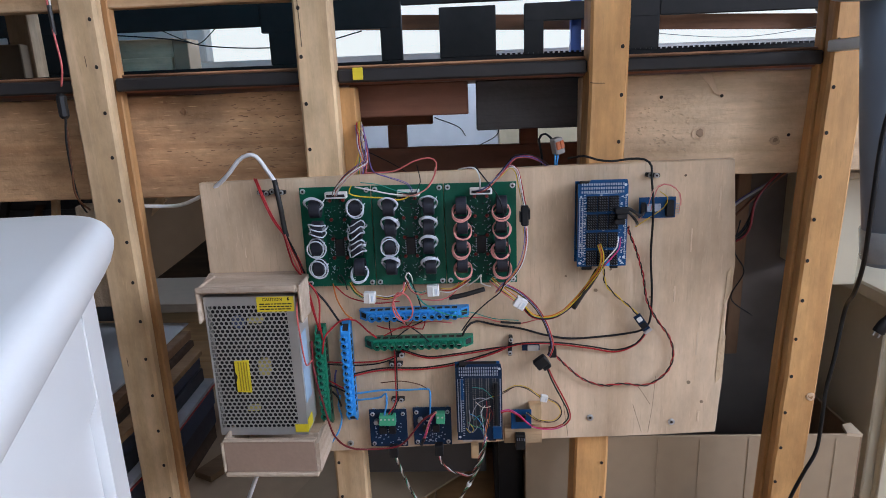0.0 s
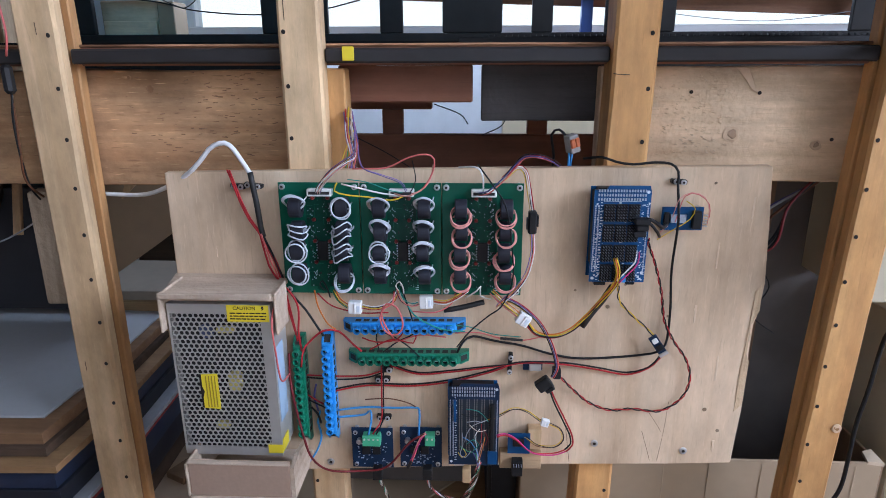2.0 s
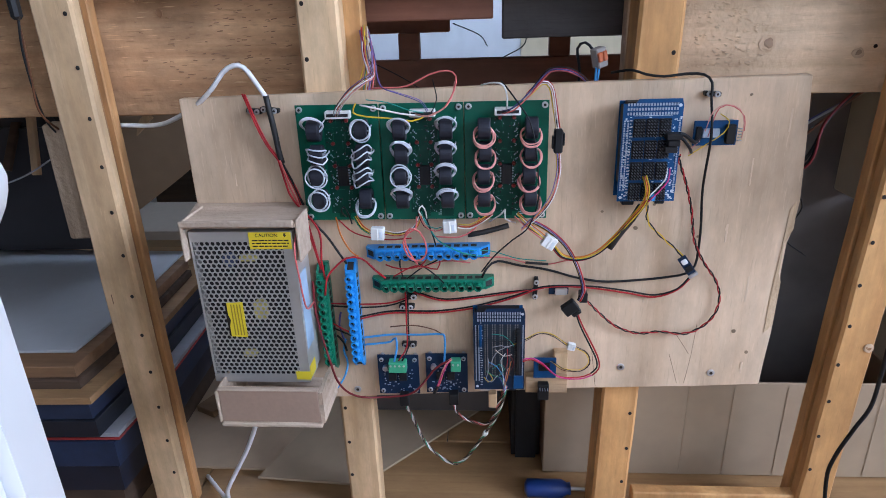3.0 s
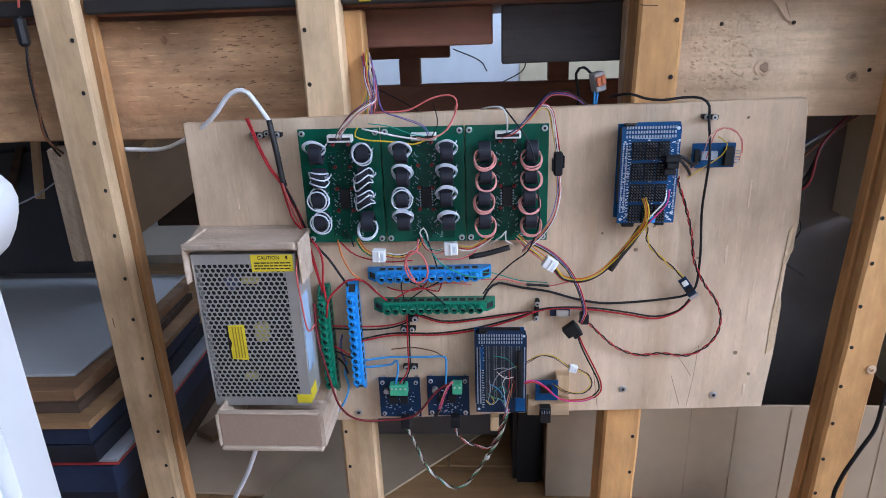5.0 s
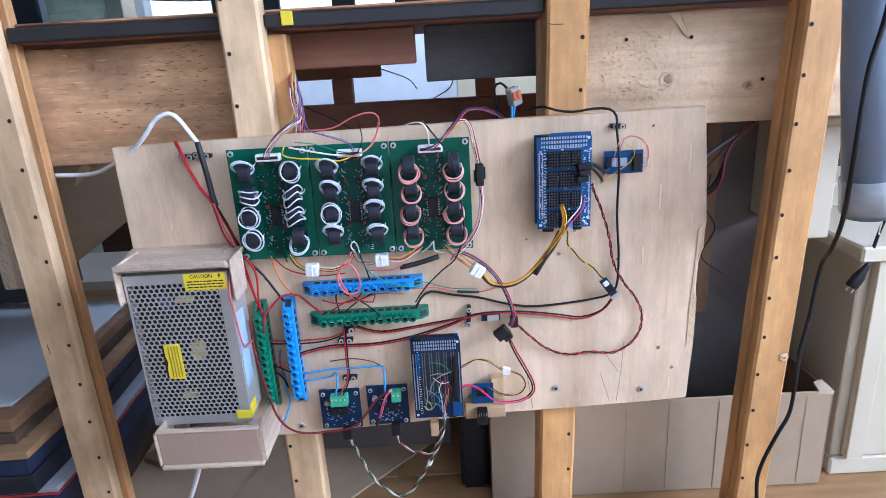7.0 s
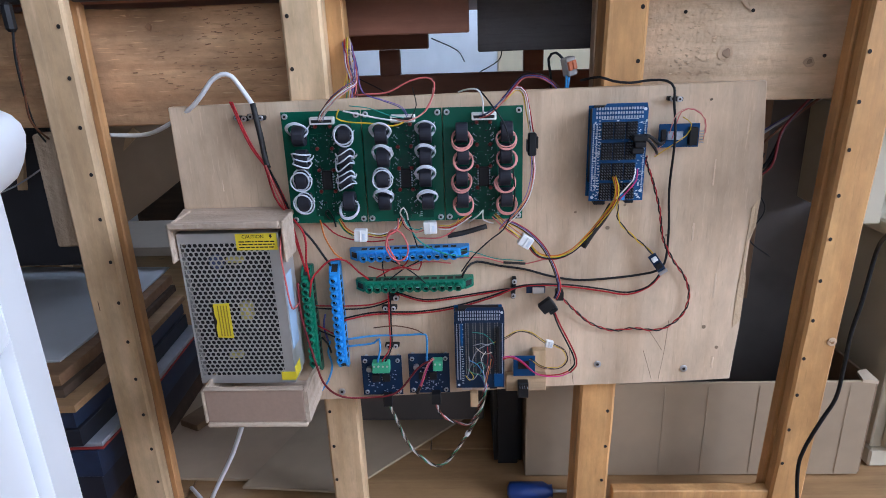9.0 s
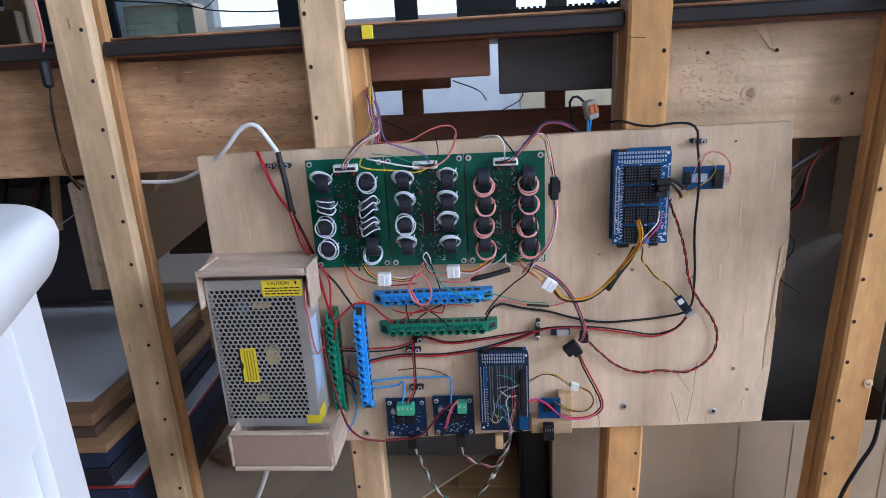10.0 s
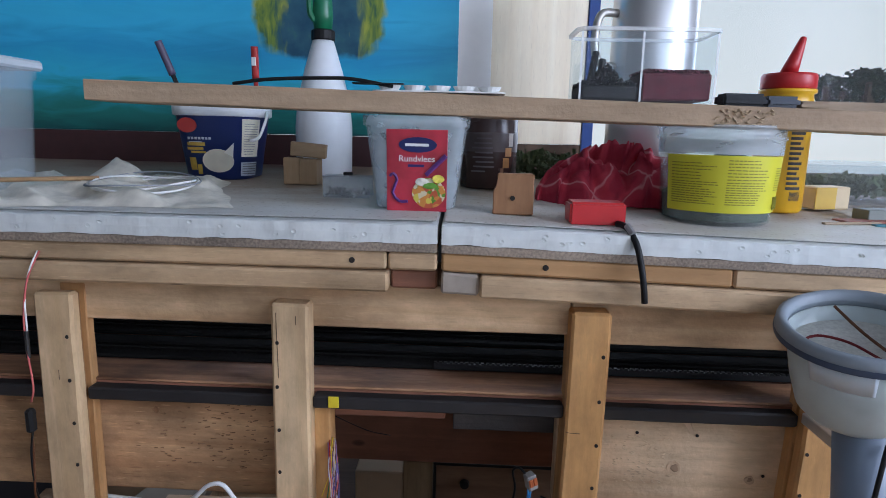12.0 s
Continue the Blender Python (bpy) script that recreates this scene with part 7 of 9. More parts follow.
part("board", box(-0.95, -0.16, 0.40, 0.58, 0.2510, 0.2680, 0.001), plain("tan_shelf", (0.30, 0.24, 0.18), 0.7), sh)
part("bracket", box(-0.94, -0.90, 0.41, 0.57, 0.0, 0.2508, 0.001), PINE, sh)
part("bracket", box(-0.20, -0.17, 0.41, 0.57, 0.0, 0.2508, 0.001), PINE, sh)
cd = thing("bent_cardboard", (-0.16, 0.25, 0.42), "bent sheet of brown cardboard hanging down", "cardboard")
bm = bmesh.new()
cols_ = []
for k in range(9):
    u = k / 8
    x = -0.225 + 0.125 * u
    y = 0.255 + 0.03 * math.sin(u * 2.6)
    cols_.append((bm.verts.new((x, y, 0.512)), bm.verts.new((x - 0.004, y + 0.004, 0.350 + 0.088 * u)), bm.verts.new((x, y + 0.003, 0.512)), bm.verts.new((x - 0.004, y + 0.007, 0.350 + 0.088 * u))))
for q, s in zip(cols_, cols_[1:]):
    bm.faces.new((q[0], s[0], s[1], q[1]))
    bm.faces.new((q[2], q[3], s[3], s[2]))
    bm.faces.new((q[1], s[1], s[3], q[3]))
part("sheet", bm, CARD, cd, "", True)
part("hook", box(-0.18, -0.10, 0.258, 0.30, 0.5125, 0.527, 0.001), PINE_X, cd)
st = solo("sawn_block", worn(box(-0.179, -0.132, 0.036, 0.058, 0.391, 0.524, 0.002), 0.002, 60), wood("grey_sawn_wood", (0.46, 0.36, 0.26), (0.24, 0.17, 0.11), "z", rough=0.9, saw=0.9), "rough sawn block with a splintered edge", "wood block")
BIN = plain("dark_bin", (0.022, 0.022, 0.028), 0.6, var=0.4, scale=15)
bkc = thing("dark_bin", (-0.6, 0.34, 0.27), "dark bin of odds and ends under the table", "bin")
part("body", box(-0.9, -0.30, 0.30, 0.39, 0.27, 0.485, 0.01, seg=2), BIN, bkc)
part("rim", box(-0.903, -0.297, 0.297, 0.393, 0.4851, 0.50, 0.003, seg=2), BIN, bkc)
for k in range(7):
    rk = random.Random(70 + k)
    x = -0.52 + 0.05 * k
    solo("offcut", box(-0.006, 0.006, -0.004, 0.004, -0.05, 0.05, 0.001, None, pose(x, 0.27 + 0.012 * (k % 3), 0.46, rk.uniform(-30, 30), rk.uniform(-50, 50), 0)), (PINE, BLACKWOOD, DIM)[k % 3], ("pale", "black", "dark")[k % 3] + " wooden offcut under the table", "offcut", "offcuts")
sd = thing("screwdriver", (0.40, 0.062, 0.012), "screwdriver with a blue handle on the floor", "screwdriver")
part("handle", lathe([(0.006, 0), (0.0125, 0.004), (0.0125, 0.05), (0.008, 0.058), (0.009, 0.062)], n=12, m=pose(0.357, 0.060, 0.0128, 0, 90, 0)), plain("blue_handle", (0.015, 0.05, 0.22), 0.35), sd, "", True)
part("shaft", tube([(0.418, 0.060, 0.0128), (0.449, 0.058, 0.0128)], 0.0028, 8), STEEL, sd)

# white and tan things behind the slats
solo("white_sheet", worn(box(-0.03, 0.378, 0.700, 0.703, 0.02, 0.664, 0.0005), 0.003, 14), translucent("white_plastic_sheet", (0.96, 0.97, 0.98)), "wrinkled white plastic sheet hanging behind slats", "sheet")
# Carton side drawn as a translucent sheet, so window light brightens it.
solo("cream_sheet", worn(box(0.380, 0.60, 0.704, 0.707, 0.02, 0.655, 0.0005), 0.002, 14), translucent("cream_card_sheet", (0.93, 0.85, 0.70)), "cream carton side behind slats, drawn as a thin sheet", "sheet")
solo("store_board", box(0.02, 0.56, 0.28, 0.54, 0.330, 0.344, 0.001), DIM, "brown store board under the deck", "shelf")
solo("small_carton", worn(box(0.165, 0.2435, 0.300, 0.38, 0.3445, 0.424, 0.002), 0.001, 30), CARD, "small brown carton on the store board", "carton")
solo("olive_board", box(0.2445, 0.2925, 0.302, 0.312, 0.3445, 0.444, 0.001), wood("olive_board", (0.30, 0.22, 0.13), (0.20, 0.14, 0.08), "z"), "olive brown board standing on the store board", "board")
tr_ = thing("framed_board", (0.39, 0.31, 0.345), "brown board with a black frame on the store board", "board")
part("panel", box(0.2985, 0.4955, 0.300, 0.308, 0.3490, 0.4405, 0.001), wood("frame_panel", (0.22, 0.135, 0.085), (0.14, 0.08, 0.05), "x"), tr_)
for a, b, c, d in ((0.294, 0.500, 0.4407, 0.4455), (0.294, 0.500, 0.3445, 0.3488), (0.294, 0.2983, 0.349, 0.4405), (0.4957, 0.500, 0.349, 0.4405)):
    part("rim", box(a, b, 0.298, 0.309, c, d, 0.001), BLACKPL, tr_)
solo("round_knob", lathe([(0.004, 0), (0.004, 0.004), (0.008, 0.006), (0.007, 0.012), (0.001, 0.013)], n=14, m=pose(0.345, 0.2975, 0.415, 90)), BLACKPL, "black round knob on a framed board", "knob")
# things seen through the upper gap
BOXW = wood("light_box_wood", (0.78, 0.62, 0.42), (0.64, 0.48, 0.30), "x")
pw = thing("wooden_crate", (-0.60, 1.19, 0.5), "pale wooden crate behind the table", "crate")
part("side", box(-0.6998, -0.5363, 1.150, 1.230, 0.55, 0.8223, 0.002), BOXW, pw)
part("side", box(-0.5356, -0.4905, 1.135, 1.215, 0.55, 0.8183, 0.002), CARD, pw)
part("slat", box(-0.6932, -0.5454, 1.142, 1.1495, 0.7111, 0.7699, 0.001), BOXW, pw)
part("stand", box(-0.6998, -0.4905, 1.150, 1.230, 0.0, 0.5498, 0.002), DIM, pw)
bat = box(-0.2557, 1.9, 1.200, 1.218, 0.8314, 0.8725, 0.001)
for v in bat.verts:
    v.co.z -= 0.038 * (v.co.x + 0.118)
solo("brown_batten", bat, wood("red_brown_batten", (0.36, 0.17, 0.09), (0.22, 0.10, 0.055), "x"), "red brown batten along the back", "batten")
for x in (-0.23, 1.84):
    solo("batten_leg", box(x, x + 0.03, 1.200, 1.218, 0.0, 0.8309000000000001 - 0.038 * (x + 0.148), 0.001), PINE, "pine leg under the batten", "batten")
solo("small_carton", box(-0.69, -0.5625, 0.535, 0.599, 0.6852, 0.766, 0.002), CARD, "small brown carton on the lower deck", "carton")
solo("rear_ledge", box(-0.9, -0.55, 0.62, 0.71, 0.685, 0.6998, 0.001), BLACKWOOD, "black ledge behind the deck", "ledge")
cable("black cable strung behind the deck", "black", 0.0022, [(-0.742, 1.114, 0.8379), (-0.535, 1.128, 0.8172), (-0.4246, 1.128, 0.7937), (-0.259, 1.128, 0.7827), (-0.0934, 1.114, 0.7923), (0.017, 1.128, 0.8172)])
cable("black cable strung behind the deck", "black", 0.0016, [(-0.5764, 1.114, 0.8517), (-0.4798, 1.121, 0.8075), (-0.4453, 1.121, 0.8034), (-0.397, 1.114, 0.8379)])
cable("thin cable strung across the window gap", "grey", 0.0012, [(0.707, 1.156, 0.8034), (0.914, 1.156, 0.7716), (1.121, 1.156, 0.762), (1.397, 1.156, 0.7965)])
BLUEST = plain("blue_painted_post", (0.025, 0.075, 0.28), 0.45, var=0.1)
solo("blue_post", box(0.604, 0.633, 1.150, 1.176, 0.0, 1.9, 0.002), BLUEST, "narrow blue painted post by the window", "post")
solo("pine_post", box(0.673, 0.710, 1.150, 1.18, 0.0, 0.90, 0.002), PINE_OR, "short pine post by the window", "post")

# ---- strainer on a grey pipe ----
GREYPVC = plain("grey_blue_pipe", (0.16, 0.20, 0.26), 0.4, var=0.08, scale=20)
RIMGREY = plain("grey_rubber_rim", (0.26, 0.30, 0.34), 0.5, var=0.1)
MILK = plain("milky_plastic", (0.47, 0.54, 0.54), 0.35, var=0.2, scale=26, big=14)
pot = thing("strainer_pot", (0.705, -0.078, 0.69), "milky plastic pot with a grey rim on a pipe", "pot")
PX, PY = 0.6965, -0.0785
part("bowl", lathe([(0.0250, 0.716), (0.0400, 0.718), (0.0485, 0.727), (0.0560, 0.757), (0.0622, 0.800), (0.0606, 0.800), (0.0544, 0.759), (0.0468, 0.731), (0.0385, 0.722), (0.0250, 0.720)], (PX, PY, 0), 40), MILK, pot, "", True)
part("rim", lathe([(0.0605, 0.806), (0.0615, 0.8120), (0.0665, 0.8152), (0.0710, 0.8122), (0.0720, 0.8030), (0.0680, 0.7985), (0.0622, 0.7995), (0.0605, 0.806)], (PX, PY, 0), 44, caps=False), RIMGREY, pot, "", True)
part("rim_band", lathe([(0.0722, 0.7990), (0.0728, 0.8022), (0.0722, 0.8050)], (PX, PY, 0), 44, caps=False), plain("dark_blue_band", (0.05, 0.075, 0.13), 0.4), pot, "", True)
lbm = bmesh.new()
arc = []
for k in range(17):
    a = radians(201 + 50 * k / 16)
    arc.append([lbm.verts.new((PX + r * math.cos(a), PY + r * math.sin(a), z)) for r, z in ((0.0594, 0.7735), (0.0640, 0.7995), (0.0615, 0.7995), (0.0570, 0.7735))])
for p, q in zip(arc, arc[1:]):
    for k in range(4):
        lbm.faces.new((p[k], q[k], q[(k + 1) % 4], p[(k + 1) % 4]))
lbm.faces.new(arc[0])
lbm.faces.new(arc[-1][::-1])
part("label", lbm, plain("frosted_label", (0.62, 0.70, 0.76), 0.4), pot, "", True)
part("mesh_disc", lathe([(0.0005, 0.783), (0.0575, 0.786), (0.0575, 0.7845), (0.0005, 0.7815)], (PX, PY, 0), 30), plain("fine_mesh", (0.50, 0.50, 0.46), 0.6, var=0.3, scale=300, big=22), pot)
part("stirrer", tube([(PX + 0.000, PY + 0.048, 0.806), (PX + 0.006, PY + 0.01, 0.797), (PX + 0.016, PY - 0.028, 0.789)], 0.0016, 6), W["brown"], pot)
part("red_wire", tube([(PX - 0.048, PY + 0.016, 0.788), (PX - 0.030, PY + 0.020, 0.792), (PX - 0.010, PY + 0.004, 0.792), (PX + 0.004, PY - 0.022, 0.788)], 0.0014, 6), W["maroon"], pot, "", True)
lean = Matrix.Translation((PX, PY, 0.80)) @ Matrix.Rotation(radians(12.5), 4, Vector((0.83, -0.55, 0))) @ Matrix.Translation((-PX, -PY, -0.80))
for ob in pot.children:
    ob.matrix_basis = lean @ ob.matrix_basis
part("pipe", tube([(0.707, PY, 0.717), (0.7205, PY, 0.60), (0.741, PY, 0.462)], 0.0238, 22, curve=False), GREYPVC, pot, "grey blue plastic pipe", True)
part("sleeve", tube([(0.7370, PY, 0.498), (0.7415, PY, 0.4665)], 0.0272, 22, curve=False), glassy("clear_sleeve", (0.84, 0.87, 0.88), 0.2, 0.38), pot, "clear sleeve on the pipe end", True)
part("tail_wire", tube([(0.758, PY + 0.008, 0.466), (0.764, PY + 0.015, 0.450), (0.774, PY + 0.03, 0.432), (0.790, PY + 0.05, 0.424)], 0.0007, 5), W["white"], pot)
part("hanger", box(0.7035, 0.7195, PY + 0.026, 0.0122, 0.672, 0.684, 0.001), STEEL, pot)
yw = thing("coloured_lead", (0.80, 0.0, 0.65), "yellow and dark wires behind the pot", "cable")
part("strand", tube([(0.822, -0.006, 0.80), (0.830, -0.010, 0.745), (0.837, -0.010, 0.712), (0.845, -0.010, 0.678), (0.833, -0.010, 0.652), (0.828, -0.010, 0.619), (0.830, 0.0, 0.58)], 0.0013, 6), W["yellow"], yw, "", True)
part("strand", tube([(0.815, -0.004, 0.80), (0.824, -0.008, 0.740), (0.829, -0.008, 0.690), (0.822, -0.006, 0.640), (0.812, 0.0, 0.600), (0.808, 0.006, 0.56)], 0.0014, 6), W["black"], yw, "", True)

# ---- painted backdrop and boards behind the table top ----
TOPZ = 0.8800


def painted_scene():
    """A hand painted sky, water line and bushes: broad brush strokes, colour by height and by noise."""
    m, t, ns, b = nodes_of("hand_painted_scene")
    co = ns.new("ShaderNodeTexCoord")
    sep = ns.new("ShaderNodeSeparateXYZ")
    t.links.new(co.outputs["Object"], sep.inputs[0])
    st_ = ns.new("ShaderNodeMapping")
    st_.inputs["Scale"].default_value = (4, 1, 22)
    t.links.new(co.outputs["Object"], st_.inputs["Vector"])
    n = node(t, "ShaderNodeTexNoise", Scale=1.6, Detail=6.0, Distortion=1.0)
    t.links.new(st_.outputs[0], n.inputs["Vector"])
    ad = ns.new("ShaderNodeMath")
    ad.operation = "MULTIPLY_ADD"
    ad.inputs[1].default_value, ad.inputs[2].default_value = 0.11, -0.055
    t.links.new(n.outputs[0], ad.inputs[0])
    h = ns.new("ShaderNodeMath")
    t.links.new(sep.outputs[2], h.inputs[0])
    t.links.new(ad.outputs[0], h.inputs[1])
    mr = ns.new("ShaderNodeMapRange")
    mr.inputs[1].default_value, mr.inputs[2].default_value = 0.95, 1.35
    t.links.new(h.outputs[0], mr.inputs[0])
    def calc(op, a, b, c=0.0):
        n_ = ns.new("ShaderNodeMath")
        n_.operation = op
        for k, v in enumerate((a, b, c)):
            if isinstance(v, (int, float)):
                n_.inputs[k].default_value = v
            else:
                t.links.new(v, n_.inputs[k])
        return n_.outputs[0]

    def blend(fac, a, b):
        n_ = ns.new("ShaderNodeMix")
        n_.data_type = "RGBA"
        t.links.new(fac, n_.inputs[0])
        t.links.new(a, n_.inputs[6])
        t.links.new(b, n_.inputs[7])
        return n_.outputs[2]

    r = ramp(t, mr.outputs[0], [(0.02, (0.006, 0.10, 0.095)), (0.12, (0.010, 0.19, 0.165)), (0.20, (0.016, 0.30, 0.34)), (0.27, (0.030, 0.48, 0.70)), (0.40, (0.018, 0.34, 0.62)), (0.52, (0.040, 0.50, 0.78)), (0.72, (0.020, 0.38, 0.68)), (0.80, (0.012, 0.20, 0.42)), (1.0, (0.05, 0.45, 0.70))])
    # a clump of dark bushes, dabbed over with yellow green in upright strokes
    px_, pz_ = sep.outputs[0], sep.outputs[2]
    rag = node(t, "ShaderNodeTexNoise", Scale=34.0, Detail=4.0)
    t.links.new(co.outputs["Object"], rag.inputs["Vector"])
    up = ns.new("ShaderNodeMapping")
    up.inputs["Scale"].default_value = (70, 1, 16)
    t.links.new(co.outputs["Object"], up.inputs["Vector"])
    dabs = node(t, "ShaderNodeTexNoise", Scale=1.0, Detail=5.0, Distortion=0.8)
    t.links.new(up.outputs[0], dabs.inputs["Vector"])
    ex = calc("DIVIDE", calc("SUBTRACT", px_, 0.068), 0.118)
    ez = calc("DIVIDE", calc("SUBTRACT", pz_, 1.205), 0.108)
    far = calc("ADD", calc("POWER", calc("ABSOLUTE", ex, 0), 4.0), calc("POWER", calc("ABSOLUTE", ez, 0), 4.0))
    far = calc("MULTIPLY_ADD", rag.outputs[0], 0.9, calc("ADD", far, -0.45))
    edge_ = ns.new("ShaderNodeMapRange")
    edge_.inputs[1].default_value, edge_.inputs[2].default_value = 1.1, 0.72
    t.links.new(far, edge_.inputs[0])
    dark_ = ramp(t, rag.outputs[0], [(0.35, (0.010, 0.075, 0.13)), (0.6, (0.030, 0.115, 0.165)), (0.75, (0.05, 0.17, 0.14))])
    leafy = ramp(t, dabs.outputs[0], [(0.35, (0.05, 0.14, 0.06)), (0.5, (0.19, 0.28, 0.05)), (0.65, (0.38, 0.42, 0.07))])
    side = calc("ABSOLUTE", calc("SUBTRACT", px_, 0.072), 0)
    side = calc("MULTIPLY_ADD", dabs.outputs[0], 0.07, calc("ADD", side, -0.035))
    leaf_ = ns.new("ShaderNodeMapRange")
    leaf_.inputs[1].default_value, leaf_.inputs[2].default_value = 0.062, 0.084
    t.links.new(side, leaf_.inputs[0])
    bush_ = blend(leaf_.outputs[0], dark_.outputs[0], leafy.outputs[0])
    t.links.new(blend(edge_.outputs[0], r.outputs[0], bush_), b.inputs["Base Color"])
    b.inputs["Roughness"].default_value = 0.45
    bp = node(t, "ShaderNodeBump", Strength=0.3, Distance=0.001)
    t.links.new(n.outputs[0], bp.inputs["Height"])
    t.links.new(bp.outputs[0], b.inputs["Normal"])
    return m


BY = 0.50
bd = thing("painted_backdrop", (-0.3, BY, TOPZ), "hand painted backdrop of blue sky and bushes", "painting")
part("panel", box(-1.1, 0.3115, BY, BY + 0.012, 0.9640, 1.50, 0.001), painted_scene(), bd)
part("base_board", box(-1.1, 0.31, BY - 0.012, BY + 0.012, TOPZ - 0.001, 0.9635, 0.001), plain("oxblood_board", (0.060, 0.021, 0.022), 0.6, var=0.3), bd, "dark red brown base board")
solo("white_board", slab([(0.3120, 0.500), (0.3705, 0.532), (0.3705, 0.546), (0.3120, 0.514)], TOPZ - 0.002, 1.5, None, 0.001, 1), plain("bright_white_paint", (0.88, 0.88, 0.87), 0.5, var=0.03), "white painted board edge beside the painting", "board")
pbd = thing("pine_board", (0.47, 0.60, TOPZ), "pale spruce board behind the table", "board")
part("face", slab([(0.3712, 0.533), (0.5580, 0.640), (0.5580, 0.656), (0.3712, 0.549)], 0.9565, 1.5, None, 0.001, 1), wood("pale_spruce", (0.88, 0.79, 0.62), (0.78, 0.66, 0.48), "z", grain=0.5, patch=0.06, knots=0.0), pbd)
part("dark_foot", slab([(0.3712, 0.533), (0.5580, 0.640), (0.5580, 0.656), (0.3712, 0.549)], TOPZ - 0.002, 0.9560, None, 0.001, 1), DIM, pbd, "dark lower edge")
solo("blue_post", box(0.5590, 0.5800, 0.636, 0.655, TOPZ - 0.02, 1.5, 0.001), BLUEST, "narrow blue painted post beside the spruce board", "post")
solo("pine_post", box(0.598, 0.628, BY + 0.01, BY + 0.03, TOPZ - 0.03, 0.985, 0.001), PINE_OR, "short pine post at the table back", "post")
solo("rear_batten", box(0.557, 1.3, BY + 0.05, BY + 0.07, TOPZ - 0.03, TOPZ + 0.036, 0.001), DIM, "dark batten along the table back", "batten")


def resting(x, y=0.0):
    return TOPZ + drop(x) + rise(y) + 0.0008


# ---- things on the table top ----
# blue yoghurt bucket
CX, CY = -0.037, 0.318
bz = resting(CX, CY - 0.045)
yb = thing("yoghurt_bucket", (CX, CY, bz), "blue printed plastic bucket with a white handle", "bucket")


def print_patch(bm, c, prof, power, a0, a1, z0, z1, off):
    """A thin printed patch that follows the wall of a turned pot between two angles and two heights."""
    n = max(2, int((a1 - a0) / 6))
    rows = []
    for k in range(n + 1):
        a = radians(a0 + (a1 - a0) * k / n)
        co_, si_ = math.cos(a), math.sin(a)
        w = (abs(co_) ** power + abs(si_) ** power) ** (-1 / power)
        rows.append([])
        for z in (z0, z1):
            r = (prof[0] + (prof[1] - prof[0]) * z / prof[2]) * w + off
            rows[-1].append(bm.verts.new((c[0] + r * co_, c[1] + r * si_, c[2] + z)))
    for p, q in zip(rows, rows[1:]):
        bm.faces.new((p[0], q[0], q[1], p[1]))
    return bm


def bucket_print():
    """Printed sleeve: deep blue that fades to a milky corner at the foot."""
    m, t, ns, b = nodes_of("blue_sleeve_print")
    co = ns.new("ShaderNodeTexCoord")
    mp = ns.new("ShaderNodeMapping")
    mp.inputs["Location"].default_value = (CX + 0.045, 0, -bz - 0.004)
    mp.inputs["Scale"].default_value = (1.0, 0.0, 1.7)
    t.links.new(co.outputs["Object"], mp.inputs["Vector"])
    ln = ns.new("ShaderNodeVectorMath")
    ln.operation = "LENGTH"
    t.links.new(mp.outputs[0], ln.inputs[0])
    nz = node(t, "ShaderNodeTexNoise", Scale=60.0, Detail=3.0)
    t.links.new(co.outputs["Object"], nz.inputs["Vector"])
    ad = ns.new("ShaderNodeMath")
    ad.operation = "MULTIPLY_ADD"
    ad.inputs[1].default_value = 0.012
    t.links.new(nz.outputs[0], ad.inputs[0])
    t.links.new(ln.outputs["Value"], ad.inputs[2])
    r = ramp(t, ad.outputs[0], [(0.0, (0.42, 0.40, 0.36)), (0.035, (0.10, 0.16, 0.30)), (0.075, (0.014, 0.045, 0.18)), (0.14, (0.008, 0.022, 0.11))])
    t.links.new(r.outputs[0], b.inputs["Base Color"])
    b.inputs["Roughness"].default_value = 0.33
    return m


BUCK = (0.0485, 0.0610, 0.094)
BC = (CX, CY, bz)
part("shell", lathe([(0.045, 0), (0.0485, 0.003), (0.0610, 0.094), (0.0615, 0.095), (0.059, 0.095), (0.046, 0.004)], BC, 40, power=3.4), bucket_print(), yb, "", True)
part("rim", lathe([(0.0620, 0.0915), (0.0650, 0.093), (0.0656, 0.108), (0.0640, 0.110), (0.0610, 0.110), (0.0605, 0.092)], BC, 40, power=3.4, caps=False), glassy("milky_white_rim", (0.88, 0.90, 0.92), 0.3, 0.85), yb, "milky rim", True)
part("red_badge", lathe([(0.0, 0.0008), (0.0125, 0.0008), (0.0125, 0)], (0, 0, 0), 20, squash=(1.15, 0.85), m=pose(CX - 0.031, CY - 0.0600, bz + 0.078, 97)), plain("red_badge", (0.42, 0.04, 0.035), 0.4), yb)
tx = bmesh.new()
for k in range(7):
    print_patch(tx, BC, BUCK, 3.4, 238 + 5 * k, 241.5 + 5 * k, 0.058, 0.0615, 0.0005)
print_patch(tx, BC, BUCK, 3.4, 239, 258, 0.0525, 0.0550, 0.0005)
tagged(part("print_bar", tx, plain("pale_print", (0.50, 0.54, 0.60), 0.5), yb), kind="stuff")
CREAMPR = plain("cream_label", (0.66, 0.62, 0.50), 0.5, var=0.08, scale=40)
part("nutrition_label", print_patch(bmesh.new(), BC, BUCK, 3.4, 312, 345, 0.034, 0.088, 0.0006), CREAMPR, yb, "cream printed label")
part("barcode_label", print_patch(bmesh.new(), BC, BUCK, 3.4, 312, 345, 0.006, 0.026, 0.0006), plain("pale_blue_label", (0.50, 0.55, 0.62), 0.5), yb)
tx = bmesh.new()
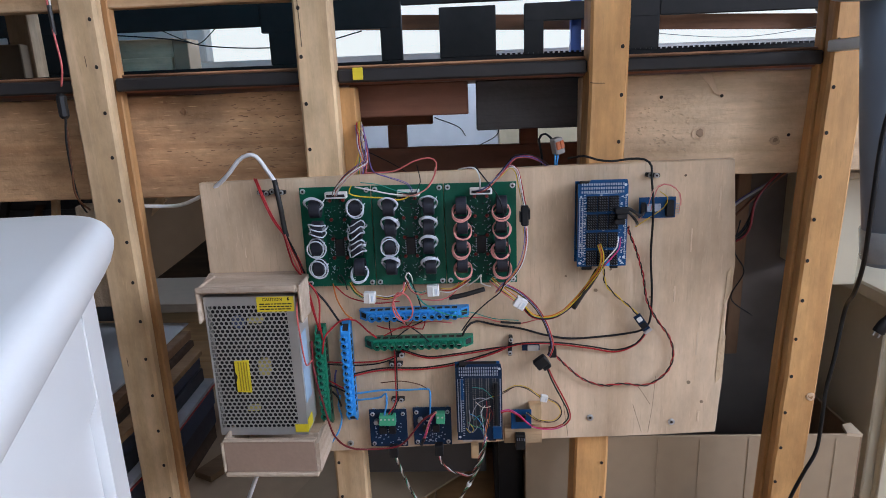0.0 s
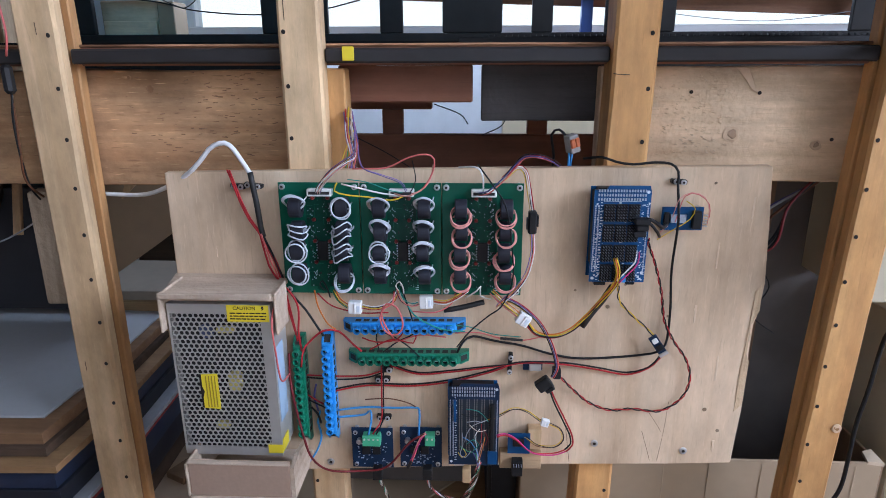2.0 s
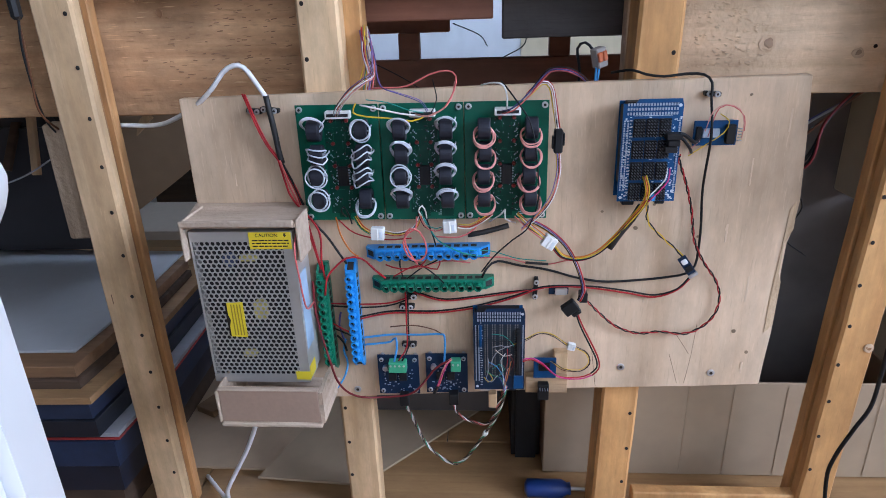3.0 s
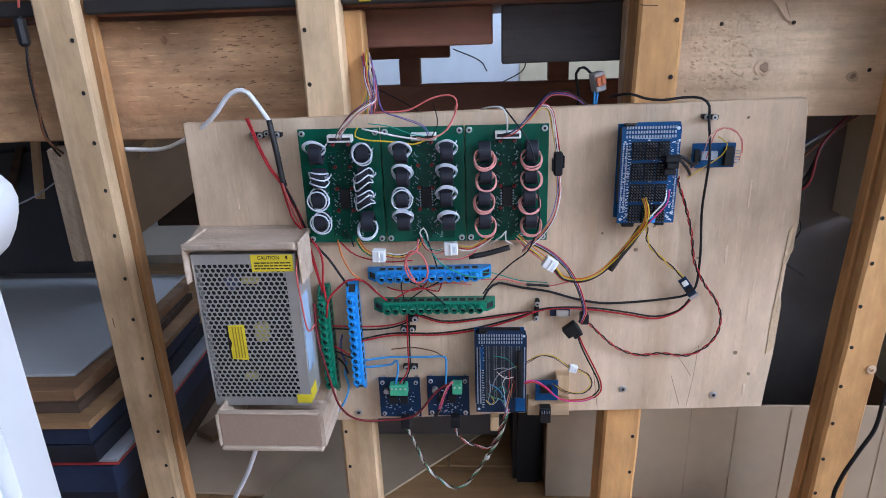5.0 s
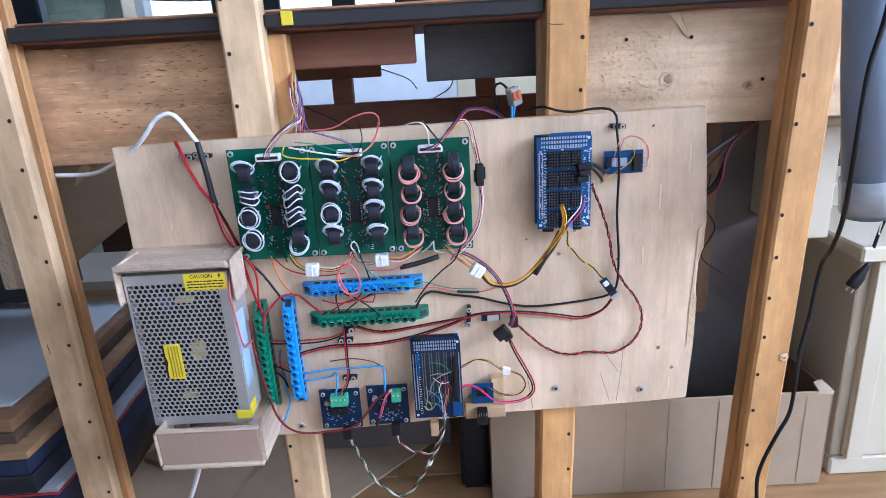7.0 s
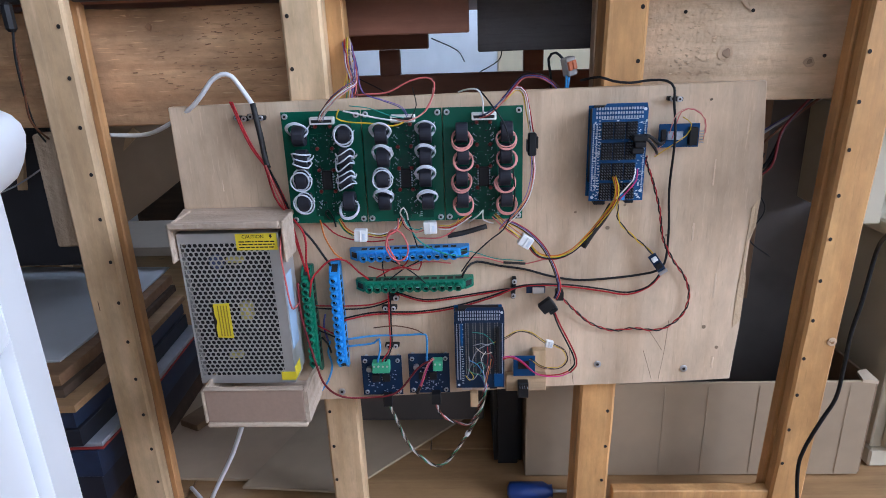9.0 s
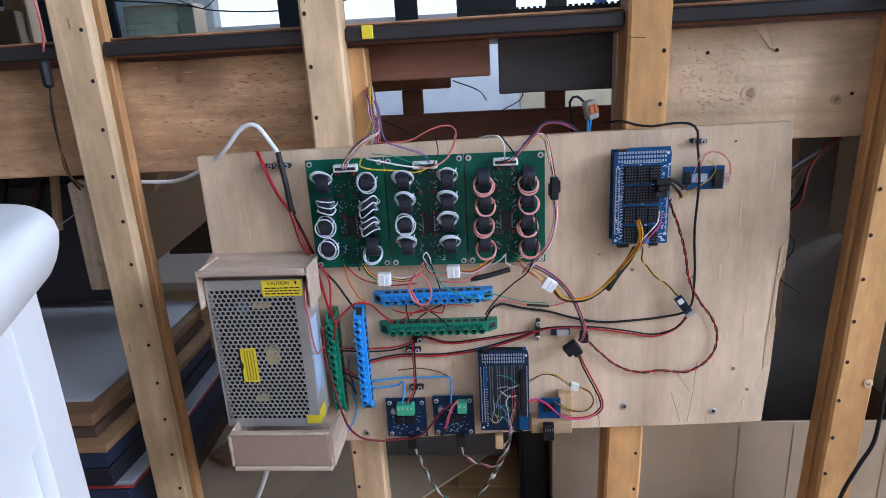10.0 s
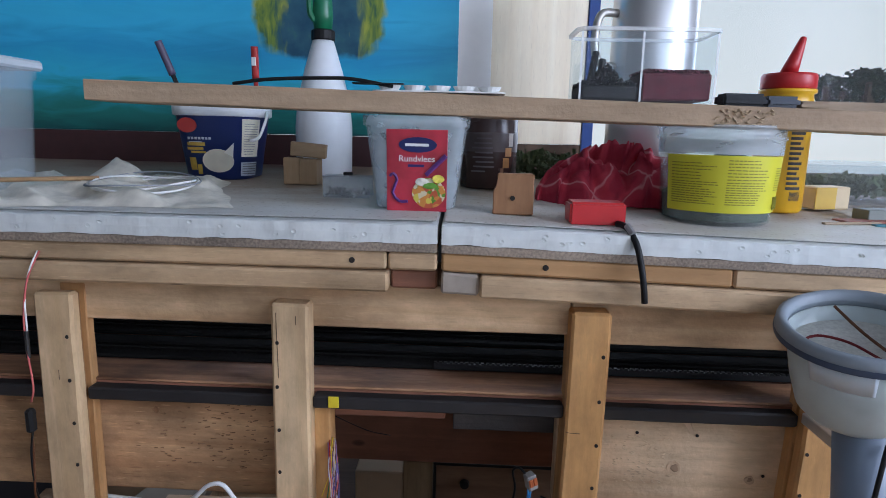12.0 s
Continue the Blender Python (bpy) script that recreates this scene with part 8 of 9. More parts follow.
for k in range(5):
    print_patch(tx, BC, BUCK, 3.4, 314, 343, 0.0085 + 0.0036 * k, 0.0098 + 0.0036 * k, 0.0010)
for k in range(13):
    print_patch(tx, BC, BUCK, 3.4, 315, 331 + (k * 37) % 12, 0.0375 + 0.0036 * k, 0.0383 + 0.0036 * k, 0.0010)
tagged(part("print_line", tx, plain("grey_print", (0.20, 0.20, 0.24), 0.6), yb), kind="stuff")
part("picture_bowl", lathe([(0.0, 0.001), (0.020, 0.001), (0.020, 0)], (0, 0, 0), 24, squash=(1.15, 0.85), m=pose(CX + 0.010, CY - 0.0530, bz + 0.028, 97)), plain("printed_cream", (0.62, 0.57, 0.46), 0.5, var=0.2, scale=50), yb)
part("picture_spout", prism([(CX + 0.020, bz + 0.040), (CX + 0.033, bz + 0.034), (CX + 0.0345, bz + 0.054)], CY - 0.0567, CY - 0.0560), plain("printed_milk", (0.70, 0.68, 0.60), 0.5), yb)
GOLD = plain("printed_gold", (0.50, 0.32, 0.05), 0.5, var=0.5, scale=90)
for k, (a, b, z0, z1) in enumerate(((236, 262, 0.049, 0.054), (235, 259, 0.043, 0.047), (240, 262, 0.0385, 0.0415), (236, 246, 0.014, 0.032), (247, 254, 0.008, 0.022))):
    part("picture_grain", print_patch(bmesh.new(), BC, BUCK, 3.4, a, b, z0, z1, 0.0006 + 0.0001 * k), GOLD, yb)
part("handle", tube([(CX + 0.0655, CY, bz + 0.100), (CX + 0.074, CY - 0.03, bz + 0.088), (CX + 0.069, CY - 0.050, bz + 0.062), (CX + 0.058, CY - 0.058, bz + 0.058)], 0.0022, 7), WHITEPL, yb, "white plastic handle", True)
for (x0, z0, x1, z1, c, nm) in ((-0.075, bz + 0.05, -0.128, 1.096, (0.09, 0.07, 0.12), "purple"), (0.012, bz + 0.05, 0.016, 1.091, (0.42, 0.03, 0.03), "red")):
    pen = thing("paint_brush" if nm == "purple" else "red_pen", (x0, CY, z0), nm + (" handled paint brush standing in the bucket" if nm == "purple" else " capped pen standing in the bucket"), "brush" if nm == "purple" else "pen")
    col = plain(nm + "_handle", c, 0.35, var=0.3)
    d = Vector((x1 - x0, -0.02, z1 - z0))
    p0 = Vector((x0, CY + 0.01, z0))
    part("shaft", tube([p0, p0 + 0.7 * d], 0.0035, 8, curve=False), col if nm == "red" else BLACKPL, pen)
    part("tip", tube([p0 + 0.68 * d, p0 + 0.80 * d, p0 + 0.94 * d, p0 + d], 0.0055, 10), col, pen, "", True)
    if nm == "red":
        part("tag", box(-0.003, 0.003, -0.001, 0.001, -0.006, 0.006, 0.0003, None, Matrix.Translation(p0 + 0.85 * d + Vector((0, -0.006, 0)))), WHITEPL, pen)

# white spray bottle
sb = thing("spray_bottle", (0.104, 0.37, resting(0, 0.36)), "white plastic spray bottle with a green head", "bottle")
part("flask", lathe([(0.040, 0), (0.044, 0.005), (0.0445, 0.075), (0.041, 0.115), (0.030, 0.160), (0.019, 0.198), (0.016, 0.208)], (0.104, 0.370, resting(0, 0.36)), 28), plain("milky_bottle", (0.74, 0.77, 0.80), 0.35, var=0.05), sb, "", True)
part("collar", lathe([(0.0175, 0.207), (0.0185, 0.209), (0.0185, 0.221), (0.016, 0.223)], (0.104, 0.370, resting(0, 0.36)), 20), BLACKPL, sb)
GREENSP = plain("green_spray_head", (0.01, 0.16, 0.075), 0.35)
part("head", lathe([(0.014, 0.223), (0.016, 0.245), (0.013, 0.285), (0.008, 0.30)], (0.104, 0.370, resting(0, 0.36)), 16), GREENSP, sb, "", True)
part("trigger", tube([(0.097, 0.365, 1.137), (0.087, 0.36, 1.147), (0.086, 0.36, 1.182)], 0.005, 8), GREENSP, sb)

# wooden cubes, small clear box
for k, (x, y, w, h, a, tip) in enumerate(((0.0865, 0.252, 0.0235, 0.037, 5, 0), (0.1120, 0.250, 0.0255, 0.036, -4, 0), (0.1085, 0.252, 0.0490, 0.0195, 8, 5))):
    z = resting(x, y) + (0.0005 if k < 2 else 0.0385)
    solo("wood_cube", worn(box(-w / 2, w / 2, -0.013, 0.013, 0.0, h, 0.001, None, pose(x, y, z, 0, tip, a)), 0.0005, 90), wood("raw_cube_%d" % k, (0.40, 0.27, 0.16), (0.28, 0.18, 0.10), "z" if k < 2 else "x"), "raw wooden block lying across two others" if k == 2 else "small raw wooden block standing on the table", "wood block", "wood cubes")
cb = thing("clear_box", (0.183, 0.150, resting(0)), "small clear plastic box of dark screws", "box")
CLEAR = glassy("clear_plastic", (0.92, 0.95, 0.97), 0.08, 0.15)
x0, x1, y0, y1, z0, z1 = 0.156, 0.214, 0.135, 0.170, resting(0.18, 0.15), resting(0.18, 0.15) + 0.025
for a in ((x0, x1, y0, y0 + 0.0012, z0, z1), (x0, x1, y1 - 0.0012, y1, z0, z1), (x0, x0 + 0.0012, y0 + 0.0013, y1 - 0.0013, z0, z1), (x1 - 0.0012, x1, y0 + 0.0013, y1 - 0.0013, z0, z1)):
    part("wall", box(*a, 0.0003), CLEAR, cb)
part("lid", box(x0 - 0.001, x1 + 0.001, y0 - 0.001, y1 + 0.001, z1 + 0.0002, z1 + 0.002, 0.0005), CLEAR, cb)
bits = bmesh.new()
r13 = random.Random(5)
for k in range(46):
    box(-0.0028, 0.0028, -0.0012, 0.0012, -0.0012, 0.0012, 0, bits, pose(r13.uniform(x0 + 0.004, x1 - 0.004), r13.uniform(y0 + 0.004, y1 - 0.004), z0 + r13.uniform(0.002, 0.010), r13.uniform(0, 90), r13.uniform(0, 90), r13.uniform(0, 180)))
tagged(part("screws", bits, BLACKPL, cb), kind="stuff")
part("black_clip", box(0.180, 0.192, 0.142, 0.146, z1 + 0.0022, z1 + 0.0065, 0.001), BLACKPL, cb)


# clear square tubs
def tub(name, cx, cy, z, rb, rt, h, label, mat_, cat="tub"):
    ob = thing(name, (cx, cy, z), label, cat)
    part("shell", lathe([(rb - 0.004, 0), (rb, 0.003), (rt, h - 0.012), (rt + 0.003, h - 0.011), (rt + 0.0035, h), (rt + 0.0015, h), (rt - 0.0012, h - 0.010), (rb - 0.0015, 0.0045), (rb - 0.005, 0.0025)], (cx, cy, z), 44, power=7.0), mat_, ob, "", True)
    return ob


MILKY = glassy("milky_tub_plastic", (0.86, 0.91, 0.94), 0.2, 0.27)
tz = resting(0.28, 0.07)
tb = tub("salad_tub", 0.2765, 0.112, tz, 0.0455, 0.0570, 0.1045, "milky square salad tub with a red label", MILKY)
REDLAB = plain("red_printed_label", (0.40, 0.026, 0.045), 0.4, var=0.55, scale=30, big=26, bump=0.0)
lm = pose(0.2790, 0.0594, tz + 0.0445, 6.2, 0, 0)
lab = part("label", box(-0.0335, 0.0335, -0.0008, 0, -0.0455, 0.0455, 0.0003, None, lm), REDLAB, tb, "red printed salad label")
part("brand_oval", lathe([(0.0, 0.001), (0.021, 0.001), (0.021, 0)], (0, 0, 0), 24, squash=(1, 0.40), m=lm @ pose(0.001, -0.0008, 0.029, 90)), plain("navy_oval", (0.012, 0.018, 0.10), 0.4), lab, "navy brand oval")
part("brand_bar", box(-0.013, 0.013, -0.0021, -0.0018, 0.0275, 0.0305, 0, None, lm), WHITEPL, lab)
lettering("Rundvlees", 0.0098, lm @ pose(0.0, -0.0013, 0.0135, 90), WHITEPL, lab)
part("bar", box(-0.010, 0.008, -0.0013, -0.0009, 0.0045, 0.0075, 0, None, lm), plain("navy_print", (0.02, 0.02, 0.12), 0.5), lab)
def food_print():
    """A printed picture of chopped salad: small irregular flecks in five colours."""
    m, t, ns, b = nodes_of("printed_salad")
    co = ns.new("ShaderNodeTexCoord")
    wob = node(t, "ShaderNodeTexNoise", Scale=160.0, Detail=2.0)
    t.links.new(co.outputs["Object"], wob.inputs["Vector"])
    mixv = ns.new("ShaderNodeMix")
    mixv.data_type = "VECTOR"
    mixv.inputs[0].default_value = 0.006
    t.links.new(co.outputs["Object"], mixv.inputs[4])
    t.links.new(wob.outputs["Color"], mixv.inputs[5])
    v = node(t, "ShaderNodeTexVoronoi", Scale=210.0)
    t.links.new(mixv.outputs[1], v.inputs["Vector"])
    sep = ns.new("ShaderNodeSeparateColor")
    t.links.new(v.outputs["Color"], sep.inputs[0])
    r = ramp(t, sep.outputs[0], [(0.0, (0.50, 0.10, 0.04)), (0.25, (0.60, 0.24, 0.05)), (0.5, (0.62, 0.54, 0.36)), (0.68, (0.12, 0.27, 0.03)), (0.84, (0.62, 0.50, 0.08))])
    r.color_ramp.interpolation = "CONSTANT"
    t.links.new(r.outputs[0], b.inputs["Base Color"])
    b.inputs["Roughness"].default_value = 0.45
    return m


part("printed_food", worn(lathe([(0.0, 0.0005), (0.0185, 0.0005), (0.0185, 0)], (0, 0, 0), 26, squash=(1, 0.92), m=lm @ pose(0.0135, -0.0009, -0.0245, 90)), 0.0006, 120), food_print(), lab, "printed picture of chopped salad")
for k, (x, z, a, b, c) in enumerate(((0.006, -0.012, 0.0075, 0.6, (0.66, 0.64, 0.55)), (0.015, -0.016, 0.0080, 0.45, (0.10, 0.26, 0.03)), (0.024, -0.008, 0.0070, 0.7, (0.64, 0.54, 0.08)))):
    part("printed_leaf", worn(lathe([(0.0, 0.0005), (a, 0.0005), (a, 0)], (0, 0, 0), 14, squash=(1, b), m=lm @ pose(x, -0.0016 - 0.0002 * k, z, 90)), 0.0012, 140), plain("printed_leaf_tone", c, 0.45, var=0.5, scale=160), lab)
PURP = plain("purple_print", (0.10, 0.03, 0.16), 0.5)
part("printed_swirl", tube([lm @ Vector(p) for p in ((-0.030, -0.001, -0.006), (-0.026, -0.001, -0.003), (-0.022, -0.001, -0.010), (-0.027, -0.001, -0.024), (-0.020, -0.001, -0.034), (-0.010, -0.001, -0.034))], 0.0018, 5), PURP, lab)
part("printed_swirl", tube([lm @ Vector(p) for p in ((0.010, -0.001, -0.004), (0.020, -0.001, 0.006), (0.032, -0.001, 0.018))], 0.0028, 5), PURP, lab)

# jar of dark things, notched block, red towel, red box
jz = resting(0.36, 0.27)
jar = thing("dark_jar", (0.367, 0.205, jz), "tall printed tin in dark brown", "tin")
JC = (0.365, 0.285, jz)
part("tin", lathe([(0.038, 0), (0.0405, 0.002), (0.0405, 0.100), (0.039, 0.102)], JC, 32), plain("dark_brown_tin", (0.045, 0.024, 0.022), 0.25, var=0.5, scale=18, big=10), jar, "", True)
part("lid", lathe([(0.0415, 0.1022), (0.0415, 0.112), (0.040, 0.114)], JC, 32), BLACKPL, jar)
part("print_band", lathe([(0.0407, 0.052), (0.0409, 0.053), (0.0409, 0.078), (0.0407, 0.079)], JC, 32, caps=False), plain("dull_print", (0.07, 0.05, 0.05), 0.35, var=0.6, scale=30), jar, "", True)
for k, (a0, a1, z0, z1, tone, nm) in enumerate(((297, 312, 0.030, 0.044, (0.42, 0.20, 0.06), "amber_print"), (302, 318, 0.046, 0.058, (0.55, 0.30, 0.12), "orange_print"), (310, 322, 0.060, 0.078, (0.50, 0.46, 0.42), "pale_print"), (292, 299, 0.016, 0.030, (0.22, 0.10, 0.05), "brown_print"))):
    part("print_finger", print_patch(bmesh.new(), JC, (0.0405, 0.0405, 0.1), 2.0, a0, a1, z0, z1, 0.0008), plain("tin_" + nm, tone, 0.4, var=0.4, scale=80), jar)
tx = bmesh.new()
for k in range(9):
    print_patch(tx, JC, (0.0405, 0.0405, 0.1), 2.0, 232 + (k * 29) % 12, 262 + (k * 17) % 18, 0.024 + 0.0065 * k, 0.0262 + 0.0065 * k, 0.0008)
tagged(part("print_line", tx, plain("faint_print", (0.13, 0.11, 0.12), 0.5), jar), kind="stuff")
nb = thing("notched_block", (0.3875, 0.073, resting(0.387, 0.07)), "small reddish wooden block with a nail hole", "wood block")
part("block", worn(prism([(-0.0225, 0), (0.0225, 0), (0.0222, 0.046), (-0.018, 0.046), (-0.0185, 0.030), (-0.0225, 0.028)], -0.011, 0.011, None, 0.0012), 0.0007, 80), wood("reddish_block", (0.34, 0.175, 0.085), (0.21, 0.10, 0.05), "z"), nb).matrix_basis = pose(0.3875, 0.073, resting(0.387, 0.07), 0, 0, -3)
part("nail_hole", disc_y(0.386, 0.0615, resting(0.387, 0.07) + 0.019, 0.0028, 0.0006, 10), HOLE, nb)
tw = bmesh.new()
nu, nv = 84, 40
grid = []
for i in range(nu + 1):
    row = []
    for j in range(nv + 1):
        u, v = i / nu * 2 - 1, j / nv * 2 - 1
        rad = max(0.0, 1 - (abs(u) ** 3 + abs(v) ** 3) ** (1 / 3))
        p = Vector((u * 3.1, v * 2.3, 0.4))
        # sharp folds: creases where the noise crosses nought
        fold = 1 - 2.0 * abs(noise.noise(Vector((u * 2.6 + v * 1.2, v * 1.5 - u * 0.6, 2.2))))
        fine = 1 - 2.0 * abs(noise.noise(Vector((u * 5.0 - v * 2.4, v * 2.6, 7.7))))
        h = (rad ** 0.30) * (0.040 + 0.038 * fold + 0.015 * fine) * (0.92 + 0.10 * u)
        x = 0.530 + 0.100 * u + 0.010 * noise.noise(p * 1.7 + Vector((5, 0, 0))) + 0.007 * fold * v
        row.append(tw.verts.new((x, 0.215 + 0.058 * v + 0.014 * noise.noise(p * 1.9) - 0.006 * fine, resting(0.52, 0.215 + 0.058 * v) + max(0.0006, h))))
    grid.append(row)
for a, b in zip(grid, grid[1:]):
    for j in range(nv):
        tw.faces.new((a[j], b[j], b[j + 1], a[j + 1]))


def checked_cloth():
    m, t, ns, b = nodes_of("red_checked_cloth")
    co = ns.new("ShaderNodeTexCoord")
    # a woven check laid over the folds: thin pale lines both ways on two reds
    ds = node(t, "ShaderNodeTexNoise", Scale=16.0, Detail=1.0)
    t.links.new(co.outputs["Object"], ds.inputs["Vector"])
    mixv = ns.new("ShaderNodeMix")
    mixv.data_type = "VECTOR"
    mixv.inputs[0].default_value = 0.05
    t.links.new(co.outputs["Object"], mixv.inputs[4])
    t.links.new(ds.outputs["Color"], mixv.inputs[5])

    def lines(a, b, c):
        acc = ns.new("ShaderNodeVectorMath")
        acc.operation = "DOT_PRODUCT"
        acc.inputs[1].default_value = (a, b, c)
        t.links.new(mixv.outputs[1], acc.inputs[0])
        pp = ns.new("ShaderNodeMath")
        pp.operation = "PINGPONG"
        pp.inputs[1].default_value = 0.5
        t.links.new(acc.outputs["Value"], pp.inputs[0])
        return pp.outputs[0]

    la, lb_ = lines(19.0, 6.0, -14.0), lines(9.0, 8.0, 15.0)
    mx = ns.new("ShaderNodeMath")
    mx.operation = "MINIMUM"
    t.links.new(la, mx.inputs[0])
    t.links.new(lb_, mx.inputs[1])
    r = ramp(t, mx.outputs[0], [(0.010, (0.60, 0.22, 0.24)), (0.04, (0.46, 0.035, 0.062)), (0.16, (0.44, 0.026, 0.052)), (0.22, (0.35, 0.016, 0.040)), (0.5, (0.38, 0.018, 0.044))])
    t.links.new(r.outputs[0], b.inputs["Base Color"])
    b.inputs["Roughness"].default_value = 0.9
    fb = node(t, "ShaderNodeTexNoise", Scale=400.0)
    bp = node(t, "ShaderNodeBump", Strength=0.4, Distance=0.001)
    t.links.new(fb.outputs[0], bp.inputs["Height"])
    t.links.new(bp.outputs[0], b.inputs["Normal"])
    return m


solo("checked_towel", tw, checked_cloth(), "crumpled red checked towel on the table", "towel", smooth=True)
rb = thing("red_clamp", (0.47, 0.045, resting(0.47, 0.045)), "red plastic case with a black strap hanging down", "case")
part("case", box(0.4445, 0.5035, 0.026, 0.062, resting(0.47, 0.045), resting(0.47, 0.045) + 0.024, 0.0025, seg=2), plain("red_plastic", (0.50, 0.015, 0.02), 0.35), rb)
part("strap", tube([(0.494, 0.024, resting(0.5) + 0.006), (0.501, 0.012, resting(0.5) + 0.004), (0.508, -0.004, 0.866), (0.513, -0.010, 0.845), (0.5165, -0.012, 0.825), (0.519, -0.012, 0.806)], 0.0034, 8), BLACKPL, rb, "", True)
part("silver_ring", tube([(0.5015, 0.011, 0.8815), (0.5055, 0.000, 0.874)], 0.0037, 8), SCREW, rb)

# yellow labelled tub
yz = resting(0.61, 0.08)
yt = thing("yellow_tub", (0.607, 0.115, yz), "clear round tub with a yellow label", "tub")
YC = (0.6085, 0.112)
part("shell", lathe([(0.054, 0), (0.058, 0.003), (0.0650, 0.094), (0.0638, 0.094), (0.0565, 0.004)], (*YC, yz), 48), glassy("clear_round_tub", (0.93, 0.96, 0.96), 0.12, 0.09), yt, "", True)
part("collar", lathe([(0.0651, 0.0782), (0.0656, 0.093), (0.0676, 0.0945), (0.0678, 0.098), (0.0660, 0.0985), (0.0664, 0.106), (0.0685, 0.1065), (0.0680, 0.1095), (0.0650, 0.1095), (0.0646, 0.0782)], (*YC, yz), 48, caps=False), glassy("milky_collar", (0.90, 0.94, 0.96), 0.2, 0.28), yt, "milky upper wall and rim", True)
part("green_fill", lathe([(0.0, 0.0045), (0.0555, 0.0045), (0.058, 0.032), (0.046, 0.044), (0.02, 0.050), (0.0, 0.052)], (*YC, yz), 30), plain("dark_green_flock", (0.016, 0.040, 0.020), 0.95, var=0.4, scale=200, bump=0.8), yt)
part("green_lump", lathe([(0.0, 0.05), (0.022, 0.055), (0.019, 0.074), (0.010, 0.083), (0.0, 0.085)], (YC[0] + 0.008, YC[1] - 0.01, yz), 14), plain("green_lump", (0.03, 0.06, 0.03), 0.95, var=0.4, scale=200), yt)
YL = plain("acid_yellow_label", (0.62, 0.58, 0.03), 0.5, var=0.06)
lb = bmesh.new()
prof = []
for k in range(27):
    a = radians(196 + 148 * k / 26)
    prof.append([lb.verts.new((YC[0] + r * math.cos(a), YC[1] + r * math.sin(a), yz + z)) for r, z in ((0.0600, 0.015), (0.0645, 0.077))])
for a, b in zip(prof, prof[1:]):
    lb.faces.new((a[0], b[0], b[1], a[1]))
yl = part("yellow_label", lb, YL, yt, "yellow printed label", True)
OLIVE = plain("olive_text", (0.24, 0.22, 0.02), 0.6)
for col, (a0, a1, zs) in enumerate(((203, 252, (0.024, 0.070)), (258, 306, (0.024, 0.072)), (312, 336, (0.040, 0.066)))):
    tx = bmesh.new()
    r15 = random.Random(col)
    z = zs[0]
    while z < zs[1]:
        end = a0 + (a1 - a0) * r15.uniform(0.6, 1.0)
        a = a0
        while a < end:
            w = r15.uniform(2, 6)
            q = []
            for aa, zz in ((a, z), (min(a + w, end), z), (min(a + w, end), z + 0.0011), (a, z + 0.0011)):
                rr_ = 0.0600 + 0.0045 * (zz - 0.015) / 0.062 + 0.0006
                q.append(tx.verts.new((YC[0] + rr_ * math.cos(radians(aa)), YC[1] + rr_ * math.sin(radians(aa)), yz + zz)))
            tx.faces.new(q)
            a += w + 0.9
        z += 0.0026 if z - zs[0] < 0.022 else 0.0034
    tagged(part("print_line", tx, OLIVE, yl), kind="stuff")
bars = bmesh.new()
for k in range(9):
    a = radians(316 + k * 1.6)
    rr_ = 0.0618
    p = Vector((YC[0] + rr_ * math.cos(a), YC[1] + rr_ * math.sin(a), yz + 0.026))
    box(-0.0004, 0.0004, -0.0005, 0.0003, -0.007, 0.007, 0, bars, Matrix.Translation(p) @ pose(0, 0, 0, 0, 0, 316 + k * 1.6 + 90))
tagged(part("bar_marks", bars, OLIVE, yl), kind="stuff")
yt.scale = (1.03, 1.03, 1.0)
yt.location.x += 0.018

# glue bottle, small yellow block, far clutter
gz = resting(0.735, 0.2)
gl = thing("glue_bottle", (0.7385, 0.20, gz), "orange glue bottle with a red pointed cap", "bottle")
GC = (0.7385, 0.20, gz)
part("flask", lathe([(0.029, 0), (0.0320, 0.004), (0.0325, 0.115), (0.0310, 0.140), (0.0300, 0.148), (0.0335, 0.150), (0.0335, 0.154)], GC, 28), plain("amber_bottle", (0.74, 0.40, 0.015), 0.4, var=0.1), gl, "", True)
REDCAP = plain("red_cap", (0.46, 0.015, 0.018), 0.4)
part("cap", lathe([(0.0315, 0.1545), (0.0325, 0.156), (0.0325, 0.170), (0.0310, 0.1735), (0.016, 0.1745)], GC, 30), REDCAP, gl, "", True)
part("spout", lathe([(0.0105, 0), (0.0085, 0.016), (0.0060, 0.034), (0.0038, 0.047), (0.0030, 0.048)], (0, 0, 0), 16, m=pose(0.7370, 0.20, gz + 0.173, 0, 17, 0)), REDCAP, gl, "red pointed spout", True)
tx = bmesh.new()
for k in range(15):
    print_patch(tx, GC, (0.0325, 0.0325, 0.1), 2.0, 262, 296 - (k * 23) % 14, 0.030 + k * 0.0062, 0.0335 + k * 0.0062, 0.0006)
for k in range(11):
    print_patch(tx, GC, (0.0325, 0.0325, 0.1), 2.0, 272 + 2.4 * k, 273.2 + 2.4 * k, 0.016, 0.027, 0.0006)
tagged(part("print_bar", tx, plain("black_print", (0.03, 0.025, 0.02), 0.6), gl), kind="stuff")
ybk = thing("yellow_block", (0.79, 0.2, resting(0.79)), "small wooden block with one yellow painted face", "wood block")
YB = pose(0.812, 0.222, resting(0.81, 0.21) + 0.004, 0, 0, 12)
part("block", box(-0.026, 0.026, -0.018, 0.018, 0, 0.030, 0.002, None, YB), plain("pale_cream_wood", (0.70, 0.55, 0.34), 0.6), ybk)
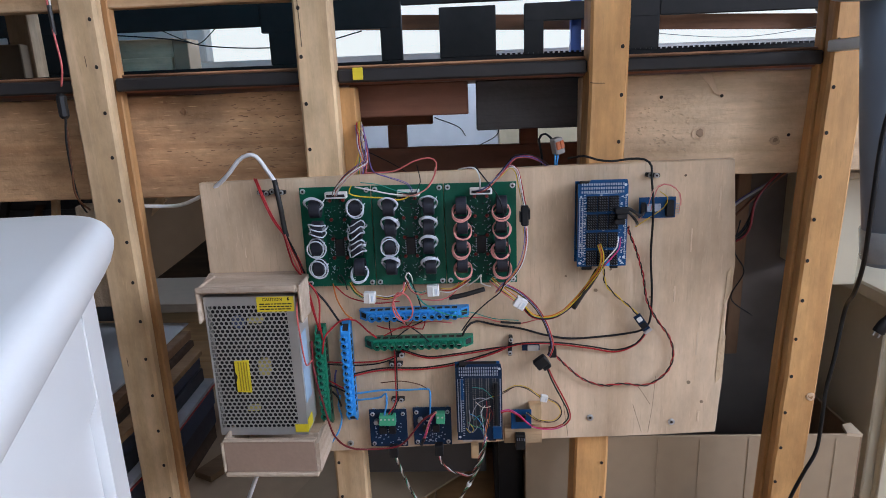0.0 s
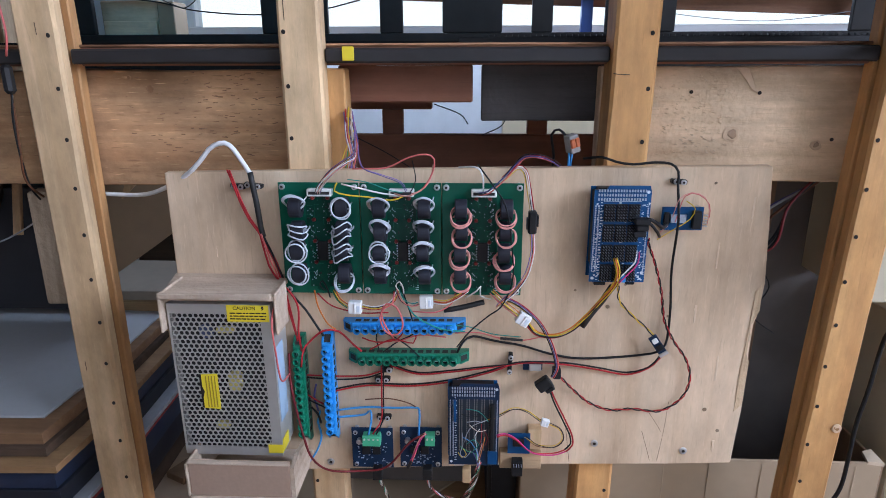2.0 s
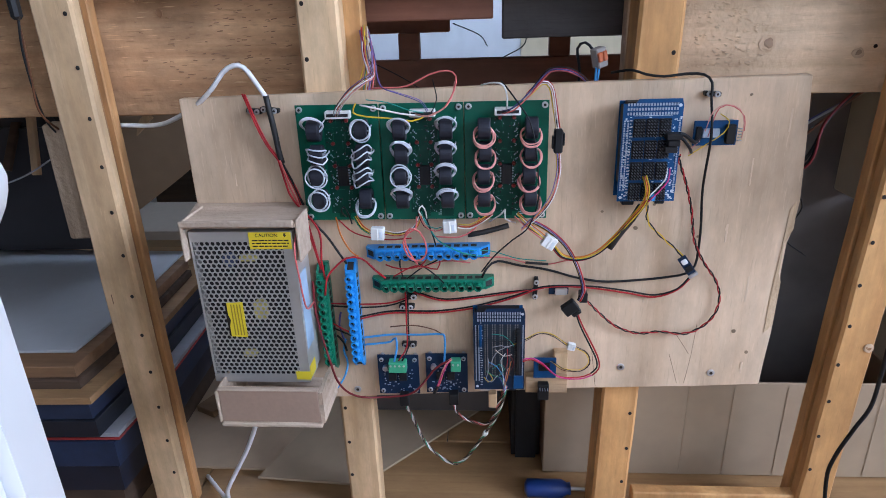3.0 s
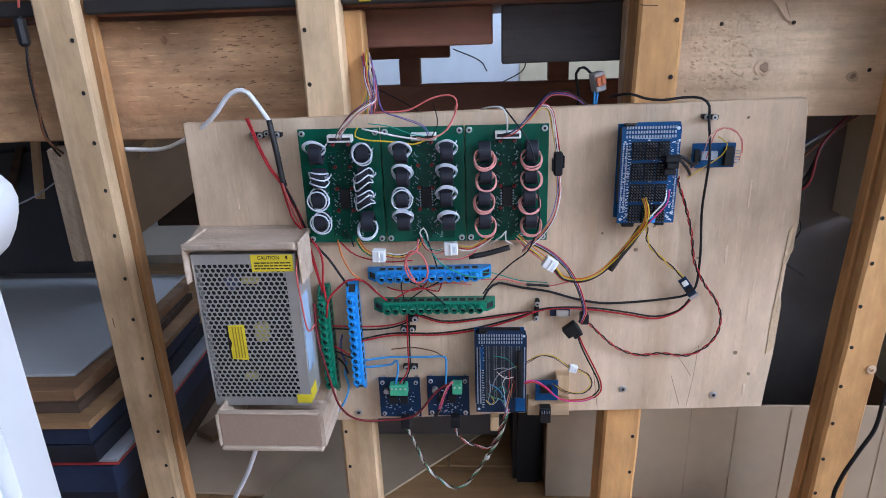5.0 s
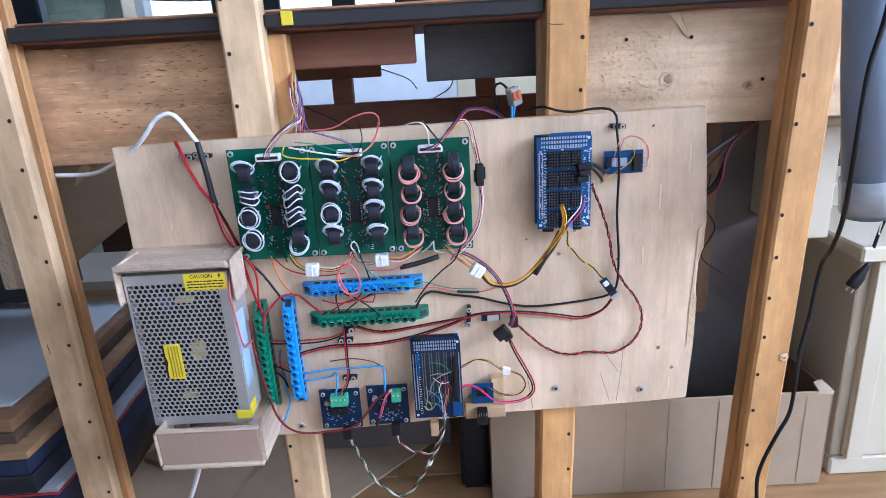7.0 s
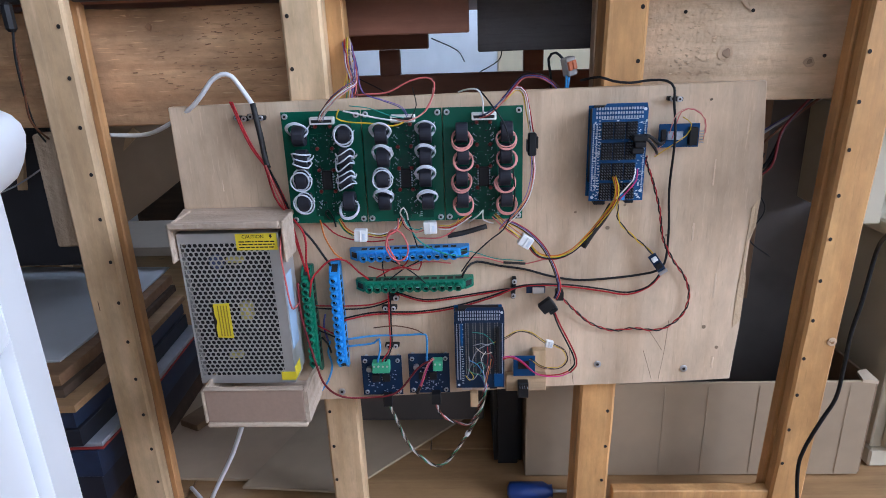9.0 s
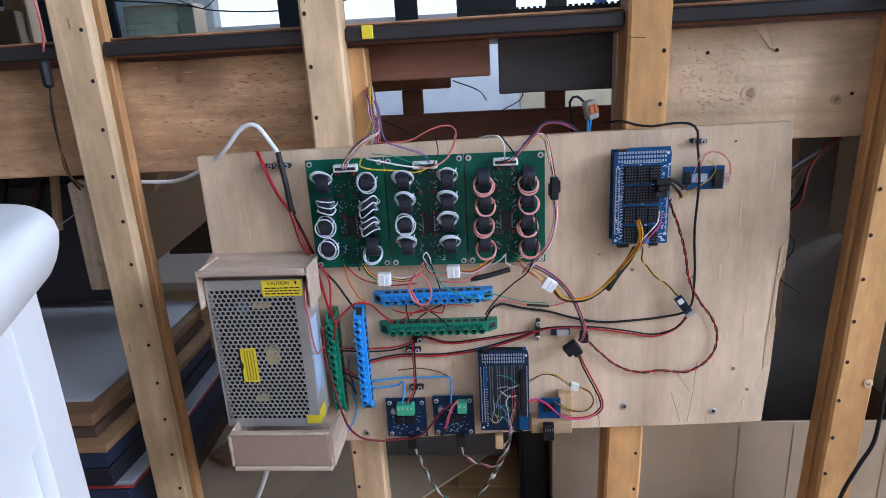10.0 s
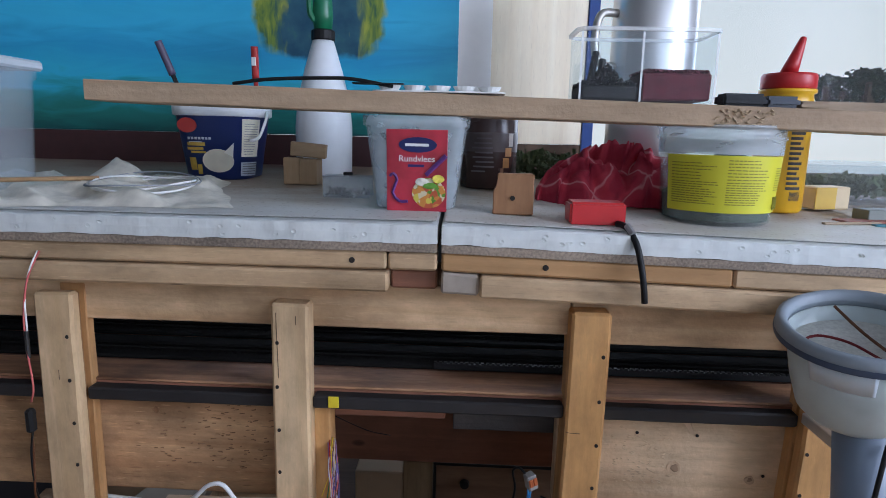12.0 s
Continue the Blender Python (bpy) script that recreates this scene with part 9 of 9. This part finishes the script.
part("painted_face", box(-0.0265, 0.004, -0.0190, -0.0182, 0.001, 0.029, 0.0003, None, YB), plain("ochre_paint", (0.66, 0.42, 0.06), 0.55), ybk, "yellow ochre painted face")
ft = thing("food_tray", (0.95, 0.33, resting(0.95)), "clear plastic tray with a white rim", "tray")
part("shell", lathe([(0.11, 0.0), (0.112, 0.002), (0.122, 0.052), (0.14, 0.055), (0.14, 0.060), (0.118, 0.058), (0.108, 0.004)], (0.93, 0.36, resting(0.95, 0.3)), 36, squash=(1.3, 0.9), power=5), glassy("clear_tray", (0.90, 0.93, 0.95), 0.15, 0.10), ft, "", True)
part("moss", leaf_cloud((0.93, 0.36, resting(0.95, 0.36) + 0.022), (0.125, 0.08, 0.020), 900, 0.005, rr), LEAF2, ft)
solo("green_foliage_mat", leaf_cloud((0.45, 0.43, resting(0.45, 0.43) + 0.022), (0.11, 0.05, 0.030), 700, 0.0045, rr), LEAF2, "mat of green model foliage on the table", "model foliage", kind="stuff")
for k, (x, y, w, d, h, a, c, nm) in enumerate(((0.83, 0.145, 0.08, 0.03, 0.003, 8, (0.30, 0.10, 0.07), "red brown"), (0.87, 0.12, 0.10, 0.012, 0.003, -4, (0.05, 0.22, 0.28), "teal"), (0.85, 0.165, 0.045, 0.03, 0.014, 5, (0.22, 0.24, 0.22), "grey green"), (0.90, 0.15, 0.03, 0.02, 0.012, 20, (0.35, 0.22, 0.14), "tan"), (0.80, 0.125, 0.09, 0.006, 0.003, 14, (0.35, 0.26, 0.17), "pale"))):
    solo("offcut", box(-w / 2, w / 2, -d / 2, d / 2, 0, h, 0.0008, None, pose(x, y, resting(x, y) + 0.0002, 0, 0, a)), plain(nm.replace(" ", "_") + "_offcut", c, 0.6, var=0.2), nm + " offcut of card on the table", "offcut", "offcuts on the table")
# cloth, wire ring and paper at the far end
cl = bmesh.new()
grid = []
NU, NV = 72, 36
for i in range(NU + 1):
    row = []
    for j in range(NV + 1):
        u, v = i / NU, j / NV
        p = Vector((u * 6, v * 3.4, 1.3))
        rim = min(1.0, 14 * min(1 - u, v, 1 - v))
        crease = max(0.0, 1 - 2.4 * abs(noise.noise(Vector((u * 5.0 + v * 1.5, v * 3.2, 4.4)))))
        peak = max(0.0, 1 - math.hypot((u - 0.56) / 0.13, (v - 0.80) / 0.26))
        hollow = max(0.0, 1 - math.hypot((u - 0.70) / 0.13, (v - 0.56) / 0.24))
        h = rim * (0.002 + 0.011 * crease + 0.010 * max(0, noise.noise(p * 0.9)) + 0.004 * noise.noise(p * 2.7)) + 0.030 * peak ** 0.8 - 0.008 * hollow
        front = 0.006 + 0.042 * u ** 1.4 + 0.008 * noise.noise(Vector((u * 9, 0.3, 0)))
        x = -0.34 + (0.412 - 0.085 * v) * u + 0.012 * noise.noise(p * 1.4)
        y = front + (0.262 - 0.015 * u - front) * v + 0.010 * noise.noise(p * 1.9 + Vector((3, 0, 0)))
        row.append(cl.verts.new((x, y, resting(0, y) + 0.0005 + max(0, h))))
    grid.append(row)
for a, b in zip(grid, grid[1:]):
    for j in range(NV):
        cl.faces.new((a[j], b[j], b[j + 1], a[j + 1]))
solo("plaster_cloth", cl, plain("cream_plaster_cloth", (0.70, 0.66, 0.57), 0.9, var=0.25, scale=90, bump=0.5, big=22), "crumpled cream plaster cloth on the table", "cloth", smooth=True)
for k, (rad, tone, th) in enumerate(((0.062, "white", 0.0014), (0.0590, "white", 0.0014), (0.0650, "grey", 0.0010))):
    ringp = [(-0.066 + rad * math.cos(j * math.tau / 30), 0.128 + 1.05 * rad * math.sin(j * math.tau / 30), resting(0, 0.128 + rad * math.sin(j * math.tau / 30)) + 0.0125 + 0.0022 * k + 0.003 * math.sin(j * 0.42 + 2.1 * k)) for j in range(31)]
    solo("wire_ring", tube(ringp, th, 7), W[tone], tone + " plastic strand coiled on the cloth", "ring", "coiled strands", smooth=True)
solo("thin_stick", worn(tube([(-0.30, 0.045, resting(0, 0.05) + 0.020), (-0.20, 0.085, resting(0, 0.085) + 0.020), (-0.125, 0.130, resting(0, 0.13) + 0.018)], 0.0030, 7), 0.0004, 90), wood("tan_stick", (0.42, 0.26, 0.13), (0.28, 0.16, 0.08), "x"), "thin tan wooden stick lying on the cloth", "stick", smooth=True)
tub("clear_tub", -0.284, 0.13, resting(0, 0.13), 0.050, 0.056, 0.150, "clear plastic tub at the table end", CLEAR)
solo("tub_lid", box(-0.346, -0.224, 0.070, 0.190, resting(0, 0.13) + 0.1502, resting(0, 0.13) + 0.163, 0.003), glassy("milky_lid", (0.85, 0.88, 0.90), 0.25, 0.6), "milky lid on a clear tub", "lid")

# plank laid across the tubs, and what lies on it
pz = tz + 0.1045
plk = bmesh.new()
b = plank(-0.087, 0.95, 0.050, 0.118, pz, pz + 0.0225, 0.0007, 14, 0.0012)
joined(plk, b)
for v in plk.verts:
    v.co.z += 0.0015 - 0.0195 * (v.co.x - 0.28)
solo("laid_plank", plk, wood("mid_brown_lath", (0.46, 0.335, 0.225), (0.33, 0.225, 0.14), "x", knots=0.0, saw=0.3), "brown wooden plank laid across the tubs", "plank")
splin = bmesh.new()
r16 = random.Random(31)
for k in range(60):
    x = r16.uniform(0.595, 0.655)
    box(-0.0016, 0.0016, -0.0008, 0.0006, -0.0005, 0.0005, 0, splin, pose(x, 0.0492, pz + r16.uniform(0.003, 0.021) - 0.0195 * (x - 0.28), r16.uniform(-30, 30), r16.uniform(-60, 60), r16.uniform(-20, 20)))
solo("splinters", splin, wood("pale_splinter", (0.62, 0.48, 0.32), (0.48, 0.34, 0.2), "x"), "pale splinters on the plank edge", "splinters", kind="stuff")


def on_plank(x):
    return pz + 0.0240 - 0.0195 * (x - 0.28)


cbx = thing("divided_box", (0.52, 0.085, on_plank(0.52)), "clear divided box with dark and red granules", "box")
x0, x1, y0, y1, z0 = 0.4520, 0.5960, 0.062, 0.135, on_plank(0.52) + 0.0006
CLEAR2 = glassy("clear_box_plastic", (0.95, 0.97, 0.98), 0.04, 0.02)
for a in ((x0, x1, y0, y0 + 0.0015), (x0, x1, y1 - 0.0015, y1), (x0, x0 + 0.0015, y0 + 0.0016, y1 - 0.0016), (x1 - 0.0015, x1, y0 + 0.0016, y1 - 0.0016), (0.5165, 0.5180, y0 + 0.0016, y1 - 0.0016)):
    part("wall", box(*a, z0, z0 + 0.074, 0.0004), CLEAR2, cbx)
part("bottom", box(x0 + 0.0016, x1 - 0.0016, y0 + 0.0016, y1 - 0.0016, z0, z0 + 0.002, 0.0003), CLEAR2, cbx)
part("rim", lathe([(0.0735, 0.0722), (0.077, 0.073), (0.077, 0.0765), (0.0735, 0.0765)], ((x0 + x1) / 2, (y0 + y1) / 2, z0), 40, squash=(1, 0.52), power=8, caps=False), glassy("rim_plastic", (0.93, 0.95, 0.96), 0.1, 0.5), cbx)
part("inner_tray", box(x0 + 0.004, 0.5145, y1 - 0.006, y1 - 0.003, z0 + 0.003, z0 + 0.045, 0.0005), CLEAR2, cbx)
EDGEPL = glassy("clear_box_edge", (0.95, 0.97, 0.98), 0.1, 0.6)
for x in (x0, 0.5162, x1 - 0.0018):
    part("edge", box(x - 0.0002, x + 0.0020, y0 - 0.0003, y0 - 0.0001, z0, z0 + 0.072, 0), EDGEPL, cbx)
for a, b, c, col, nm in ((x0 + 0.003, 0.5150, 0.017, (0.012, 0.012, 0.014), "dark"), (0.5195, x1 - 0.003, 0.031, (0.14, 0.020, 0.032), "maroon")):
    tone = plain(nm + "_granules", col, 0.9, var=0.5, scale=120)
    part(nm + "_heap", worn(box(a, b, y0 + 0.003, y1 - 0.004, z0 + 0.0022, z0 + c, 0.002), 0.0015, 120), tone, cbx, "heap of %s granules" % nm)
    gr = bmesh.new()
    for k in range(700):
        x, y = r16.uniform(a + 0.002, b - 0.002), r16.uniform(y0 + 0.005, y1 - 0.006)
        peak = 0.020 * max(0.0, 1 - abs(x - 0.484) / 0.016) * r16.random() if nm == "dark" else 0.0
        w = 0.0045 if nm == "dark" and k % 4 == 0 else 0.0016
        box(-w, w, -0.0012, 0.0012, -0.0012, 0.0012, 0, gr, pose(x, y, z0 + c + 0.0008 + peak + 0.002 * r16.random(), r16.uniform(0, 90), r16.uniform(-50, 50), r16.uniform(0, 180)))
    tagged(part(nm + "_granules", gr, tone, cbx, nm + " granules"), kind="stuff")
for k in range(3):
    part("tool", tube([(0.468 + 0.010 * k, 0.09, z0 + 0.02), (0.475 + 0.008 * k, 0.10, z0 + 0.055 - 0.008 * k)], 0.004, 8, curve=False), BLACKPL, cbx)
canz = resting(0.6, 0.33)
sc = thing("steel_canister", (0.60, 0.33, canz), "brushed steel canister with a handle", "canister")
part("drum", lathe([(0.058, 0), (0.060, 0.003), (0.0605, 0.37), (0.058, 0.373)], (0.602, 0.335, canz), 36), plain("brushed_aluminium", (0.82, 0.82, 0.83), 0.34, metal=0.75, var=0.1, scale=15), sc, "", True)
part("handle", tube([(0.545, 0.32, canz + 0.255), (0.518, 0.31, canz + 0.25), (0.512, 0.31, canz + 0.21), (0.520, 0.31, canz + 0.185), (0.545, 0.32, canz + 0.18)], 0.006, 9), STEEL, sc, "", True)
br = thing("flat_brush", (0.70, 0.08, on_plank(0.7)), "flat wooden brush with a black ferrule", "brush")
bt = [on_plank(x) + 0.0004 for x in (0.63, 0.67, 0.75, 0.84)]
part("bristles", worn(box(0.606, 0.652, 0.062, 0.090, bt[0], bt[0] + 0.0135, 0.003, seg=2), 0.0008, 200), plain("black_bristles", (0.014, 0.016, 0.020), 0.7, var=0.4, scale=300, bump=0.6), br)
part("ferrule", box(0.6522, 0.690, 0.064, 0.089, bt[1], bt[1] + 0.0125, 0.004, seg=2), plain("dark_grey_ferrule", (0.05, 0.058, 0.075), 0.35, metal=0.4), br, "dark grey metal ferrule")
part("handle", slab([(0.6902, 0.066), (0.720, 0.067), (0.760, 0.071), (0.812, 0.071), (0.812, 0.083), (0.760, 0.084), (0.720, 0.087), (0.6902, 0.088)], bt[2], bt[2] + 0.0095, None, 0.003, 2), wood("brush_wood", (0.43, 0.33, 0.23), (0.31, 0.22, 0.14), "x"), br)
part("handle_end", box(0.8122, 0.862, 0.072, 0.082, bt[3], bt[3] + 0.009, 0.003, seg=2), BLACKPL, br, "dark dipped handle end")
pl_ = thing("paint_palette", (0.30, 0.08, on_plank(0.3)), "white plastic paint palette on the plank", "palette")
part("plate", slab(rounded(0.228, 0.374, 0.058, 0.112, 0.012), on_plank(0.25) + 0.0006, on_plank(0.25) + 0.0022, None, 0.0005, 1), WHITEPL, pl_)
for k in range(5):
    part("well", lathe([(0.009, 0.0), (0.013, 0.0065), (0.012, 0.0065), (0.008, 0.001)], (0.245 + 0.028 * k, 0.085, on_plank(0.25) + 0.0023), 14), WHITEPL, pl_)
kn = thing("palette_knife", (0.16, 0.08, on_plank(0.16)), "dark thin palette knife on the plank", "knife")
part("blade", tube([(0.070, 0.075, on_plank(0.07) + 0.003), (0.11, 0.075, on_plank(0.1) + 0.009), (0.17, 0.075, on_plank(0.17) + 0.013), (0.205, 0.075, on_plank(0.2) + 0.013), (0.250, 0.072, on_plank(0.25) + 0.0068)], 0.0022, 6), BLACKPL, kn, "", True)
part("tip", slab([(0.205, 0.068), (0.225, 0.064), (0.262, 0.068), (0.262, 0.078), (0.225, 0.086), (0.205, 0.082)], on_plank(0.24) + 0.0088, on_plank(0.24) + 0.0100), BLACKPL, kn)
